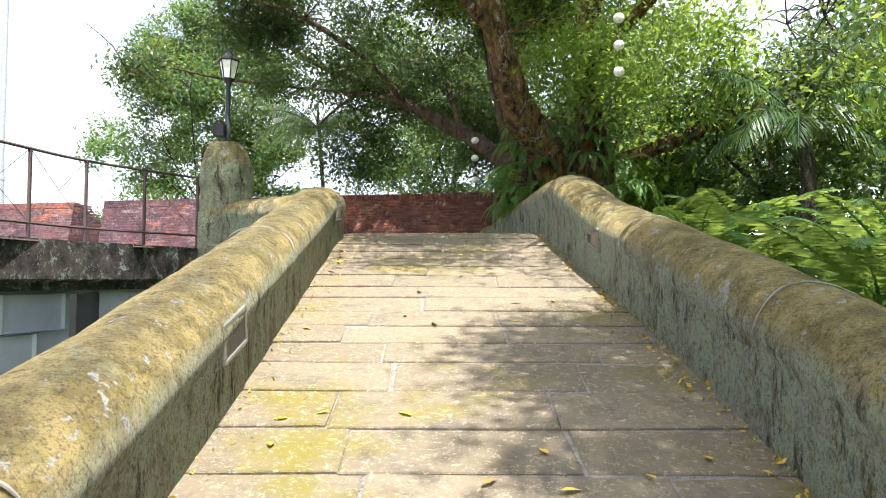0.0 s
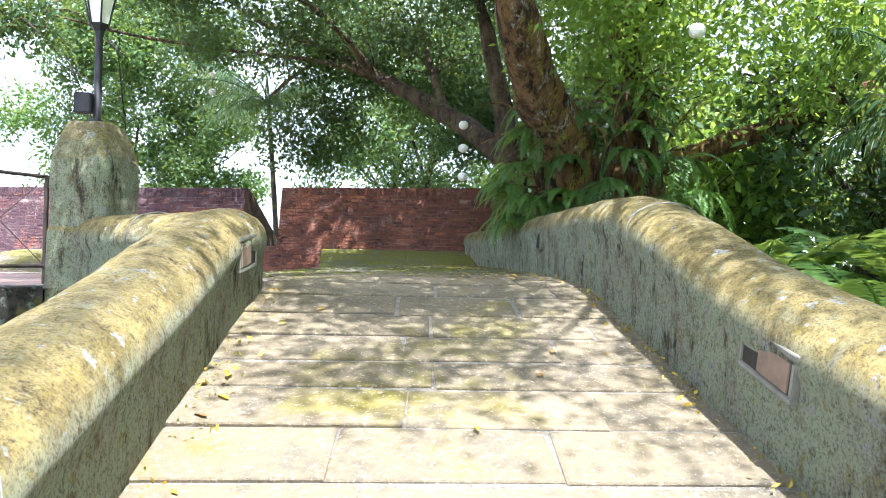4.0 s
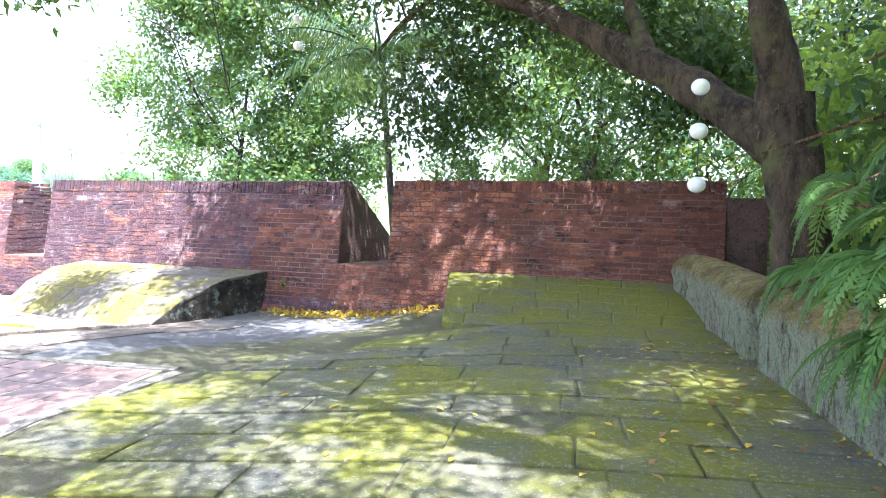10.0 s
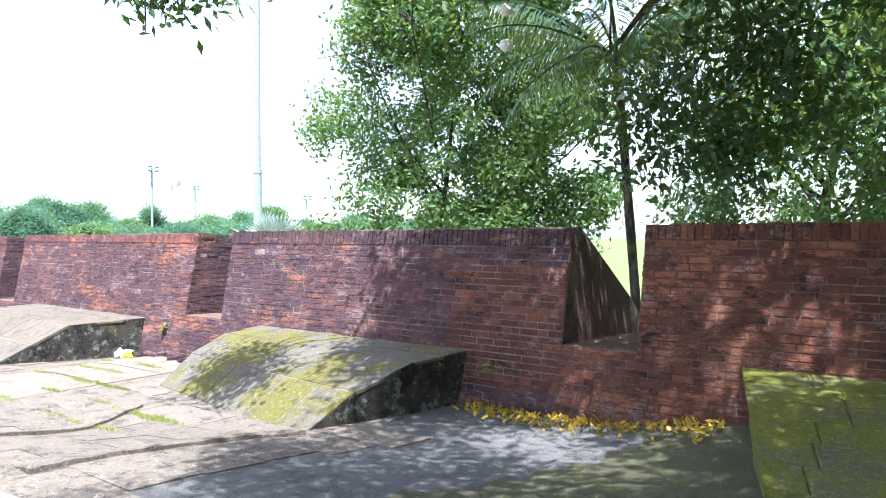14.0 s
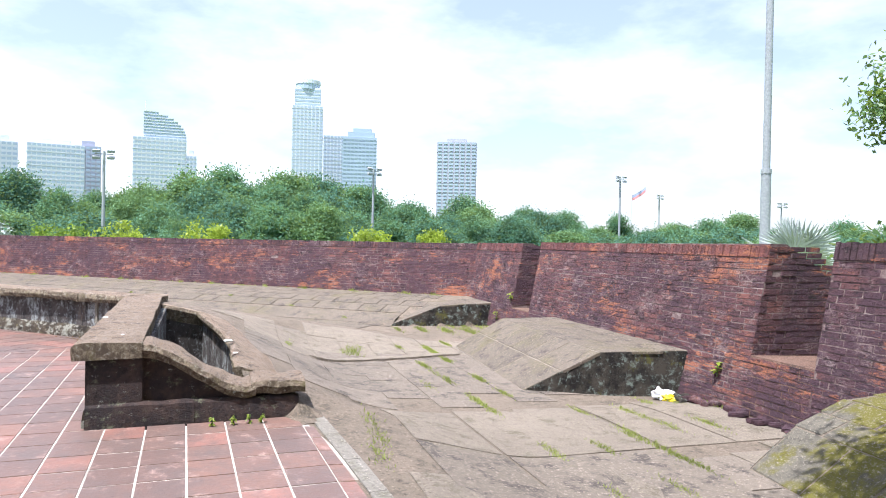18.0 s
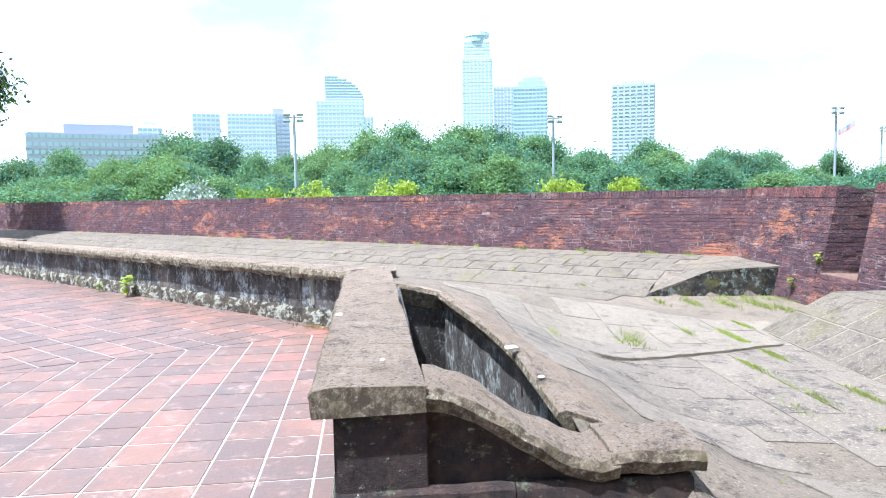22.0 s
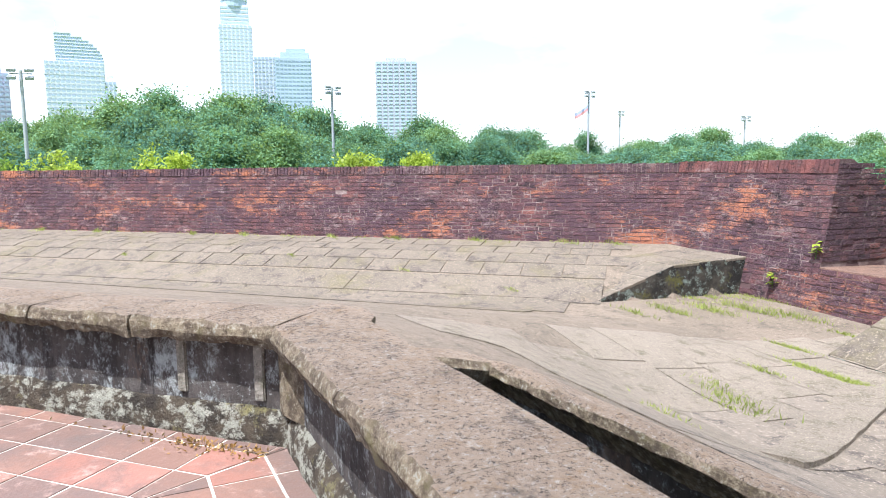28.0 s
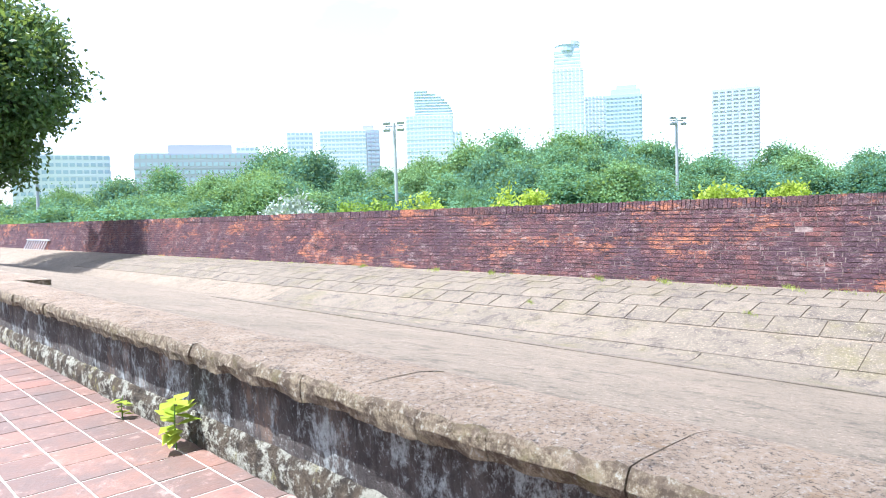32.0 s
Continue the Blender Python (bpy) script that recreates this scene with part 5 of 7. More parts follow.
tree("rain_tree", (1.55, 13.75, -0.95), [
    ([(1.55, 13.75, -1.1), (1.50, 13.75, 0.6), (1.45, 13.8, 1.6), (1.35, 13.9, 2.3)], 0.25, 0.22),
    ([(1.36, 13.85, 1.9), (0.70, 14.66, 2.56), (-0.04, 15.4, 3.14), (-0.85, 16.09, 3.7), (-1.76, 16.75, 4.28), (-2.76, 17.38, 4.87), (-3.86, 18.0, 5.48)], 0.20, 0.07),
    ([(1.35, 13.9, 2.2), (1.15, 13.9, 3.2), (0.9, 14.2, 4.4), (0.5, 14.8, 6.0)], 0.20, 0.06),
    ([(0.4, 14.9, 2.75), (0.2, 15.5, 3.6), (-0.1, 16.2, 4.8)], 0.11, 0.04),
    ([(-0.85, 16.09, 3.7), (-1.9, 16.3, 4.0), (-3.2, 16.6, 4.2), (-4.6, 16.9, 4.4)], 0.07, 0.02),
    ([(-0.9, 16.1, 3.75), (-1.7, 15.4, 4.5), (-3.0, 14.7, 5.2), (-4.2, 14.2, 5.5)], 0.09, 0.03),
    ([(-1.8, 16.75, 4.3), (-2.7, 17.6, 4.0), (-3.4, 18.5, 3.7)], 0.06, 0.02),
    ([(-3.9, 16.75, 4.3), (-5.4, 16.4, 4.4), (-6.5, 15.2, 4.35), (-6.8, 14.8, 4.0)], 0.04, 0.008),
# highest boxes are unseen, added to shade the platform, wall end and trunks
], [(-0.3, 15.0, 5.2, 2.6, 2.0, 1.1, 64), (1.3, 14.2, 5.3, 1.5, 1.1, 0.7, 85), (-3.2, 16.6, 5.0, 2.4, 1.8, 1.1, 100), (0.5, 17.3, 4.2, 2.0, 1.4, 1.2, 60), (-3.5, 12.6, 6.4, 1.2, 1.5, 0.5, 52), (-0.7, 11.7, 6.2, 2.0, 2.0, 0.6, 120), (-4.2, 15.6, 5.4, 1.2, 1.0, 0.5, 44), (-0.6, 16.5, 3.9, 1.8, 0.7, 0.7, 40), (1.0, 16.6, 3.0, 0.8, 0.6, 0.8, 45), (-2.2, 17.4, 2.9, 1.2, 0.7, 0.8, 40), (-3.9, 15.0, 6.0, 1.3, 1.0, 0.5, 56), (-6.6, 15.0, 4.15, 0.55, 0.5, 0.35, 16), (0.4, 13.0, 6.0, 1.8, 1.8, 0.6, 120), (3.2, 12.6, 8.4, 2.2, 2.8, 0.8, 190), (0.4, 13.6, 8.2, 3.2, 2.2, 0.7, 90)],
    88, 0.24, (0.14, 0.055), M_BARK_MID, M_LEAF_DARK, "spreading rain tree with a heavy limb over the brick parapet", 23)

# trees outside the parapet
OUTER = [((-9.2, 25.8), 9.2, 3.5, M_LEAF_MID, 0.10, 400), ((0.3, 24.5), 8.5, 3.2, M_LEAF_MID, 0.24, 220), ((3.6, 21.5), 8.0, 3.2, M_LEAF_DARK, 0.22, 230), ((-0.8, 27.5), 8.5, 3.0, M_LEAF_DARK, 0.2, 240), ((6.5, 25.5), 10.0, 4.0, M_LEAF_DARK, 0.26, 260)]
for k, ((x, y), top, r, lm, tr, n) in enumerate(OUTER):
    rng_t = random.Random(40 + k)
    limbs = [([(x, y, -5.1), (x + 0.1, y, -2), (x - 0.1, y + 0.1, 1.5), (x + 0.1, y, 3.2), (x + 0.2, y + 0.1, 4.6)], tr * 1.4, 0.03)]
    for j in range(6):
        a = j * 1.05 + rng_t.uniform(-0.3, 0.3)
        e = rng_t.uniform(0.5, 0.95)
        limbs.append(([(x, y, 1.2 + 0.35 * j), (x + math.cos(a) * r * 0.4, y + math.sin(a) * r * 0.4, 2.4 + 0.35 * j), (x + math.cos(a) * r * e, y + math.sin(a) * r * e, 3.4 + 0.5 * j)], tr * 0.32, 0.015))
    boxes = []
    for _ in range(30):
        a, u = rng_t.uniform(0, 6.28), rng_t.uniform(0.1, 1) ** 0.6
        lump = rng_t.uniform(0.7, 1.3)
        boxes.append((x + math.cos(a) * r * u, y + math.sin(a) * r * u, rng_t.uniform(0.9, top), lump, lump, lump * 0.8, n // (11 if k == 0 else 16)))
    if k == 0:
        boxes += [(x, y, 2.4, 2.9, 2.4, 1.9, 90), (x + 0.4, y, 5.6, 3.0, 2.6, 2.2, 90)]
    tree("tree", (x, y, -5.0), limbs, boxes, 60, 0.24, (0.17, 0.075), M_BARK_DARK, lm, "leafy tree growing outside the brick parapet", 60 + k, 9)


def frond_bm(length, arch, leaflets, leaf_len, leaf_w, bm, base, yaw, lift, rng, hang=0.35):
    """One feather frond: a bent midrib with two rows of leaflets."""
    pts = []
    for i in range(12):
        u = i / 11
        r = length * u
        pts.append(Vector((math.cos(yaw) * r * (1 - 0.25 * u * arch), math.sin(yaw) * r * (1 - 0.25 * u * arch), math.sin(lift) * r - arch * length * u * u * 0.75)) + Vector(base))
    tube(pts, [0.010 * (1 - 0.75 * i / 11) * (length / 1.0 + 0.4) for i in range(12)], 4, bm)
    for i in range(leaflets):
        u = 0.10 + 0.90 * i / leaflets
        k = u * 11
        j = min(10, int(k))
        p = pts[j].lerp(pts[j + 1], k - j)
        way = (pts[j + 1] - pts[j]).normalized()
        side = way.cross(Vector((0, 0, 1)))
        if side.length < 1e-3:
            side = Vector((1, 0, 0))
        side.normalize()
        l = leaf_len * math.sin(math.pi * min(1, 0.18 + 0.80 * u)) * rng.uniform(0.85, 1.1)
        for s in (-1, 1):
            out = (side * s * 0.85 + way * 0.5 - Vector((0, 0, hang * rng.uniform(0.5, 1.4)))).normalized()
            w = way * leaf_w * 0.5
            a, b, c, d = p - w * 0.4, p + out * l * 0.45 + w, p + out * l - Vector((0, 0, hang * l * 0.25)), p + out * l * 0.45 - w
            bm.faces.new([bm.verts.new(q) for q in (a, b, c, d)])
    return bm


def fern(name, at, n, length, seed, mat, label, category="fern", up=0.9, leaflets=22, leaf=(0.16, 0.032), arch=0.6, hang=0.35, spread=2 * math.pi, facing=0.0):
    rng_f = random.Random(seed)
    t = empty(name, at, label, category)
    for i in range(n):
        yaw = facing + spread * (i + rng_f.uniform(-0.3, 0.3)) / n - (spread / 2 if spread < 6 else 0)
        part("frond", frond_bm(length * rng_f.uniform(0.7, 1.15), arch * rng_f.uniform(0.7, 1.3), leaflets, leaf[0], leaf[1], bmesh.new(), (0, 0, 0), yaw, up * rng_f.uniform(0.6, 1.2), rng_f, hang), mat, t)
    return t


# ferns growing on the trunk and along the parapet
for k, (x, y, z, n, l, face) in enumerate([(1.45, 10.75, 0.95, 7, 0.75, -2.2), (1.35, 11.35, 0.80, 8, 0.80, 3.3), (1.55, 10.6, 1.45, 6, 0.70, -1.9), (1.75, 10.55, 1.9, 6, 0.75, -1.4), (2.2, 10.45, 1.5, 6, 0.8, -1.2), (1.30, 12.3, 1.05, 9, 0.85, 3.3), (1.3, 12.9, 0.95, 8, 0.80, 3.2), (1.15, 11.9, 1.5, 6, 0.8, 3.0), (2.3, 10.4, 2.2, 6, 0.7, -1.2), (1.55, 10.9, 0.75, 9, 0.8, -2.6), (1.5, 11.7, 0.7, 9, 0.85, 3.2), (1.9, 10.6, 0.8, 9, 0.8, -1.6), (2.3, 10.5, 0.9, 8, 0.8, -1.3), (1.45, 12.6, 1.6, 7, 0.8, 3.1), (1.45, 13.25, 0.9, 8, 0.7, 3.3), (1.35, 10.9, 1.7, 6, 0.65, -2.6), (1.75, 10.45, 0.75, 7, 0.85, -1.6), (2.1, 10.35, 0.8, 7, 0.8, -1.5), (2.6, 10.4, 1.0, 7, 0.9, -1.2), (1.45, 10.3, 0.7, 6, 0.7, -1.9), (2.45, 10.45, 2.0, 7, 0.9, -1.4), (1.95, 10.6, 2.5, 6, 0.8, -1.5), (2.7, 10.5, 2.7, 7, 0.9, -1.2), (1.22, 10.75, 1.75, 8, 0.95, -2.5), (1.15, 10.85, 1.35, 9, 1.0, -2.6), (1.18, 10.80, 1.0, 9, 1.0, -2.4), (1.05, 10.95, 0.8, 9, 0.9, -2.7), (1.25, 10.65, 2.05, 7, 0.9, -2.3), (1.0, 10.85, 1.15, 8, 0.9, -2.9), (1.6, 10.62, 1.05, 9, 0.95, -1.8), (1.95, 10.45, 1.15, 9, 0.95, -1.5), (2.35, 10.5, 1.75, 8, 1.0, -1.5), (2.75, 10.55, 1.45, 9, 1.1, -1.3), (2.95, 10.5, 1.1, 9, 1.0, -1.4)]):
    # a few fronds take the lighter copy that stands for sun
    fern("trunk_fern", (x, y, z), n + 1, l * 0.70, 100 + k, M_FERN_SUNLIT if k % 4 == 1 and y < 11.5 else M_FERN, "hanging green fern on the old tree trunk", up=0.55, arch=1.3, spread=3.6, facing=face, leaf=(0.105, 0.034), leaflets=19, hang=0.15)
# shrubs, ferns and palms on the bank to the right of the ramp
bank = random.Random(77)
for k, (x, y, z, n, l) in enumerate([(2.3, 3.4, -0.55, 11, 1.05), (2.9, 4.6, -0.35, 12, 1.15), (2.4, 5.6, -0.25, 11, 1.0), (2.5, 6.8, -0.15, 11, 1.0), (3.6, 5.4, -0.1, 12, 1.3), (3.3, 7.6, 0.1, 11, 1.2), (2.6, 8.2, 0.05, 10, 0.9), (4.2, 3.6, -0.3, 12, 1.3), (2.6, 2.0, -0.9, 11, 1.0), (3.4, 0.6, -1.0, 11, 1.2), (4.4, 6.6, 0.3, 12, 1.4), (3.0, 9.2, 0.0, 10, 1.0)]):
    # one bank fern gets the sunlit copy of the green
    fern("bank_fern", (x, y, ground_z(x, y) - 0.02), n, l, 140 + k, M_FERN_SUNLIT if k == 3 else M_FERN, "broad bright green fern on the bank below the parapet", up=1.25, arch=0.75, leaf=(0.24, 0.075), leaflets=17, hang=0.2)
for k, (x, y, h, r) in enumerate([(5.6, 4.8, 3.2, 1.9), (6.6, 7.4, 3.6, 2.1), (5.0, 10.6, 2.6, 1.6), (5.2, 1.4, 2.8, 1.9), (7.6, 10.6, 4.2, 2.2), (4.6, 13.4, 2.6, 1.6), (7.8, 2.6, 4.0, 2.2), (3.8, 11.9, 1.6, 1.1), (3.3, 15.4, 3.4, 1.6), (2.9, 17.7, 5.6, 1.5), (5.2, 18.2, 6.5, 2.2), (2.9, 13.2, 2.6, 1.1), (9.5, 6.0, 5.6, 2.6), (9.0, 13.5, 5.5, 2.6)]):
    gz = ground_z(x, y)
    limbs = [([(x, y, gz - 0.1), (x + 0.1, y + 0.1, gz + h * 0.45), (x, y + 0.1, gz + h * 0.8)], 0.10, 0.04)]
    for j in range(4):
        a = bank.uniform(0, 6.3)
        limbs.append(([(x, y, gz + h * 0.3), (x + math.cos(a) * r * 0.5, y + math.sin(a) * r * 0.5, gz + h * 0.6), (x + math.cos(a) * r * 0.8, y + math.sin(a) * r * 0.8, gz + h * 0.85)], 0.05, 0.015))
    # leaf colour chosen for light: M_LEAF where sunlit, the dark leaf where shaded
    tree("shrub", (x, y, gz), limbs, [(x, y, gz + h * 0.62, r, r, h * 0.45, 110)], 52, 0.24, (0.16, 0.07), M_BARK_DARK, M_LEAF if k in (0, 1, 3, 5, 7, 8) else M_LEAF_DARK, "dense green shrub on the bank beside the ramp", 200 + k, 7)
for k, (x, y) in enumerate([(12, -2), (13, 4), (14, 10), (13.5, 16), (11, 20), (17, 7), (16, -6), (18, 15)]):
    gz = ground_z(x, y)
    limbs = [([(x, y, gz - 0.1), (x + 0.2, y, gz + 4), (x, y + 0.2, gz + 7)], 0.28, 0.14)]
    for j in range(4):
        a = bank.uniform(0, 6.3)
        limbs.append(([(x, y, gz + 4), (x + math.cos(a) * 1.5, y + math.sin(a) * 1.5, gz + 6), (x + math.cos(a) * 2.8, y + math.sin(a) * 2.8, gz + 8)], 0.12, 0.03))
    tree("tree", (x, y, gz), limbs, [(x, y, gz + 7.2, 3.4, 3.4, 4.2, 130), (x, y, gz + 3.0, 3.0, 3.0, 2.6, 80)], 48, 0.42, (0.30, 0.14), M_BARK_DARK, M_LEAF_DARK, "tall leafy tree at the back of the bank", 230 + k, 8)


def palm(name, base, head, n, length, seed, mat, label, trunk_r=0.09, arch=0.9, leaflets=34, leaf=(0.42, 0.03), hang=0.9):
    rng_p = random.Random(seed)
    t = empty(name, base, label, "palm")
    b, h = Vector((0, 0, -0.1)), Vector(head) - Vector(base)
    part("trunk", tube(spline([b, h * 0.5 + Vector((0.12, 0, 0)), h], 18), [trunk_r * (1.25 - 0.4 * i / 17 + 0.05 * (i % 2)) for i in range(18)], 10), M_BARK_DARK, t, smooth=True)
    for i in range(n):
        part("frond", frond_bm(length * rng_p.uniform(0.8, 1.15), arch * rng_p.uniform(0.6, 1.3), leaflets, leaf[0], leaf[1], bmesh.new(), h, 6.283 * i / n + rng_p.uniform(-0.2, 0.2), rng_p.uniform(0.1, 1.2), rng_p, hang), mat, t)
    return t


palm("palm_tree", (-3.1, 19.35, -5.0), (-3.45, 19.1, 3.75), 30, 2.1, 5, M_PALM, "slender palm with drooping dark fronds outside the parapet", trunk_r=0.06)
palm("palm_tree", (6.2, 5.6, ground_z(6.2, 5.6)), (6.0, 5.6, 2.6), 14, 2.0, 6, M_LEAF, "feather palm among the shrubs on the bank")
palm("palm_tree", (4.6, 8.9, ground_z(4.6, 8.9)), (4.6, 8.9, 1.7), 12, 1.6, 8, M_LEAF_DARK, "young feather palm on the shaded bank")

# ---- white ball lanterns on cords ----
def lantern_string(name, x, y, heights, top, label):
    t = empty(name, (x, y, heights[-1]), label, "lantern", "white lantern strings")
    z0 = heights[-1]
    part("cord", tube([(0, 0, -0.05), (0, 0, top - z0)], [0.004, 0.004], 5), M_IRON, t)
    for h in heights:
        bm = bmesh.new()
        bmesh.ops.create_uvsphere(bm, u_segments=20, v_segments=14, radius=0.072)
        for v in bm.verts:
            a = math.atan2(v.co.y, v.co.x)
            v.co.x *= 1 + 0.025 * math.cos(a * 10)
            v.co.y *= 1 + 0.025 * math.cos(a * 10)
            v.co.z = v.co.z * 0.92 + h - z0
        ball = part("ball", bm, M_WHITE, t, smooth=True)
        part("cap", tube([(0, 0, h - z0 + 0.055), (0, 0, h - z0 + 0.08)], [0.022, 0.016], 10), M_IRON, ball)
    return t


lantern_string("lantern_string", 0.62, 13.55, [2.35, 2.0, 1.57], 3.0, "string of three white ball lanterns hung from a limb")
lantern_string("lantern_string", 2.29, 8.96, [3.05, 2.69, 2.34], 4.3, "string of three white ball lanterns hung over the bank")
lantern_string("lantern_string", -4.2, 17.25, [3.95, 3.58], 4.6, "pair of white ball lanterns hung among the leaves")

# ---- pillar with street lamp ----
pillar = empty("stone_pillar", (-2.97, 9.47, 0.0), "squat mossy stone pillar with bevelled shoulders", "pillar", "", -11)
bm = bmesh.new()
rings = []
for z, w in ((-3.0, 0.315), (0.0, 0.315), (0.50, 0.31), (0.53, 0.295), (0.85, 0.295), (0.88, 0.305), (1.13, 0.30), (1.29, 0.26), (1.46, 0.19)):
    ring = []
    for k in range(24):
        a = 2 * math.pi * (k + 0.5) / 24
        c, s = math.cos(a), math.sin(a)
        q = w / max(abs(c), abs(s)) * 0.94 if abs(abs(c) - abs(s)) > 0.12 else w / max(abs(c), abs(s)) * 0.90
        p = Vector((c * q, s * q, z))
        p += p.normalized() * 0.018 * noise.noise(p * 4)
        ring.append(bm.verts.new(p))
    rings.append(ring)
for a, b in zip(rings, rings[1:]):
    for k in range(24):
        bm.faces.new((a[k], a[(k + 1) % 24], b[(k + 1) % 24], b[k]))
bm.faces.new(rings[-1])
part("shaft", bm, M_PILLAR, pillar)
lamp = empty("street_lamp", (-2.97, 9.47, 1.45), "black iron street lamp with a tapered glass lantern on a pillar", "street lamp")
part("pole", tube([(0, 0, 0), (0, 0, 0.05), (0, 0, 0.06), (0, 0, 0.80), (0, 0, 0.86)], [0.075, 0.07, 0.036, 0.032, 0.04], 12), M_IRON, lamp, smooth=True)
part("junction_box", box_bm((0.15, 0.10, 0.18), (-0.10, -0.03, 0.20), 0.008), M_IRON, lamp, "black junction box")
head = part("lantern_frame", tube([(0, 0, 0.86), (0, 0, 0.90), (0, 0, 0.92)], [0.05, 0.075, 0.085], 6), M_IRON, lamp)
for k in range(6):
    a = k * math.pi / 3
    part("bar", tube([(math.cos(a) * 0.08, math.sin(a) * 0.08, 0.90), (math.cos(a) * 0.135, math.sin(a) * 0.135, 1.16)], [0.008, 0.008], 5), M_IRON, head)
    b = a + math.pi / 3
    bm = bmesh.new()
    bm.faces.new([bm.verts.new(q) for q in ((math.cos(a) * 0.075, math.sin(a) * 0.075, 0.91), (math.cos(b) * 0.075, math.sin(b) * 0.075, 0.91), (math.cos(b) * 0.13, math.sin(b) * 0.13, 1.16), (math.cos(a) * 0.13, math.sin(a) * 0.13, 1.16))])
    part("pane", bm, M_WHITE, head, "milky glass pane")
part("roof", tube([(0, 0, 1.155), (0, 0, 1.17), (0, 0, 1.27), (0, 0, 1.30), (0, 0, 1.36)], [0.15, 0.155, 0.05, 0.025, 0.008], 6), M_IRON, head)

# ---- platform edge with railing, left of the ramp ----
edge_path = [Vector((x, y, 0)) for x, y in EDGE[1:]]
edge_curve = spline(edge_path, 70)
put("platform_cornice", bm_mesh("platform_cornice", sweep(edge_curve, lambda i, p: [(-0.10, 0.02), (-0.10, -0.40), (0.0, -0.44), (0.0, -0.52), (0.45, -0.52), (0.45, -0.03), (0.0, 0.03)], 0.012, 2.0)), M_SIDE, label="thick stained cornice along the platform edge", category="cornice", kind="structure")
base_wall = put("wall_platform_side", bm_mesh("wall_platform_side", sweep(spline([Vector((q.x - 0.22, q.y, 0)) for q in edge_path], 40), lambda i, p: [(0.0, -5.2), (0.0, -0.5), (0.3, -0.5), (0.3, -5.2)], 0.0)), M_BLOCK, label="pale block wall below the platform", category="wall", kind="structure")
for row in range(7):
    z0 = -0.56 - 0.42 * row
    for k in range(8):
        u0, u1 = (k + 0.5 * (row % 2)) / 8.5, (k + 1 + 0.5 * (row % 2)) / 8.5
        a, b = edge_curve[int(u0 * 69)], edge_curve[min(69, int(u1 * 69))]
        if (b - a).length < 0.2 or (k == 1 and row < 5):
            continue
        way = (b - a).normalized()
        out = Vector((-way.y, way.x, 0))
        if out.x < 0:
            out = -out
        shift = out * -0.21
        place_slab("block", (a + way * 0.01 + shift + Vector((0, 0, z0 - 0.40)), b + shift + Vector((0, 0, z0 - 0.40)), b + shift + Vector((0, 0, z0)), a + way * 0.01 + shift + Vector((0, 0, z0))), M_BLOCK, base_wall, thick=0.05, lift=0.02, gap=0.005)
# solid black slab in place of a doorway's shaded depth
put("cellar_opening", bm_mesh("cellar_opening", box_bm((0.06, 1.9, 1.5), (-4.02, 7.95, -1.30), 0.01, turn=Matrix.Rotation(0.30, 4, "Z"))), M_HOLLOW_SHADE, label="flat black panel for the shaded doorway below the platform", category="doorway", kind="structure")
rail = empty("steel_railing", (0, 0, 0), "thin brown steel railing with crossed braces along the platform edge", "railing")
rail_path = spline([Vector((-3.32, 9.33, 0))] + [Vector((q.x - 0.12, q.y, 0)) for q in edge_path[1:]], 90)
RAIL_Z = 0.05
length = 0.0
posts = [rail_path[0]]
for a, b in zip(rail_path, rail_path[1:]):
    length += (b - a).length
    if length > 0.78:
        posts.append(b)
        length = 0.0
for p in posts:
    part("post", box_bm((0.032, 0.032, 0.95), (p.x, p.y, RAIL_Z + 0.46), 0.004), M_RUST, rail)
for z in (0.92, 0.14):
    part("rail_bar", tube([Vector((p.x, p.y, RAIL_Z + z)) for p in rail_path], [0.017] * len(rail_path), 6), M_RUST, rail)
for a, b in zip(posts, posts[1:]):
    for za, zb in ((0.14, 0.92), (0.92, 0.14)):
        part("brace", tube([Vector((a.x, a.y, RAIL_Z + za)), Vector((b.x, b.y, RAIL_Z + zb))], [0.0035, 0.0035], 5), M_RUST, rail)

# ---- lighting niches in the parapets ----
def niche(x, y, z, side, wide, high, slope, label):
    """side: -1 faces +x from the left parapet, 1 faces -x."""
    t = empty("wall_niche", (x, y, z), label, "wall niche", "lighting niches in the parapets")
    t.matrix_basis = Matrix.Translation((x, y, z)) @ Matrix.Rotation(slope, 4, "X")
    d = -side
    for dy, dz, sy, sz in ((0, high / 2 + 0.02, wide + 0.05, 0.025), (0, -high / 2 - 0.012, wide + 0.05, 0.025), (wide / 2 + 0.012, 0, 0.025, high), (-wide / 2 - 0.012, 0, 0.025, high)):
        part("frame", box_bm((0.05, sy, sz), (d * -0.014, dy, dz), 0.004), M_NICHE if wide > 0.2 else M_PLASTER, t)
    # shallow black panel; the hollow's shade is in its colour
    part("back", box_bm((0.02, wide, high), (-d * 0.004, 0, 0), 0.002), M_HOLLOW_SHADE, t, "flat black panel for the shaded hollow")
    if wide > 0.3:
        part("panel", box_bm((0.012, wide * 0.62, high * 0.9), (d * 0.006, -wide * 0.16, 0), 0.003), M_PANEL, t, "brown cover plate")
    return t


niche(-1.112, 7.36, 0.34, -1, 0.36, 0.15, 0.10, "small framed lighting niche with a brown cover plate")
niche(-0.952, 3.19, -0.64, -1, 0.30, 0.13, 0.225, "small framed lighting niche with a brown cover plate")
niche(1.236, 5.70, -0.03, 1, 0.36, 0.13, 0.225, "small framed lighting niche, its shaded hollow a black panel")
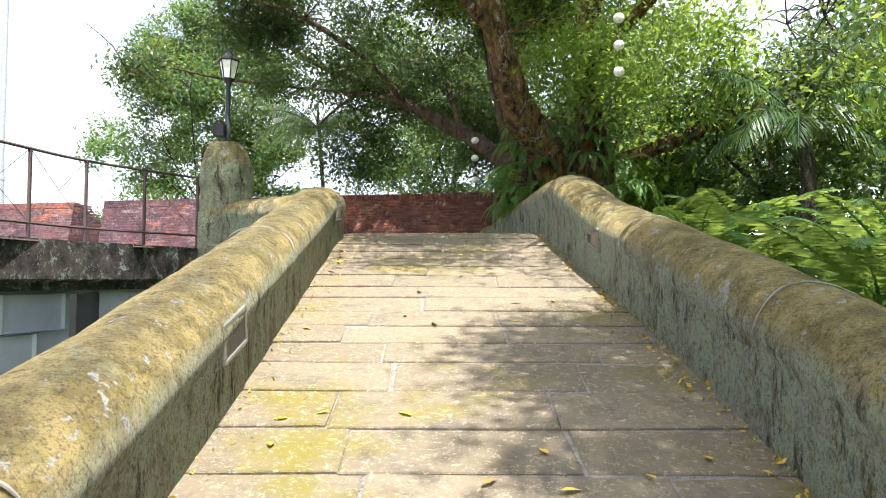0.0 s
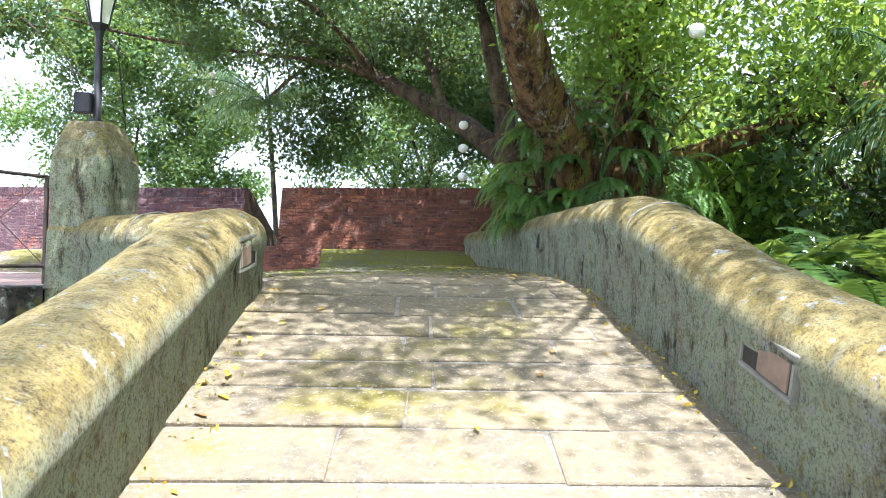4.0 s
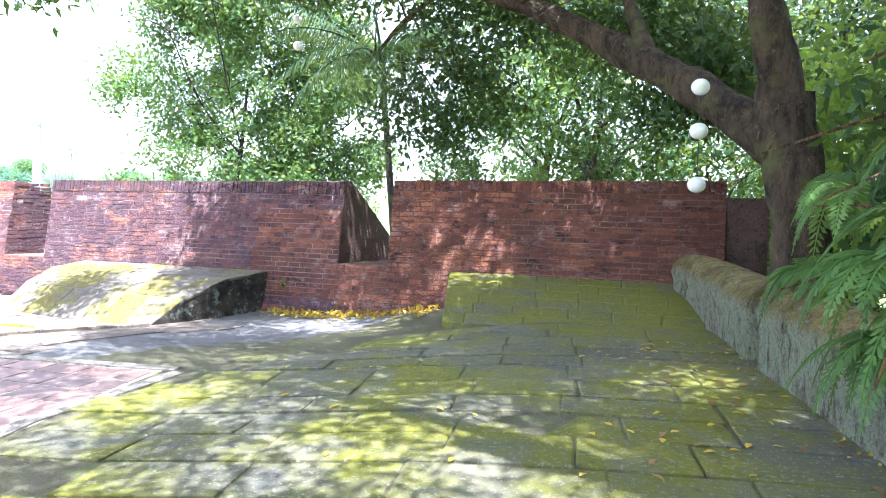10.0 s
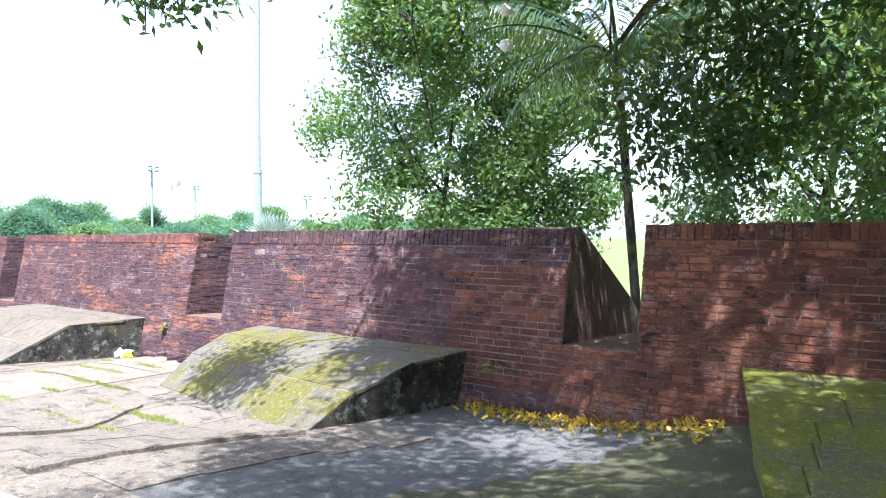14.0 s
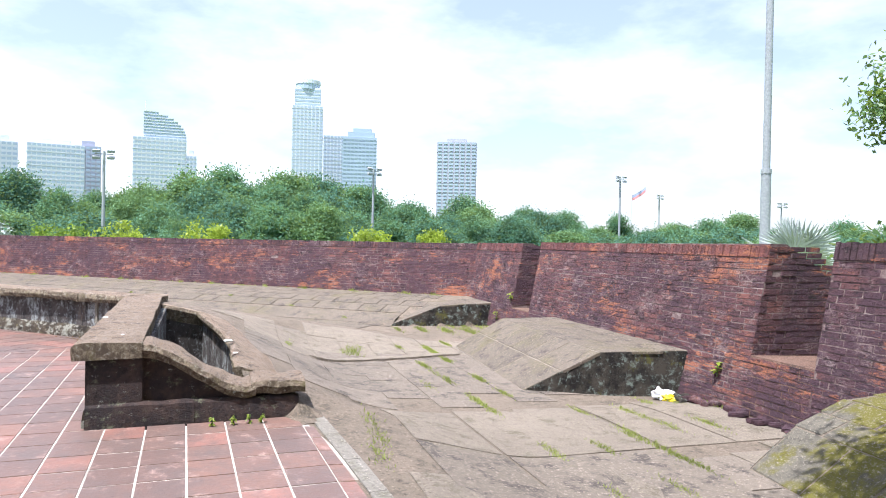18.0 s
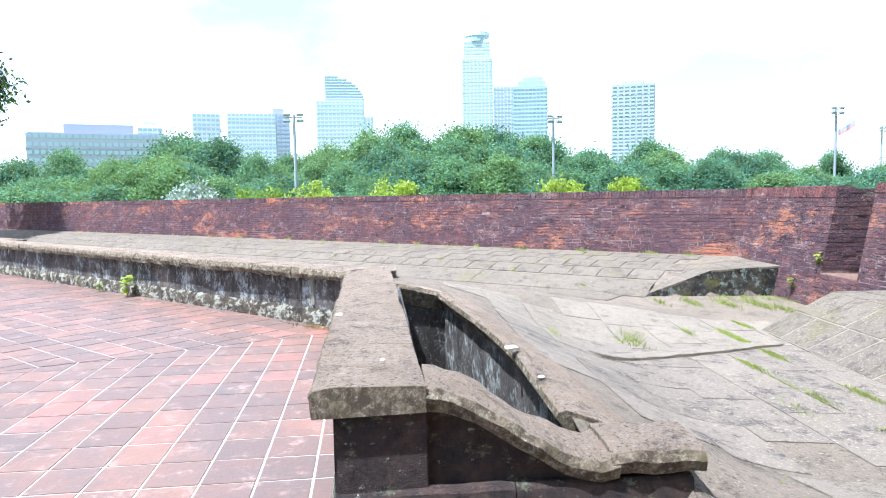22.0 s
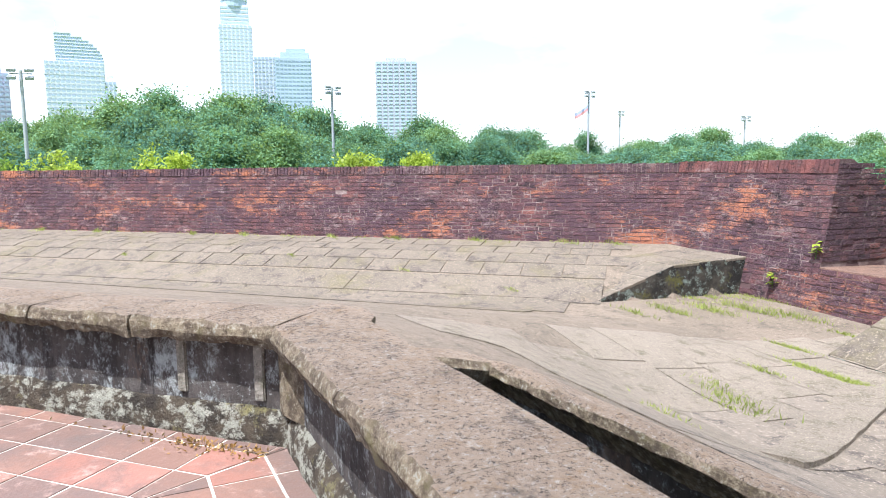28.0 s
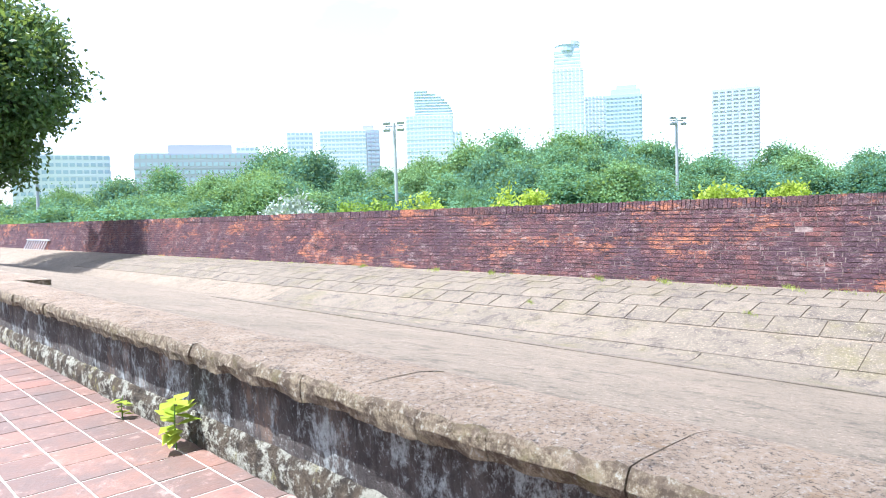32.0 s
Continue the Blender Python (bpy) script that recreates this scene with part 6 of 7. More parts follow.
niche(1.094, 9.71, 0.53, 1, 0.16, 0.15, 0.0, "small square lighting niche, its shaded hollow a black panel")

# ---- pale joints across the rounded parapets ----
for name, (x, y, t, w) in (("parapet_left", (-1.16, 1.55, ramp_top(1.55, 0.60), 0.24)), ("parapet_left", (-1.25, 4.7, ramp_top(4.7, 0.60), 0.24)), ("parapet_left", (-2.12, 8.70, 0.645, 0.24)), ("parapet_right", (1.50, 4.9, ramp_top(4.9, 0.66), 0.24)), ("parapet_right", (1.40, 7.2, 0.69, 0.24)), ("parapet_right", (1.54, 2.9, ramp_top(2.9, 0.66), 0.24))):
    slope = 0.23 if y < 7.0 else (0.16 if y < 7.5 else 0.0)
    turn = radians(38) if x < -2 else 0.0
    pts = []
    for k in range(15):
        a = math.pi * (1.04 - 1.08 * k / 14)
        q = Vector((math.cos(a) * w * 1.06, 0.03 * math.sin(3 * a + y), -0.20 + math.sin(a) * 0.205))
        q = Matrix.Rotation(turn, 3, "Z") @ q
        pts.append(Vector((x + q.x, y + q.y, t + q.z)))
    put("joint", bm_mesh("joint", tube(pts, [0.004 + 0.002 * math.sin(i * 1.9) for i in range(15)], 6)), M_NICHE, bpy.data.objects[name], "pale cement joint")

# ---- distance: trees, lamp masts, towers ----
def clump_mesh(name, seed, r, h, n, per, leaf):
    """A broad crown of rounded lumps, each a shell of leaves."""
    rng_c = random.Random(seed)
    boxes = []
    for _ in range(24):
        a, u = rng_c.uniform(0, 6.3), rng_c.uniform(0, 1) ** 0.6
        lump = r * rng_c.uniform(0.22, 0.38)
        z = h * (0.34 + 0.56 * (1 - u * u) * rng_c.uniform(0.45, 1.0))
        boxes.append((math.cos(a) * r * 0.8 * u, math.sin(a) * r * 0.8 * u, z, lump, lump, lump * 0.75, n // 9))
    boxes.append((0, 0, h * 0.42, r * 0.75, r * 0.75, h * 0.22, n // 2))
    return leaf_cloud(name, crown_centres(rng_c, boxes), per, 0.72, leaf, leaf * 0.6, seed, 0.1, 0.7)


FAR_CROWNS = []
for k in range(8):
    me = clump_mesh("crown", 300 + k, (5.6, 4.6, 6.2, 5.0)[k % 4], (13.0, 13.8, 12.4, 13.2)[k % 4], 150, 110, 0.34)
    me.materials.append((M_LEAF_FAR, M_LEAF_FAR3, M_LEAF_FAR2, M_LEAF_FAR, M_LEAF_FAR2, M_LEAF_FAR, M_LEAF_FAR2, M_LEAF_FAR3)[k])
    FAR_CROWNS.append(me)
far_trunk = bm_mesh("trunk", limb_bm([([(0, 0, -0.3), (0.2, 0, 3), (0, 0.1, 8)], 0.42, 0.2)], 8), True)
far_trunk.materials.append(M_BARK_DARK)
far = random.Random(9)
# height of the canopy over the eye, in degrees, by bearing
CANOPY = [(22, 1.5), (32, 2.4), (41, 2.6), (45, 2.3), (51, 2.8), (56, 3.5), (62, 3.2), (66.5, 4.3), (70.5, 5.1), (76.5, 5.9), (82, 5.0), (88.5, 3.7), (93, 3.9), (96.7, 5.4), (101.6, 3.7), (106, 3.0), (112, 2.4), (128, 2.2)]
yaw = 22.0
while yaw < 128:
    for row, (dist, share) in enumerate(((88, 0.62), (104, 0.82), (126, 1.0))):
        d = dist * far.uniform(0.94, 1.06)
        bearing = yaw + far.uniform(-1.2, 1.2) + row * 0.7
        a = radians(bearing)
        el = np.interp(bearing, [c[0] for c in CANOPY], [c[1] for c in CANOPY])
        hs = (6.4 + d * math.tan(radians(el)) * share) / 13.0 * far.uniform(0.86, 1.12)
        wide = max(0.95, hs) * far.uniform(0.85, 1.15)
        x, y = -8 - math.sin(a) * d, 11 + math.cos(a) * d
        t = empty("tree", (x, y, -5.0), "broad green tree of the park belt", "tree", "park tree belt", far.uniform(0, 360))
        t.scale = (wide, wide, hs)
        put("trunk", far_trunk, None, t)
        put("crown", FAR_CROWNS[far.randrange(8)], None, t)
    yaw += 2.2
# low bright bushes just below the parapet's top
for k, (yw, d, s, mat) in enumerate([(80.5, 46, 1.0, M_LEAF_LIME), (66.0, 47, 0.7, M_LEAF_LIME), (91.5, 52, 1.1, M_LEAF), (87.5, 55, 0.9, M_LEAF_LIME), (97, 50, 0.9, M_SILVER), (61, 58, 0.7, M_LEAF_LIME)]):
    a = radians(yw)
    x, y = -10 - math.sin(a) * d, 11 + math.cos(a) * d
    t = empty("bush", (x, y, -5.0), "round bright bush showing over the parapet", "bush")
    put("stem", far_trunk, None, t).scale = (0.3, 0.3, 0.45)
    me = leaf_cloud("crown", crown_centres(random.Random(500 + k), [(0, 0, 5.0, 2.3 * s, 2.3 * s, 2.6, 110)]), 36, 0.3, 0.34, 0.17, 520 + k)
    put("crown", me, mat, t)


def light_mast(x, y, top, label, arms=2):
    t = empty("light_mast", (x, y, -5.0), label, "light mast", "park light masts", far.uniform(-15, 15))
    h = top + 5.0
    part("mast", tube([(0, 0, 0), (0, 0, h)], [0.24, 0.14], 10), M_MAST, t, smooth=True)
    part("crossbar", box_bm((0.10, 1.9, 0.10), (0, 0, h - 0.3), 0.01), M_MAST, t)
    for s in (-0.75, 0.75):
        for dz in (0.1, -0.62)[:arms]:
            part("floodlight", box_bm((0.4, 0.75, 0.30), (0.25, s, h + dz - 0.1), 0.03, turn=Matrix.Rotation(0.4, 4, "Y")), M_MAST, t)
    return t


def mast_at(yw, d, top, label, **kw):
    a = radians(yw)
    light_mast(-10 - math.sin(a) * d, 11 + math.cos(a) * d, top, label, **kw)


light_mast(-90.0, 12.8, 10.9, "tall galvanised floodlight mast in the park")
light_mast(-95.7, 46.8, 11.6, "tall galvanised floodlight mast in the park")
tall = empty("tall_pole", (-20.2, 31.5, -5.0), "tall white tapered pole with a grey base section", "pole")
part("base_section", tube([(0, 0, 0), (0, 0, 9.1)], [0.19, 0.16], 14), M_MAST, tall, smooth=True)
part("collar", tube([(0, 0, 9.05), (0, 0, 9.2)], [0.175, 0.175], 14), M_MAST, tall)
part("upper_section", tube([(0, 0, 9.15), (0, 0, 24)], [0.125, 0.10], 14), M_MAST, tall, smooth=True)
fan_palm = empty("fan_palm", (-17.0, 28.4, -5.0), "silvery fan palm rising over the parapet", "palm")
part("trunk", tube([(0, 0, 0), (0.1, 0, 6.0)], [0.22, 0.16], 10), M_BARK_DARK, fan_palm, smooth=True)
frng = random.Random(31)
for k in range(20):
    yawk, liftk = frng.uniform(0, 6.28), frng.uniform(-0.1, 1.35)
    d = Vector((math.cos(yawk) * math.cos(liftk), math.sin(yawk) * math.cos(liftk), math.sin(liftk)))
    c = Vector((0.1, 0, 5.9)) + d * 0.75
    bm = tube([Vector((0.1, 0, 5.8)), c], [0.02, 0.012], 5)
    side = d.cross(Vector((0.3, 0.2, 1))).normalized()
    for j in range(17):
        a = (j - 8) / 8 * 1.35
        w = (d * math.cos(a) + side * math.sin(a)).normalized()
        o = w.cross(d.cross(side)).normalized() * 0.035
        bm.faces.new([bm.verts.new(q) for q in (c, c + w * 0.5 + o, c + w * 0.95 - Vector((0, 0, 0.08)), c + w * 0.5 - o)])
    part("frond", bm, M_SILVER, fan_palm)


def tower(name, yw0, yw1, el, dist, mat, label, floors, bays, crown=None, setback=None):
    """A far building seen between two bearings, as high as its elevation says."""
    a = radians((yw0 + yw1) / 2)
    x, y = -8 - math.sin(a) * dist, 11 + math.cos(a) * dist
    w = 2 * dist * math.tan(radians(abs(yw0 - yw1) / 2))
    h = dist * math.tan(radians(el)) + 6.5
    dpt = min(w * 0.8, 34)
    t = empty(name, (x, y, -5.0), label, "tower block", "", math.degrees(a))
    part("wall", box_bm((w, dpt, h), (0, 0, h / 2), w * 0.01), mat, t)
    v, f = [], []
    fh, bw = h / floors, w / bays
    for side in (0, 1):
        for i in range(1, floors):
            for j in range(bays if side == 0 else max(2, bays // 2)):
                n = len(v)
                if side == 0:
                    x0, x1 = -w / 2 + bw * (j + 0.14), -w / 2 + bw * (j + 0.86)
                    y0 = -dpt / 2
                    face = [(x0, y0 - 0.35), (x1, y0 - 0.35)]
                else:
                    bw2 = dpt / max(2, bays // 2)
                    y0, y1 = -dpt / 2 + bw2 * (j + 0.14), -dpt / 2 + bw2 * (j + 0.86)
                    face = [(w / 2 + 0.35, y0), (w / 2 + 0.35, y1)]
                z0, z1 = fh * (i + 0.30), fh * (i + 0.80)
                v += [(*face[0], z0), (*face[1], z0), (*face[1], z1), (*face[0], z1)]
                f.append((n, n + 1, n + 2, n + 3))
    me = raw_mesh("glazing", v, f)
    put("glazing", me, M_TOWER_GLASS, t, kind="stuff")
    for i in range(2, floors, 3):
        part("floor_band", box_bm((w * 1.012, dpt * 1.012, fh * 0.16), (0, 0, fh * (i + 0.05))), mat, t)
    if crown:
        crown(t, w, dpt, h, mat)
    else:
        part("roof_house", box_bm((w * 0.5, dpt * 0.5, fh * 1.3), (0, 0, h + fh * 0.6), 0.3), mat, t)
    return t


def crown_steps(t, w, d, h, mat):
    part("upper_storey", box_bm((w * 0.84, d * 0.84, h * 0.13), (0, 0, h * 1.065), 0.3), mat, t)
    for i in range(5):
        part("glass_band", box_bm((w * 0.855, d * 0.855, h * 0.013), (0, 0, h * (1.012 + 0.024 * i))), M_TOWER_GLASS, t)
    part("crown_glass", tube([(0, 0, h * 1.12), (0, 0, h * 1.165)], [w * 0.40, w * 0.40], 20), M_TOWER_GLASS, t)
    part("crown_ring", tube([(0, 0, h * 1.16), (0, 0, h * 1.185)], [w * 0.42, w * 0.42], 20), mat, t)


def crown_sail(t, w, d, h, mat):
    """A roof of glazed storeys that step back along a curve, with a spire at its high end."""
    rise, n = h * 0.24, 9
    for k in range(n):
        z0, z1 = h + rise * k / n, h + rise * (k + 1) / n
        right = w * (-0.30 + 0.80 * math.sqrt(max(0.02, 1 - ((k + 0.5) / n) ** 2)))
        left = -w * 0.30
        part("glazed_storey", box_bm((right - left, d * 0.84, (z1 - z0) * 0.72), ((left + right) / 2, 0, z0 + (z1 - z0) * 0.36)), M_TOWER_GLASS, t)
        part("floor_band", box_bm((right - left + 0.8, d * 0.86, (z1 - z0) * 0.28), ((left + right) / 2, 0, z1 - (z1 - z0) * 0.14)), mat, t)
    part("spire", tube([(-w * 0.28, 0, h * 1.2), (-w * 0.28, 0, h * 1.36)], [0.6, 0.15], 6), mat, t)


def crown_dome(t, w, d, h, mat):
    part("stepped_roof", box_bm((w * 0.8, d * 0.8, h * 0.05), (w * 0.05, 0, h * 1.025), 0.3), M_TOWER_GLASS, t)
    part("stepped_roof", box_bm((w * 0.55, d * 0.6, h * 0.04), (w * 0.08, 0, h * 1.065), 0.3), M_TOWER_GLASS, t)


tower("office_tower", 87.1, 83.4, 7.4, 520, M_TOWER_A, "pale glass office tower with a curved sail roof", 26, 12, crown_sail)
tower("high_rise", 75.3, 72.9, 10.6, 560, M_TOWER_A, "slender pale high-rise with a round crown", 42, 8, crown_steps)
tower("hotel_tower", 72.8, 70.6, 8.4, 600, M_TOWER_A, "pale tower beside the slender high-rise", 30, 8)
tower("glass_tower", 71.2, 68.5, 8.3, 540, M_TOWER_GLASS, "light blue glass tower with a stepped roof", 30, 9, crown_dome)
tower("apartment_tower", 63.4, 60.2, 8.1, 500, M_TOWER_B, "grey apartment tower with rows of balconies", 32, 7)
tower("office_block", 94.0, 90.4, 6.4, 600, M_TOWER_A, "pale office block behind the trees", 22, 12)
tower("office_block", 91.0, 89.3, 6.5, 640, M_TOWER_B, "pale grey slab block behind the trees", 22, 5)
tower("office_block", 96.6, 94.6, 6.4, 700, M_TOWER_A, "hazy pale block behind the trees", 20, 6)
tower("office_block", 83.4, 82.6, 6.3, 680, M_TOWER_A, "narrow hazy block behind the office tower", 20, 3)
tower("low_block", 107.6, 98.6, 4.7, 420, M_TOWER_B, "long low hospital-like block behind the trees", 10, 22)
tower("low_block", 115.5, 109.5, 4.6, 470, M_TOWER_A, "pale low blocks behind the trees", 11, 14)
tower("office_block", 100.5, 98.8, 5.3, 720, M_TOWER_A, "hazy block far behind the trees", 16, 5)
for yw, dd, topz in ((46.9, 120, 13.4), (44.3, 160, 13.0), (35.3, 150, 10.5), (113.6, 95, 10.4)):
    mast_at(yw, dd, topz, "tall galvanised floodlight mast in the park")
flagpole = empty("flagpole", (-362.5, 334.7, -5.0), "very tall far flagpole with a large hanging flag", "flagpole", "", 47.6)
part("pole", tube([(0, 0, 0), (0, 0, 41.5)], [0.45, 0.2], 10), M_POLE, flagpole, smooth=True)
for name, mat, v0, v1 in (("blue_half", M_BLUE, 0.0, 0.5), ("red_half", M_RED, 0.5, 1.0)):
    bm = bmesh.new()
    grid = [[bm.verts.new((0.5 + 8.5 * u / 12, 0.9 * math.sin(u * 0.9), 40.5 - 3.6 * v + 5.5 * (u / 12) ** 1.3)) for v in (v0, v1)] for u in range(13)]
    for a, b in zip(grid, grid[1:]):
        bm.faces.new((a[0], b[0], b[1], a[1]))
    part(name, bm, mat, flagpole, "faded cloth half of the flag")

# shade tree at the west end, its crown over the slope
base = floor_z(-42.0, -4.4)
tree("shade_tree", (-42.0, -4.4, base), [
    ([(-42.0, -4.4, base - 0.2), (-42.0, -4.4, 2.0), (-41.9, -4.2, 3.8)], 0.30, 0.22),
    ([(-41.9, -4.2, 3.2), (-41.2, -3.2, 4.6), (-40.2, -1.8, 5.8)], 0.15, 0.05),
    ([(-41.9, -4.2, 3.4), (-42.6, -3.4, 5.0), (-42.4, -2.4, 7.0)], 0.14, 0.05),
    ([(-42.0, -4.3, 3.4), (-42.4, -5.6, 5.0), (-42.8, -6.6, 6.4)], 0.14, 0.05),
], [(-40.7, -2.3, 6.3, 2.3, 2.3, 2.4, 200), (-41.6, -3.0, 8.2, 2.2, 2.2, 1.5, 110), (-42.4, -5.0, 6.0, 2.8, 2.8, 2.4, 120), (-41.6, -3.6, 3.8, 1.6, 1.6, 1.2, 60)], 70, 0.30, (0.24, 0.12), M_BARK_DARK, M_LEAF_DARK, "dark leafy shade tree at the end of the slope", 91)

# aluminium ladder lying against the far wall
ladder = empty("ladder", (-50.0, -5.3, 0.30), "short white ladder lying along the foot of the far wall", "ladder")
ladder.matrix_basis = Matrix.Translation((-50.2, -6.05, 0.42)) @ Matrix.Rotation(math.atan2(-FAR_DIR.y, -FAR_DIR.x), 4, "Z") @ Matrix.Rotation(radians(62), 4, "X")
for yv in (-0.28, 0.28):
    part("stile", box_bm((3.4, 0.05, 0.08), (0, yv, 0), 0.008), M_STEEL, ladder)
for k in range(9):
    part("rung", tube([(-1.45 + 0.36 * k, -0.28, 0), (-1.45 + 0.36 * k, 0.28, 0)], [0.02, 0.02], 8), M_STEEL, ladder)

# ---- paving pieces ----
pave = random.Random(3)
ramp_floor = bpy.data.objects["floor_ramp"]
platform_floor = bpy.data.objects["floor_platform"]


def paver(x0, x1, y0, y1, zf, mat, parent, proud=0.006):
    """A slab whose lower edge stands a little proud of the course in front of it."""
    j = [pave.uniform(-0.014, 0.014) for _ in range(8)]
    x0, x1 = x0 + pave.uniform(0.002, 0.007), x1 - 0.003
    y0, y1 = y0 + 0.006, y1 - 0.006
    c = [(x0 + j[0], y0 + j[1], proud), (x1 + j[2], y0 + j[3], proud), (x1 + j[4], y1 + j[5], 0), (x0 + j[6], y1 + j[7], 0)]
    place_slab("slab", [Vector((x, y, zf(x, y) + up)) for x, y, up in c], mat, parent, rng=pave, thick=0.045, gap=0.003, lift=pave.uniform(0.0, 0.010))


y = -1.0
while y < 8.3:
    d = pave.uniform(0.32, 0.42)
    x = -1.16 - pave.uniform(0, 0.3)
    while x < 1.34:
        l = pave.uniform(0.75, 1.25)
        a, b = max(x, -1.16), min(x + l, 1.36)
        if b - a > 0.12:
            paver(a, b, y, y + d, lambda px, py: ramp_z(py), M_RAMP, ramp_floor)
        x += l
    y += d
while y < 14.4:
    d = pave.uniform(0.33, 0.44)
    x = 1.12
    while x > -3.5:
        l = pave.uniform(0.55, 0.95)
        a, b = x - l, x
        ok = (b - a) > 0.15 and not tiled((a + b) / 2, y + d / 2) and inside(FLOOR, (a + b) / 2, y + d / 2) and ((a + b) / 2 > -2.15 - 0.62 * max(0.0, 14.4 - y))
        if ok and a > -3.62:
            paver(a, b, y, y + d, floor_z, M_RAMP if y < 9.6 + pave.uniform(-0.6, 0.8) else M_MOSS, platform_floor)
        x -= l
    y += d

# large worn slabs of the gun bays, west of the shade
bays = bpy.data.objects["floor_gun_bays"]
conc = bpy.data.objects["floor_concrete"]
laid = 0
for r in range(12):
    y_off = 0.30 + r * 0.52
    s = 6.0 - pave.uniform(0, 0.4)
    while s < 17.5:
        l = pave.uniform(0.75, 1.15)
        q = [WALL_0 + WALL_DIR * (s + u) - WALL_BACK * (y_off + w) for u, w in ((l, 0.52), (0, 0.52), (0, 0), (l, 0))]
        mid = sum(q, Vector((0, 0))) / 4
        s += l
        if not inside(FLOOR, mid.x, mid.y) or tiled(mid.x, mid.y) or in_trench(mid.x, mid.y) or mid.x > -5.4 + 0.3 * r:
            continue
        if behind_bench(mid.x, mid.y) and (mid.y < 13.45 or mid.x < -16.5):
            continue
        if -11.6 < mid.x < -8.95 and mid.y > 13.4:
            continue
        if any(tiled(p.x, p.y) for p in q) or (-11.9 < mid.x < -9.8 and mid.y < 13.75):
            continue
        laid += 1
        drape_slab("slab", q, floor_z, M_PALE if mid.x < -14.6 or (-11.2 < mid.x < -8.2 and pave.random() < 0.75) else M_SLAB, conc if behind_bench(mid.x, mid.y) else bays, pave)
# long pale slabs of the bay between two firing steps
for r in range(6):
    d0 = 0.22 + 0.80 * r + pave.uniform(-0.03, 0.03)
    for s0, s1 in ((10.52, 12.46 - 0.10 * r), (9.0, 10.50)):
        q = [WALL_0 + WALL_DIR * s - WALL_BACK * d for s, d in ((s1, d0 + 0.78), (s0, d0 + 0.78), (s0, d0), (s1, d0))]
        if s0 < 10 and r < 2:
            continue
        mid = sum(q, Vector((0, 0))) / 4
        if tiled(mid.x, mid.y) or any(tiled(p.x, p.y) for p in q) or not inside(FLOOR, mid.x, mid.y):
            continue
        drape_slab("slab", q, floor_z, M_PALE if s0 > 10 else M_SLAB, bays, pave, 0.007, 0.006)
# wide worn slabs between the long bench and the stone rows
for r in range(3):
    s = 0.9 + 0.4 * r
    while s < 15:
        l = pave.uniform(0.8, 1.5)
        q = []
        for u, w in ((l, 0.62), (0.0, 0.62), (0.0, 0.0), (l, 0.0)):
            p = FAR_0 + FAR_DIR * (s + u) - FAR_BACK * (2.02 + 0.64 * r + w)
            q.append(Vector((p.x, p.y, floor_z(p.x, p.y))))
        s += l
        mid = sum(q, Vector()) / 4
        if not all(behind_bench(p.x, p.y) and bench_gap(p.x, p.y) > 0.8 for p in q) or mid.x > -16.8:
            continue
        drape_slab("slab", q, floor_z, M_ROW, conc, pave, 0.0015, 0.004, edge=0.0, tilt=0.15)
# stone rows on the slope below the long wall
for r in range(4):
    for k in range(46):
        s0 = 0.6 + k * 0.62 + (0.3 if r % 2 else 0.0)
        q = []
        for u, w in ((0.60, 0.42), (0.0, 0.42), (0.0, 0.0), (0.60, 0.0)):
            p = FAR_0 + FAR_DIR * (s0 + u) - FAR_BACK * (0.22 + 0.44 * r + w)
            q.append(Vector((p.x, p.y, floor_z(p.x, p.y))))
        if q[0].x > -18.3:
            continue
        drape_slab("slab", q, floor_z, M_ROW, conc, pave, 0.0015, 0.005, edge=0.0, tilt=0.15)

# terracotta tiles: laid along the bench, then along the long bench
TW, TH = 0.355, 0.31
tile_bed = bpy.data.objects["floor_tile_bed"]
TILE_BINS = BrickBin()
MITRE = Vector((0.27, -0.96))
near_tiles = []


def trim_tile(c):
    """Cuts a tile's corner back to the edge of the tiled floor."""
    if c.x > -10.5 and c.y > 12.4:
        for (x0, y0), (x1, y1) in zip(TILE_EDGE[2:], TILE_EDGE[3:]):
            if x1 <= c.x <= x0:
                return Vector((c.x, min(c.y, y0 + (y1 - y0) * (c.x - x0) / (x1 - x0) - 0.012)))
    if c.x > -3.63 and c.y > 9.3:
        return Vector((-3.64, c.y))
    return c


def cut_mitre(q, along, second):
    """Cuts a tile back to the line where the two tile patterns meet."""
    out = []
    for c in q:
        d = c - BENCH_B
        side = d.x * -MITRE.y + d.y * MITRE.x
        if (side < 0) != second:
            slope = along.x * -MITRE.y + along.y * MITRE.x
            c = c - along * (side / slope)
            c = c + along * (0.006 if (slope < 0) == second else -0.006)
        out.append(c)
    return out


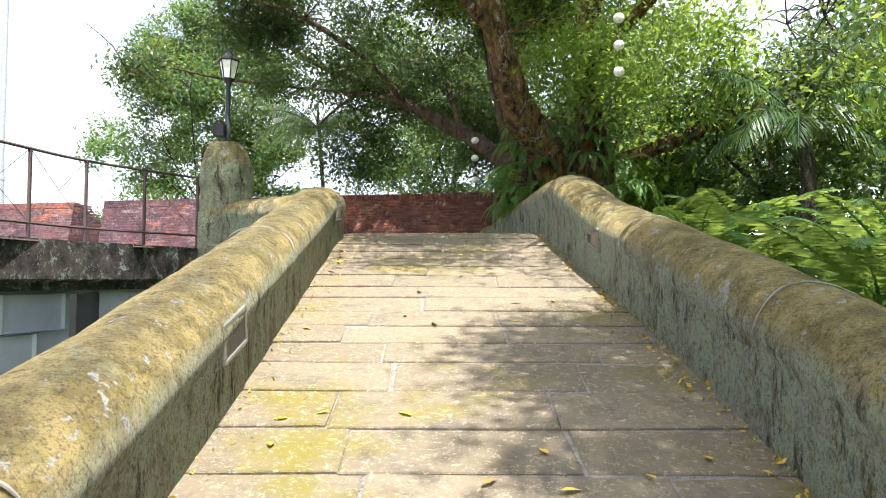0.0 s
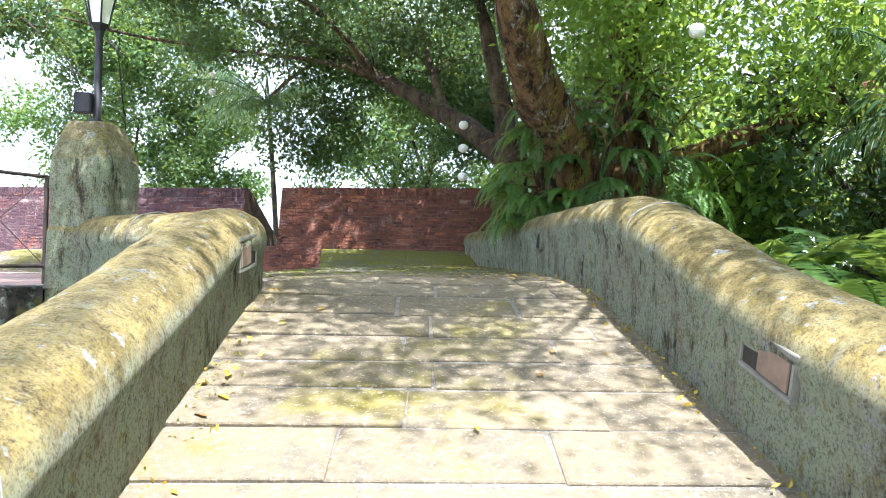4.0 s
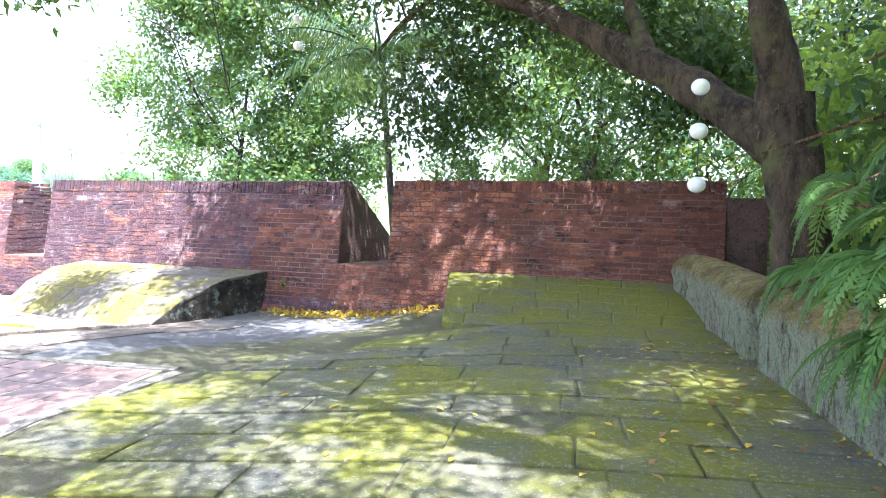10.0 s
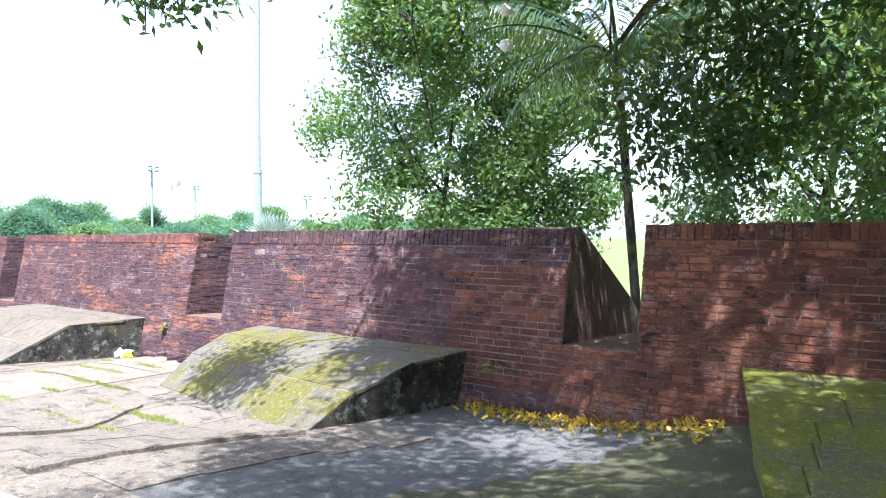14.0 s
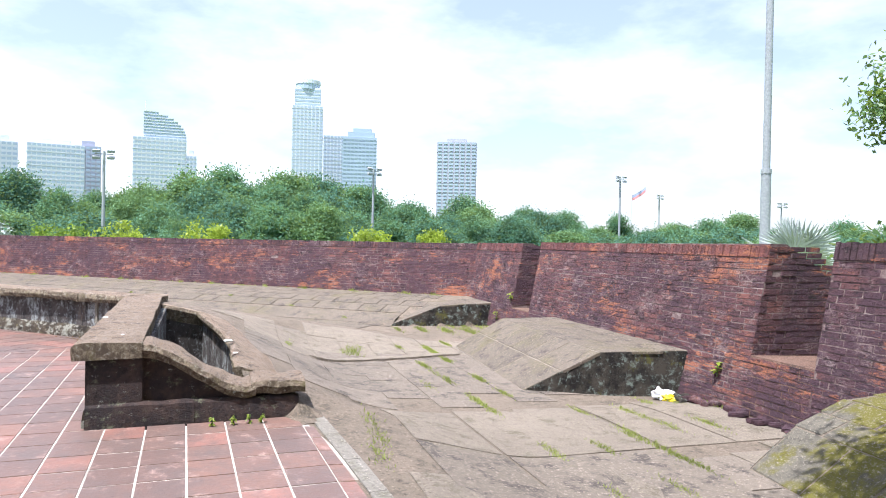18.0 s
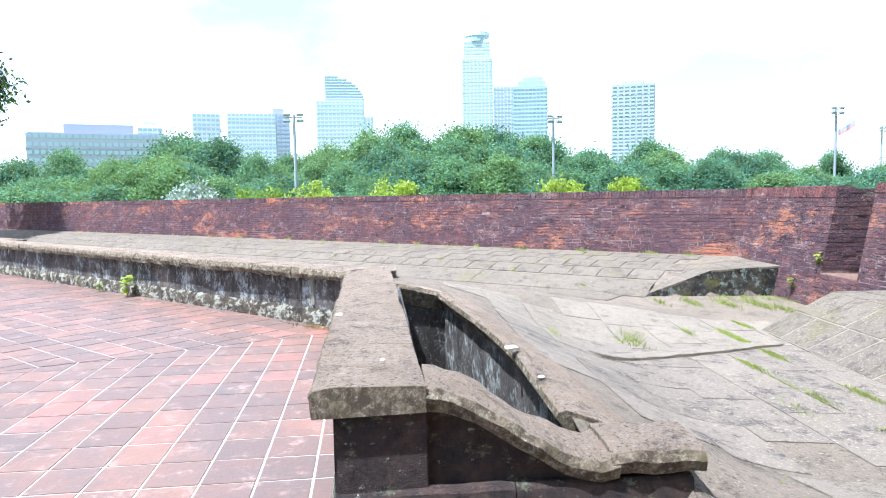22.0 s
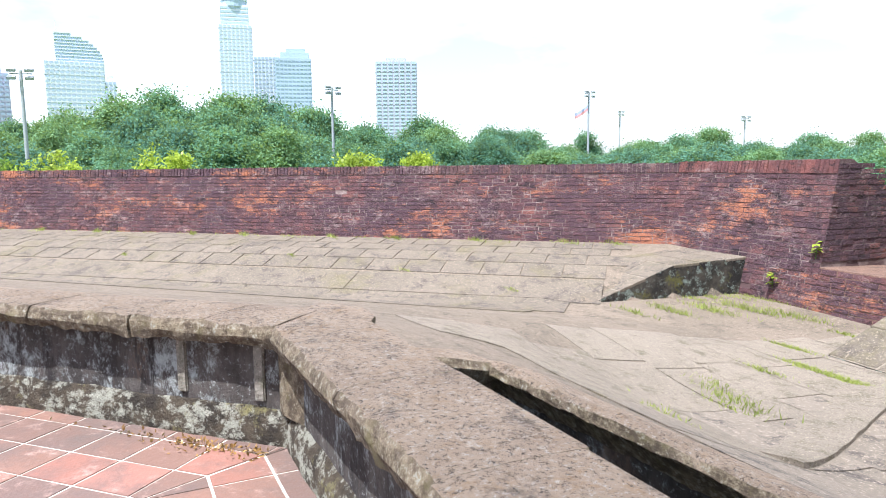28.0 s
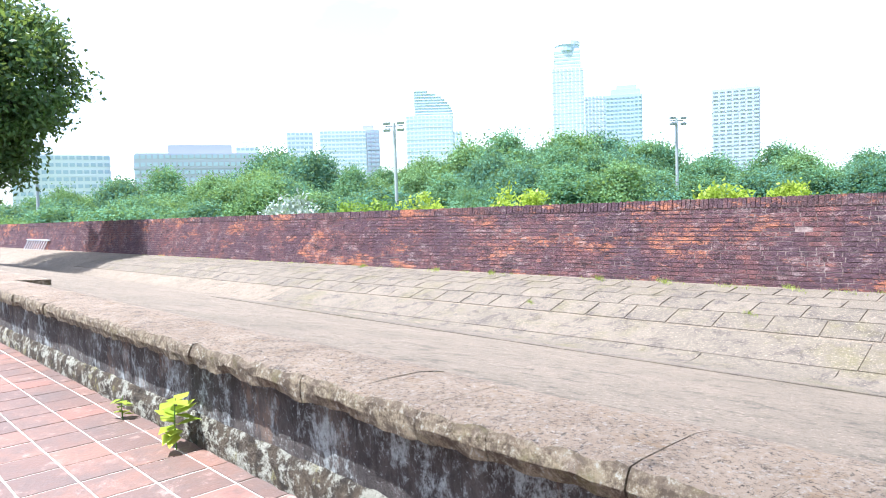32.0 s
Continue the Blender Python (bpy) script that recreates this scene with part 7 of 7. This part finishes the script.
def tile_at(corners):
    corners = [trim_tile(c) for c in corners]
    mid = sum(corners, Vector((0, 0))) / 4
    if abs((corners[0] - corners[2]).cross(corners[1] - corners[3])) < 0.005:
        return
    if behind_bench(mid.x, mid.y) and bench_gap(mid.x, mid.y) > 0.3:
        return
    if not all(tiled(c.x, c.y) and inside(FLOOR, c.x, c.y) for c in corners):
        if not ((tiled(mid.x, mid.y) or behind_bench(mid.x, mid.y)) and inside(FLOOR, mid.x, mid.y)):
            return
    c3 = [Vector((c.x + (mid.x - c.x) * 0.034, c.y + (mid.y - c.y) * 0.036, tile_z(c.x, c.y) - 0.012)) for c in corners]
    if -16.6 < mid.x < -8.6 and mid.y > 10.45 and len(near_tiles) < 300:
        near_tiles.append(c3)
    else:
        TILE_BINS.add(c3, Vector((0, 0, 0.012 + pave.uniform(0, 0.003))))


def zone2(p):
    d = p - BENCH_B
    return d.x * -MITRE.y + d.y * MITRE.x < 0


N1 = Vector((BENCH_DIR.y, -BENCH_DIR.x)) * -1
for i in range(-22, 34):
    for j in range(-11, 40):
        q = [BENCH_A + BENCH_DIR * (i + a) * TW + N1 * ((j + b) * TH + 0.06) for a, b in ((1, 1), (0, 1), (0, 0), (1, 0))]
        m = sum(q, Vector((0, 0))) / 4
        if all(zone2(c) for c in q) or m.y < 0.5:
            continue
        tile_at(cut_mitre(q, BENCH_DIR, False))
N2 = Vector((-BENCH2_DIR.y, BENCH2_DIR.x))
for i in range(-30, 110):
    for j in range(-1, 30):
        q = [BENCH_B + BENCH2_DIR * ((i + a) * TW) + N2 * ((j + b) * TH + 0.06) for a, b in ((1, 1), (0, 1), (0, 0), (1, 0))]
        m = sum(q, Vector((0, 0))) / 4
        if not any(zone2(c) for c in q):
            continue
        tile_at(cut_mitre(q, BENCH2_DIR, True))
put("tile_field", TILE_BINS.mesh("tile_field"), M_TILE, tile_bed, kind="stuff")
for c in near_tiles:
    b1 = BrickBin()
    b1.add(c, Vector((0, 0, 0.012 + pave.uniform(0, 0.003))))
    put("tile", b1.mesh("tile"), M_TILE, tile_bed)

# single bricks of the merlons that the walk passes nearest
BRICK_MESHES = {}
for s, z, l, h, proud, parent in near_bricks:
    key = (round(l, 2), round(h, 2))
    if key not in BRICK_MESHES:
        bb = BrickBin()
        a, b = key[0] / 2, key[1] / 2
        bb.add(((-a, 0, -b), (a, 0, -b), (a, 0, b), (-a, 0, b)), Vector((0, -0.011, 0)))
        me = bb.mesh("brick")
        me.materials.append(M_BRICK_WARM)
        BRICK_MESHES[key] = me
    p = wall_point(WALL_0, WALL_DIR, WALL_BACK, s, z)
    xa = Vector((-WALL_DIR.x, -WALL_DIR.y, 0))
    ya = -OUT_MAIN
    za = xa.cross(ya)
    m = Matrix((xa, ya, za)).transposed().to_4x4()
    m.translation = p
    put("brick", BRICK_MESHES[key], None, parent, m=m)


# ---- fallen leaves, weeds and grass ----
def dropped_leaf(seed):
    r = random.Random(seed)
    l, w = r.uniform(0.055, 0.10), r.uniform(0.022, 0.036)
    bm = bmesh.new()
    n = 6
    left, right = [], []
    for i in range(n + 1):
        u = i / n
        ww = w * math.sin(math.pi * min(1, u * 0.96 + 0.02)) * 0.5
        z = 0.007 * math.sin(u * 3.0) * r.uniform(0.6, 1.2)
        left.append(bm.verts.new((l * (u - 0.5), ww, z + 0.006)))
        right.append(bm.verts.new((l * (u - 0.5), -ww, z + 0.004)))
    for i in range(n):
        bm.faces.new((left[i], left[i + 1], right[i + 1], right[i]))
    return bm_mesh("fallen_leaf", bm)


LEAVES = [dropped_leaf(k) for k in range(6)]
for k, me in enumerate(LEAVES):
    me.materials.append(M_BROWN if k % 3 == 2 else M_YELLOW)
for k in range(190):
    if k < 40:
        x, y = pave.choice((-1, 1)) * abs(pave.gauss(0.75, 0.35)), pave.uniform(0.5, 8.0)
        x = max(-1.05, min(1.05, x))
        z = ramp_z(y)
    else:
        x, y = pave.uniform(-2.6, 1.0), pave.uniform(8.4, 13.8)
        if k > 95:
            x = min(0.95, pave.gauss(0.5, 0.4))
        z = floor_z(x, y)
    ob = put("fallen_leaf", LEAVES[pave.randrange(6)], None, None, "single fallen leaf on the paving", "leaf", "fallen leaves", m=pose(x, y, z + 0.012, pave.uniform(-6, 6), pave.uniform(-6, 6), pave.uniform(0, 360)))


def litter(name, points, mat, label, size=0.06):
    me = leaf_cloud(name, points, 1, 0.012, size, size * 0.45, 77, 0.0, 0.5)
    return put(name, me, mat, None, label, "leaf litter", kind="stuff")


pts = []
for _ in range(620):
    s = pave.uniform(3.5, 6.0)
    q = WALL_0 + WALL_DIR * s - WALL_BACK * (0.08 + abs(pave.gauss(0, 0.22)))
    pts.append((q.x, q.y, floor_z(q.x, q.y) + 0.004 + abs(pave.gauss(0, 0.02))))
litter("leaf_litter", pts, M_YELLOW, "drift of yellow leaves at the foot of the brick wall", 0.08)
pts = []
for _ in range(240):
    q = BENCH_B + BENCH2_DIR * abs(pave.gauss(0, 0.55)) + N2 * (0.02 + abs(pave.gauss(0, 0.07)))
    pts.append((q.x, q.y, 0.008))
litter("leaf_litter", pts, M_BROWN, "brown leaves gathered in the bench corner", 0.035)
# crumbs of moss and small leaves along the foot of the ramp's parapets
pts, bits = [], []
for _ in range(2600):
    y = pave.uniform(0.4, 13.0)
    side = pave.choice((-1, 1, 1))
    edge = (1.335 - 0.025 * max(0.0, y - 3.0)) if side > 0 else (-0.955 - 0.032 * max(0.0, y - 3.0))
    if (side < 0 and y > 8.0) or (y > 8.0 and pave.random() < 0.4):
        continue
    x = edge - side * abs(pave.gauss(0, 0.09))
    (bits if pave.random() < 0.25 else pts).append((x, y, floor_z(x, y) + 0.008))
litter("moss_crumbs", pts, M_MOSSBIT, "yellow-green moss crumbs along the foot of the parapet", 0.026)
litter("leaf_litter", bits, M_YELLOW, "small yellow leaves along the foot of the parapet", 0.04)


def grass_mesh(name, spots, seed, blade=0.034):
    g = np.random.RandomState(seed)
    c = np.repeat(np.array([s[:3] for s in spots]), [s[4] for s in spots], axis=0)
    r = np.repeat(np.array([s[3] for s in spots]), [s[4] for s in spots])
    n = len(c)
    along, over = g.normal(size=n) * r * 1.5, g.normal(size=n) * r * 0.28
    base = c + np.stack([-0.98 * along + 0.18 * over, 0.18 * along + 0.98 * over, np.zeros(n)], 1)
    lean = np.stack([g.normal(size=n) * 0.5, g.normal(size=n) * 0.5, np.ones(n)], 1)
    l = blade * g.uniform(0.4, 1.2, size=(n, 1))
    tip = base + lean * l
    side = np.stack([g.normal(size=n), g.normal(size=n), np.zeros(n)], 1)
    side = side / np.linalg.norm(side, axis=1)[:, None] * 0.005
    v = np.stack([base - side, base + side, tip], 1).reshape(-1, 3)
    return quads_mesh(name, v, np.arange(n * 3).reshape(n, 3))


spots = []
for _ in range(70):
    s = pave.uniform(8, 17.6)
    d = pave.choice((0.82, 1.34, 1.86, 2.38, 2.9)) + pave.gauss(0, 0.02)
    q = WALL_0 + WALL_DIR * s - WALL_BACK * d
    if 9.9 < s < 12.5 or 16.8 < s < 19.6 or d > 2.2:
        spots.append((q.x, q.y, floor_z(q.x, q.y) + 0.0, 0.10, 150))
for s, d in ((19.6, 0.2), (19.2, 0.12), (18.9, 0.08), (19.8, 1.0), (19.8, 0.7), (19.7, 0.4), (16.9, 0.2), (12.4, 0.3), (12.2, 0.5), (11.9, 0.15)):
    q = WALL_0 + WALL_DIR * s - WALL_BACK * d
    spots.append((q.x, q.y, floor_z(q.x, q.y) + 0.0, 0.16, 190))
for x, y in ((-9.25, 13.45), (-9.6, 13.6), (-10.2, 13.75), (-12.5, 15.4), (-13.2, 15.9), (-15.2, 15.2), (-15.6, 15.6), (-14.9, 14.2)):
    spots.append((x, y, floor_z(x, y), 0.12, 80))
for _ in range(60):
    s = pave.uniform(0.5, 28)
    p = FAR_0 + FAR_DIR * s - FAR_BACK * (0.16 + pave.gauss(0, 0.03))
    spots.append((p.x, p.y, floor_z(p.x, p.y), 0.14, 26))
for s, w in ((6.2, 1.5), (4.0, 1.9), (9.5, 1.7), (2.2, 2.4)):
    p = FAR_0 + FAR_DIR * s - FAR_BACK * w
    spots.append((p.x, p.y, floor_z(p.x, p.y), 0.10, 120))
put("joint_grass", grass_mesh("joint_grass", spots, 4), M_GRASS, None, "dry green grass growing in the slab joints", "grass", kind="stuff")
# taller tufts at the foot of the firing steps and of the long wall
spots = [(x, y, floor_z(x, y), r, n) for x, y, r, n in ((-18.04, 17.38, 0.12, 90), (-17.86, 17.85, 0.16, 200), (-17.6, 18.3, 0.18, 260), (-17.3, 18.7, 0.18, 280), (-16.85, 18.84, 0.20, 220), (-15.5, 18.66, 0.12, 120), (-15.24, 15.36, 0.16, 200))]
for s in (0.9, 1.7, 3.3, 4.8, 6.1, 8.0, 9.2, 11.6, 13.1, 15.5):
    p = FAR_0 + FAR_DIR * s - FAR_BACK * 0.17
    spots.append((p.x, p.y, floor_z(p.x, p.y), 0.13, 90))
put("foot_grass", grass_mesh("foot_grass", spots, 9, 0.075), M_GRASS, None, "yellow-green grass tufts at the foot of the masonry", "grass", kind="stuff")


def weed(x, y, z, n, l, seed, label):
    rng_w = random.Random(seed)
    t = empty("wall_weed", (x, y, z), label, "weed", "weeds on the masonry")
    stem = tube([(0, 0, -0.02), (0.01, 0, l * 0.6), (0, 0.01, l)], [0.006, 0.005, 0.003], 5)
    part("stem", stem, M_FERN, t)
    for i in range(n):
        a, h = rng_w.uniform(0, 6.28), l * rng_w.uniform(0.2, 1.0)
        d = Vector((math.cos(a), math.sin(a), rng_w.uniform(-0.3, 0.5))).normalized()
        s = d.cross(Vector((0, 0, 1))).normalized() * l * 0.16
        p = Vector((0, 0, h))
        bm = bmesh.new()
        pts = [p, p + d * l * 0.22 + s, p + d * l * 0.5 + Vector((0, 0, -0.02)), p + d * l * 0.22 - s]
        bm.faces.new([bm.verts.new(q) for q in pts])
        part("leaf", bm, M_LEAF_LIME, t)
    return t


for k, (along, out, z, n, l) in enumerate([(5.1, 0.06, 0.0, 18, 0.34), (6.1, 0.06, 0.0, 12, 0.18)]):
    p = BENCH_B + BENCH2_DIR * along + N2 * out
    weed(p.x, p.y, z, n, l, 600 + k, "bright weed growing at the foot of the bench wall")
for k, (x, y) in enumerate(((-10.50, 12.45), (-10.48, 12.62), (-10.46, 12.85), (-10.48, 12.75))):
    weed(x, y, 0.0, 14, 0.075, 620 + k, "small weed at the foot of the bench end")
for k, (s, z, l) in enumerate(((18.72, 0.34, 0.2), (19.3, -0.12, 0.2), (12.0, 0.05, 0.16), (5.9, 0.12, 0.12))):
    p = wall_point(WALL_0, WALL_DIR, WALL_BACK, s, z, -0.03)
    weed(p.x, p.y, p.z, 12, l, 640 + k, "small weed rooted in the brick wall")
for k, (y, dz) in enumerate(((2.2, 0.12), (2.9, 0.08), (1.4, 0.15), (3.0, 0.30), (0.9, 0.1))):
    weed(-1.10, y, ramp_z(y) + dz, 8, 0.09, 660 + k, "small yellow-green weed on the ramp parapet")


# ---- small loose things ----
small = random.Random(404)


def lump(name, at, size, mat, label, category, group="", rough=0.35, squash=0.6):
    """A broken, uneven piece of stone resting on its base."""
    bm = bmesh.new()
    bmesh.ops.create_icosphere(bm, subdivisions=2, radius=1.0)
    seed = Vector((small.uniform(0, 50), small.uniform(0, 50), 0))
    for v in bm.verts:
        v.co = v.co * (1 + rough * noise.noise(v.co * 1.3 + seed) + rough * 0.5 * noise.noise(v.co * 3.1 + seed))
        v.co.x, v.co.y, v.co.z = v.co.x * size * 0.6, v.co.y * size * 0.45, max(-0.25, v.co.z) * size * squash * 0.5
    return put(name, bm_mesh(name, bm), mat, None, label, category, group, m=pose(*at, 0, 0, small.uniform(0, 360)))


def broken_brick(at):
    bm = box_bm((small.uniform(0.08, 0.2), small.uniform(0.07, 0.11), small.uniform(0.05, 0.07)), bevel=0.012)
    for v in bm.verts:
        v.co += Vector((noise.noise(v.co * 9 + Vector(at)), noise.noise(v.co * 11 - Vector(at)), noise.noise(v.co * 7))) * 0.018
    put("broken_brick", bm_mesh("broken_brick", bm), M_BRICK, None, "broken red brick lying at the foot of the parapet", "brick", "fallen bricks", m=pose(*at, small.uniform(-25, 25), small.uniform(-25, 25), small.uniform(0, 360)))


for k in range(22):
    s = small.uniform(10.6, 12.55)
    q = WALL_0 + WALL_DIR * s - WALL_BACK * (0.20 + abs(small.gauss(0, 0.10)))
    broken_brick((q.x, q.y, floor_z(q.x, q.y) + 0.03))
for k in range(7):
    q = WALL_0 + WALL_DIR * small.uniform(12.25, 12.6) - WALL_BACK * small.uniform(0.1, 0.45)
    lump("rubble_stone", (q.x, q.y, floor_z(q.x, q.y) + 0.02), small.uniform(0.08, 0.18), M_SIDE, "grey rubble stone at the foot of the parapet", "stone", "rubble stones")
for x, y, z, sz in ((-12.70, 11.68, BENCH_TOP, 0.06), (-11.24, 11.79, BENCH_TOP, 0.03), (-12.45, 12.91, 0.415, 0.09), (-11.69, 12.85, 0.40, 0.04)):
    lump("white_stone", (x, y, z + 0.012), sz, M_CHIP, "small chalk-white chip of stone on the coping", "stone", "white chips", 0.3, 0.45)
bag = empty("plastic_bag", (-10.95, 17.95, floor_z(-10.95, 17.95) + 0.01), "crumpled white plastic bag with a yellow wrapper on the slabs", "litter")
for name, mat, off, sz in (("film", M_BAG, (0, 0, 0.04), 0.14), ("wrapper", M_BAG_YELLOW, (0.14, -0.05, 0.035), 0.09)):
    bm = bmesh.new()
    bmesh.ops.create_icosphere(bm, subdivisions=3, radius=1.0)
    for v in bm.verts:
        f = 1 + 0.7 * noise.noise(v.co * 2.2 + Vector((sz * 90, 0, 0))) + 0.3 * noise.noise(v.co * 6.0)
        v.co = Vector((v.co.x * sz * f + off[0], v.co.y * sz * 0.7 * f + off[1], max(-0.035, v.co.z * sz * 0.55 * f) + off[2]))
    part(name, bm, mat, bag)
stick = put("dry_stick", bm_mesh("dry_stick", tube(spline([(-13.9, 12.72, -0.30), (-13.2, 12.78, -0.335), (-12.2, 12.70, -0.34)], 12), [0.028, 0.027, 0.028, 0.026, 0.026, 0.027, 0.025, 0.025, 0.024, 0.024, 0.022, 0.02], 8), True), M_STICK, None, "bleached stick lying in the drain trench", "stick")
bm = bmesh.new()
for k in range(46):
    p = Vector((-14.05 + small.gauss(0, 0.12), 12.62 + small.gauss(0, 0.10), -0.36 + abs(small.gauss(0, 0.09))))
    d = Vector((small.uniform(-1, 1), small.uniform(-1, 1), small.uniform(-0.3, 0.7))).normalized() * small.uniform(0.08, 0.2)
    tube([p - d * 0.5, p + Vector((0, 0, 0.02)), p + d * 0.5], [0.004, 0.0035, 0.002], 4, bm)
put("twig_pile", bm_mesh("twig_pile", bm), M_STICK, None, "heap of dry brown twigs in the trench", "twigs", kind="stuff")
put("trench_moss", grass_mesh("trench_moss", [(-13.75, 12.6, -0.38, 0.10, 260), (-13.5, 12.55, -0.38, 0.08, 160)], 8, 0.05), M_GRASS, None, "green moss tuft on the trench floor", "moss", kind="stuff")
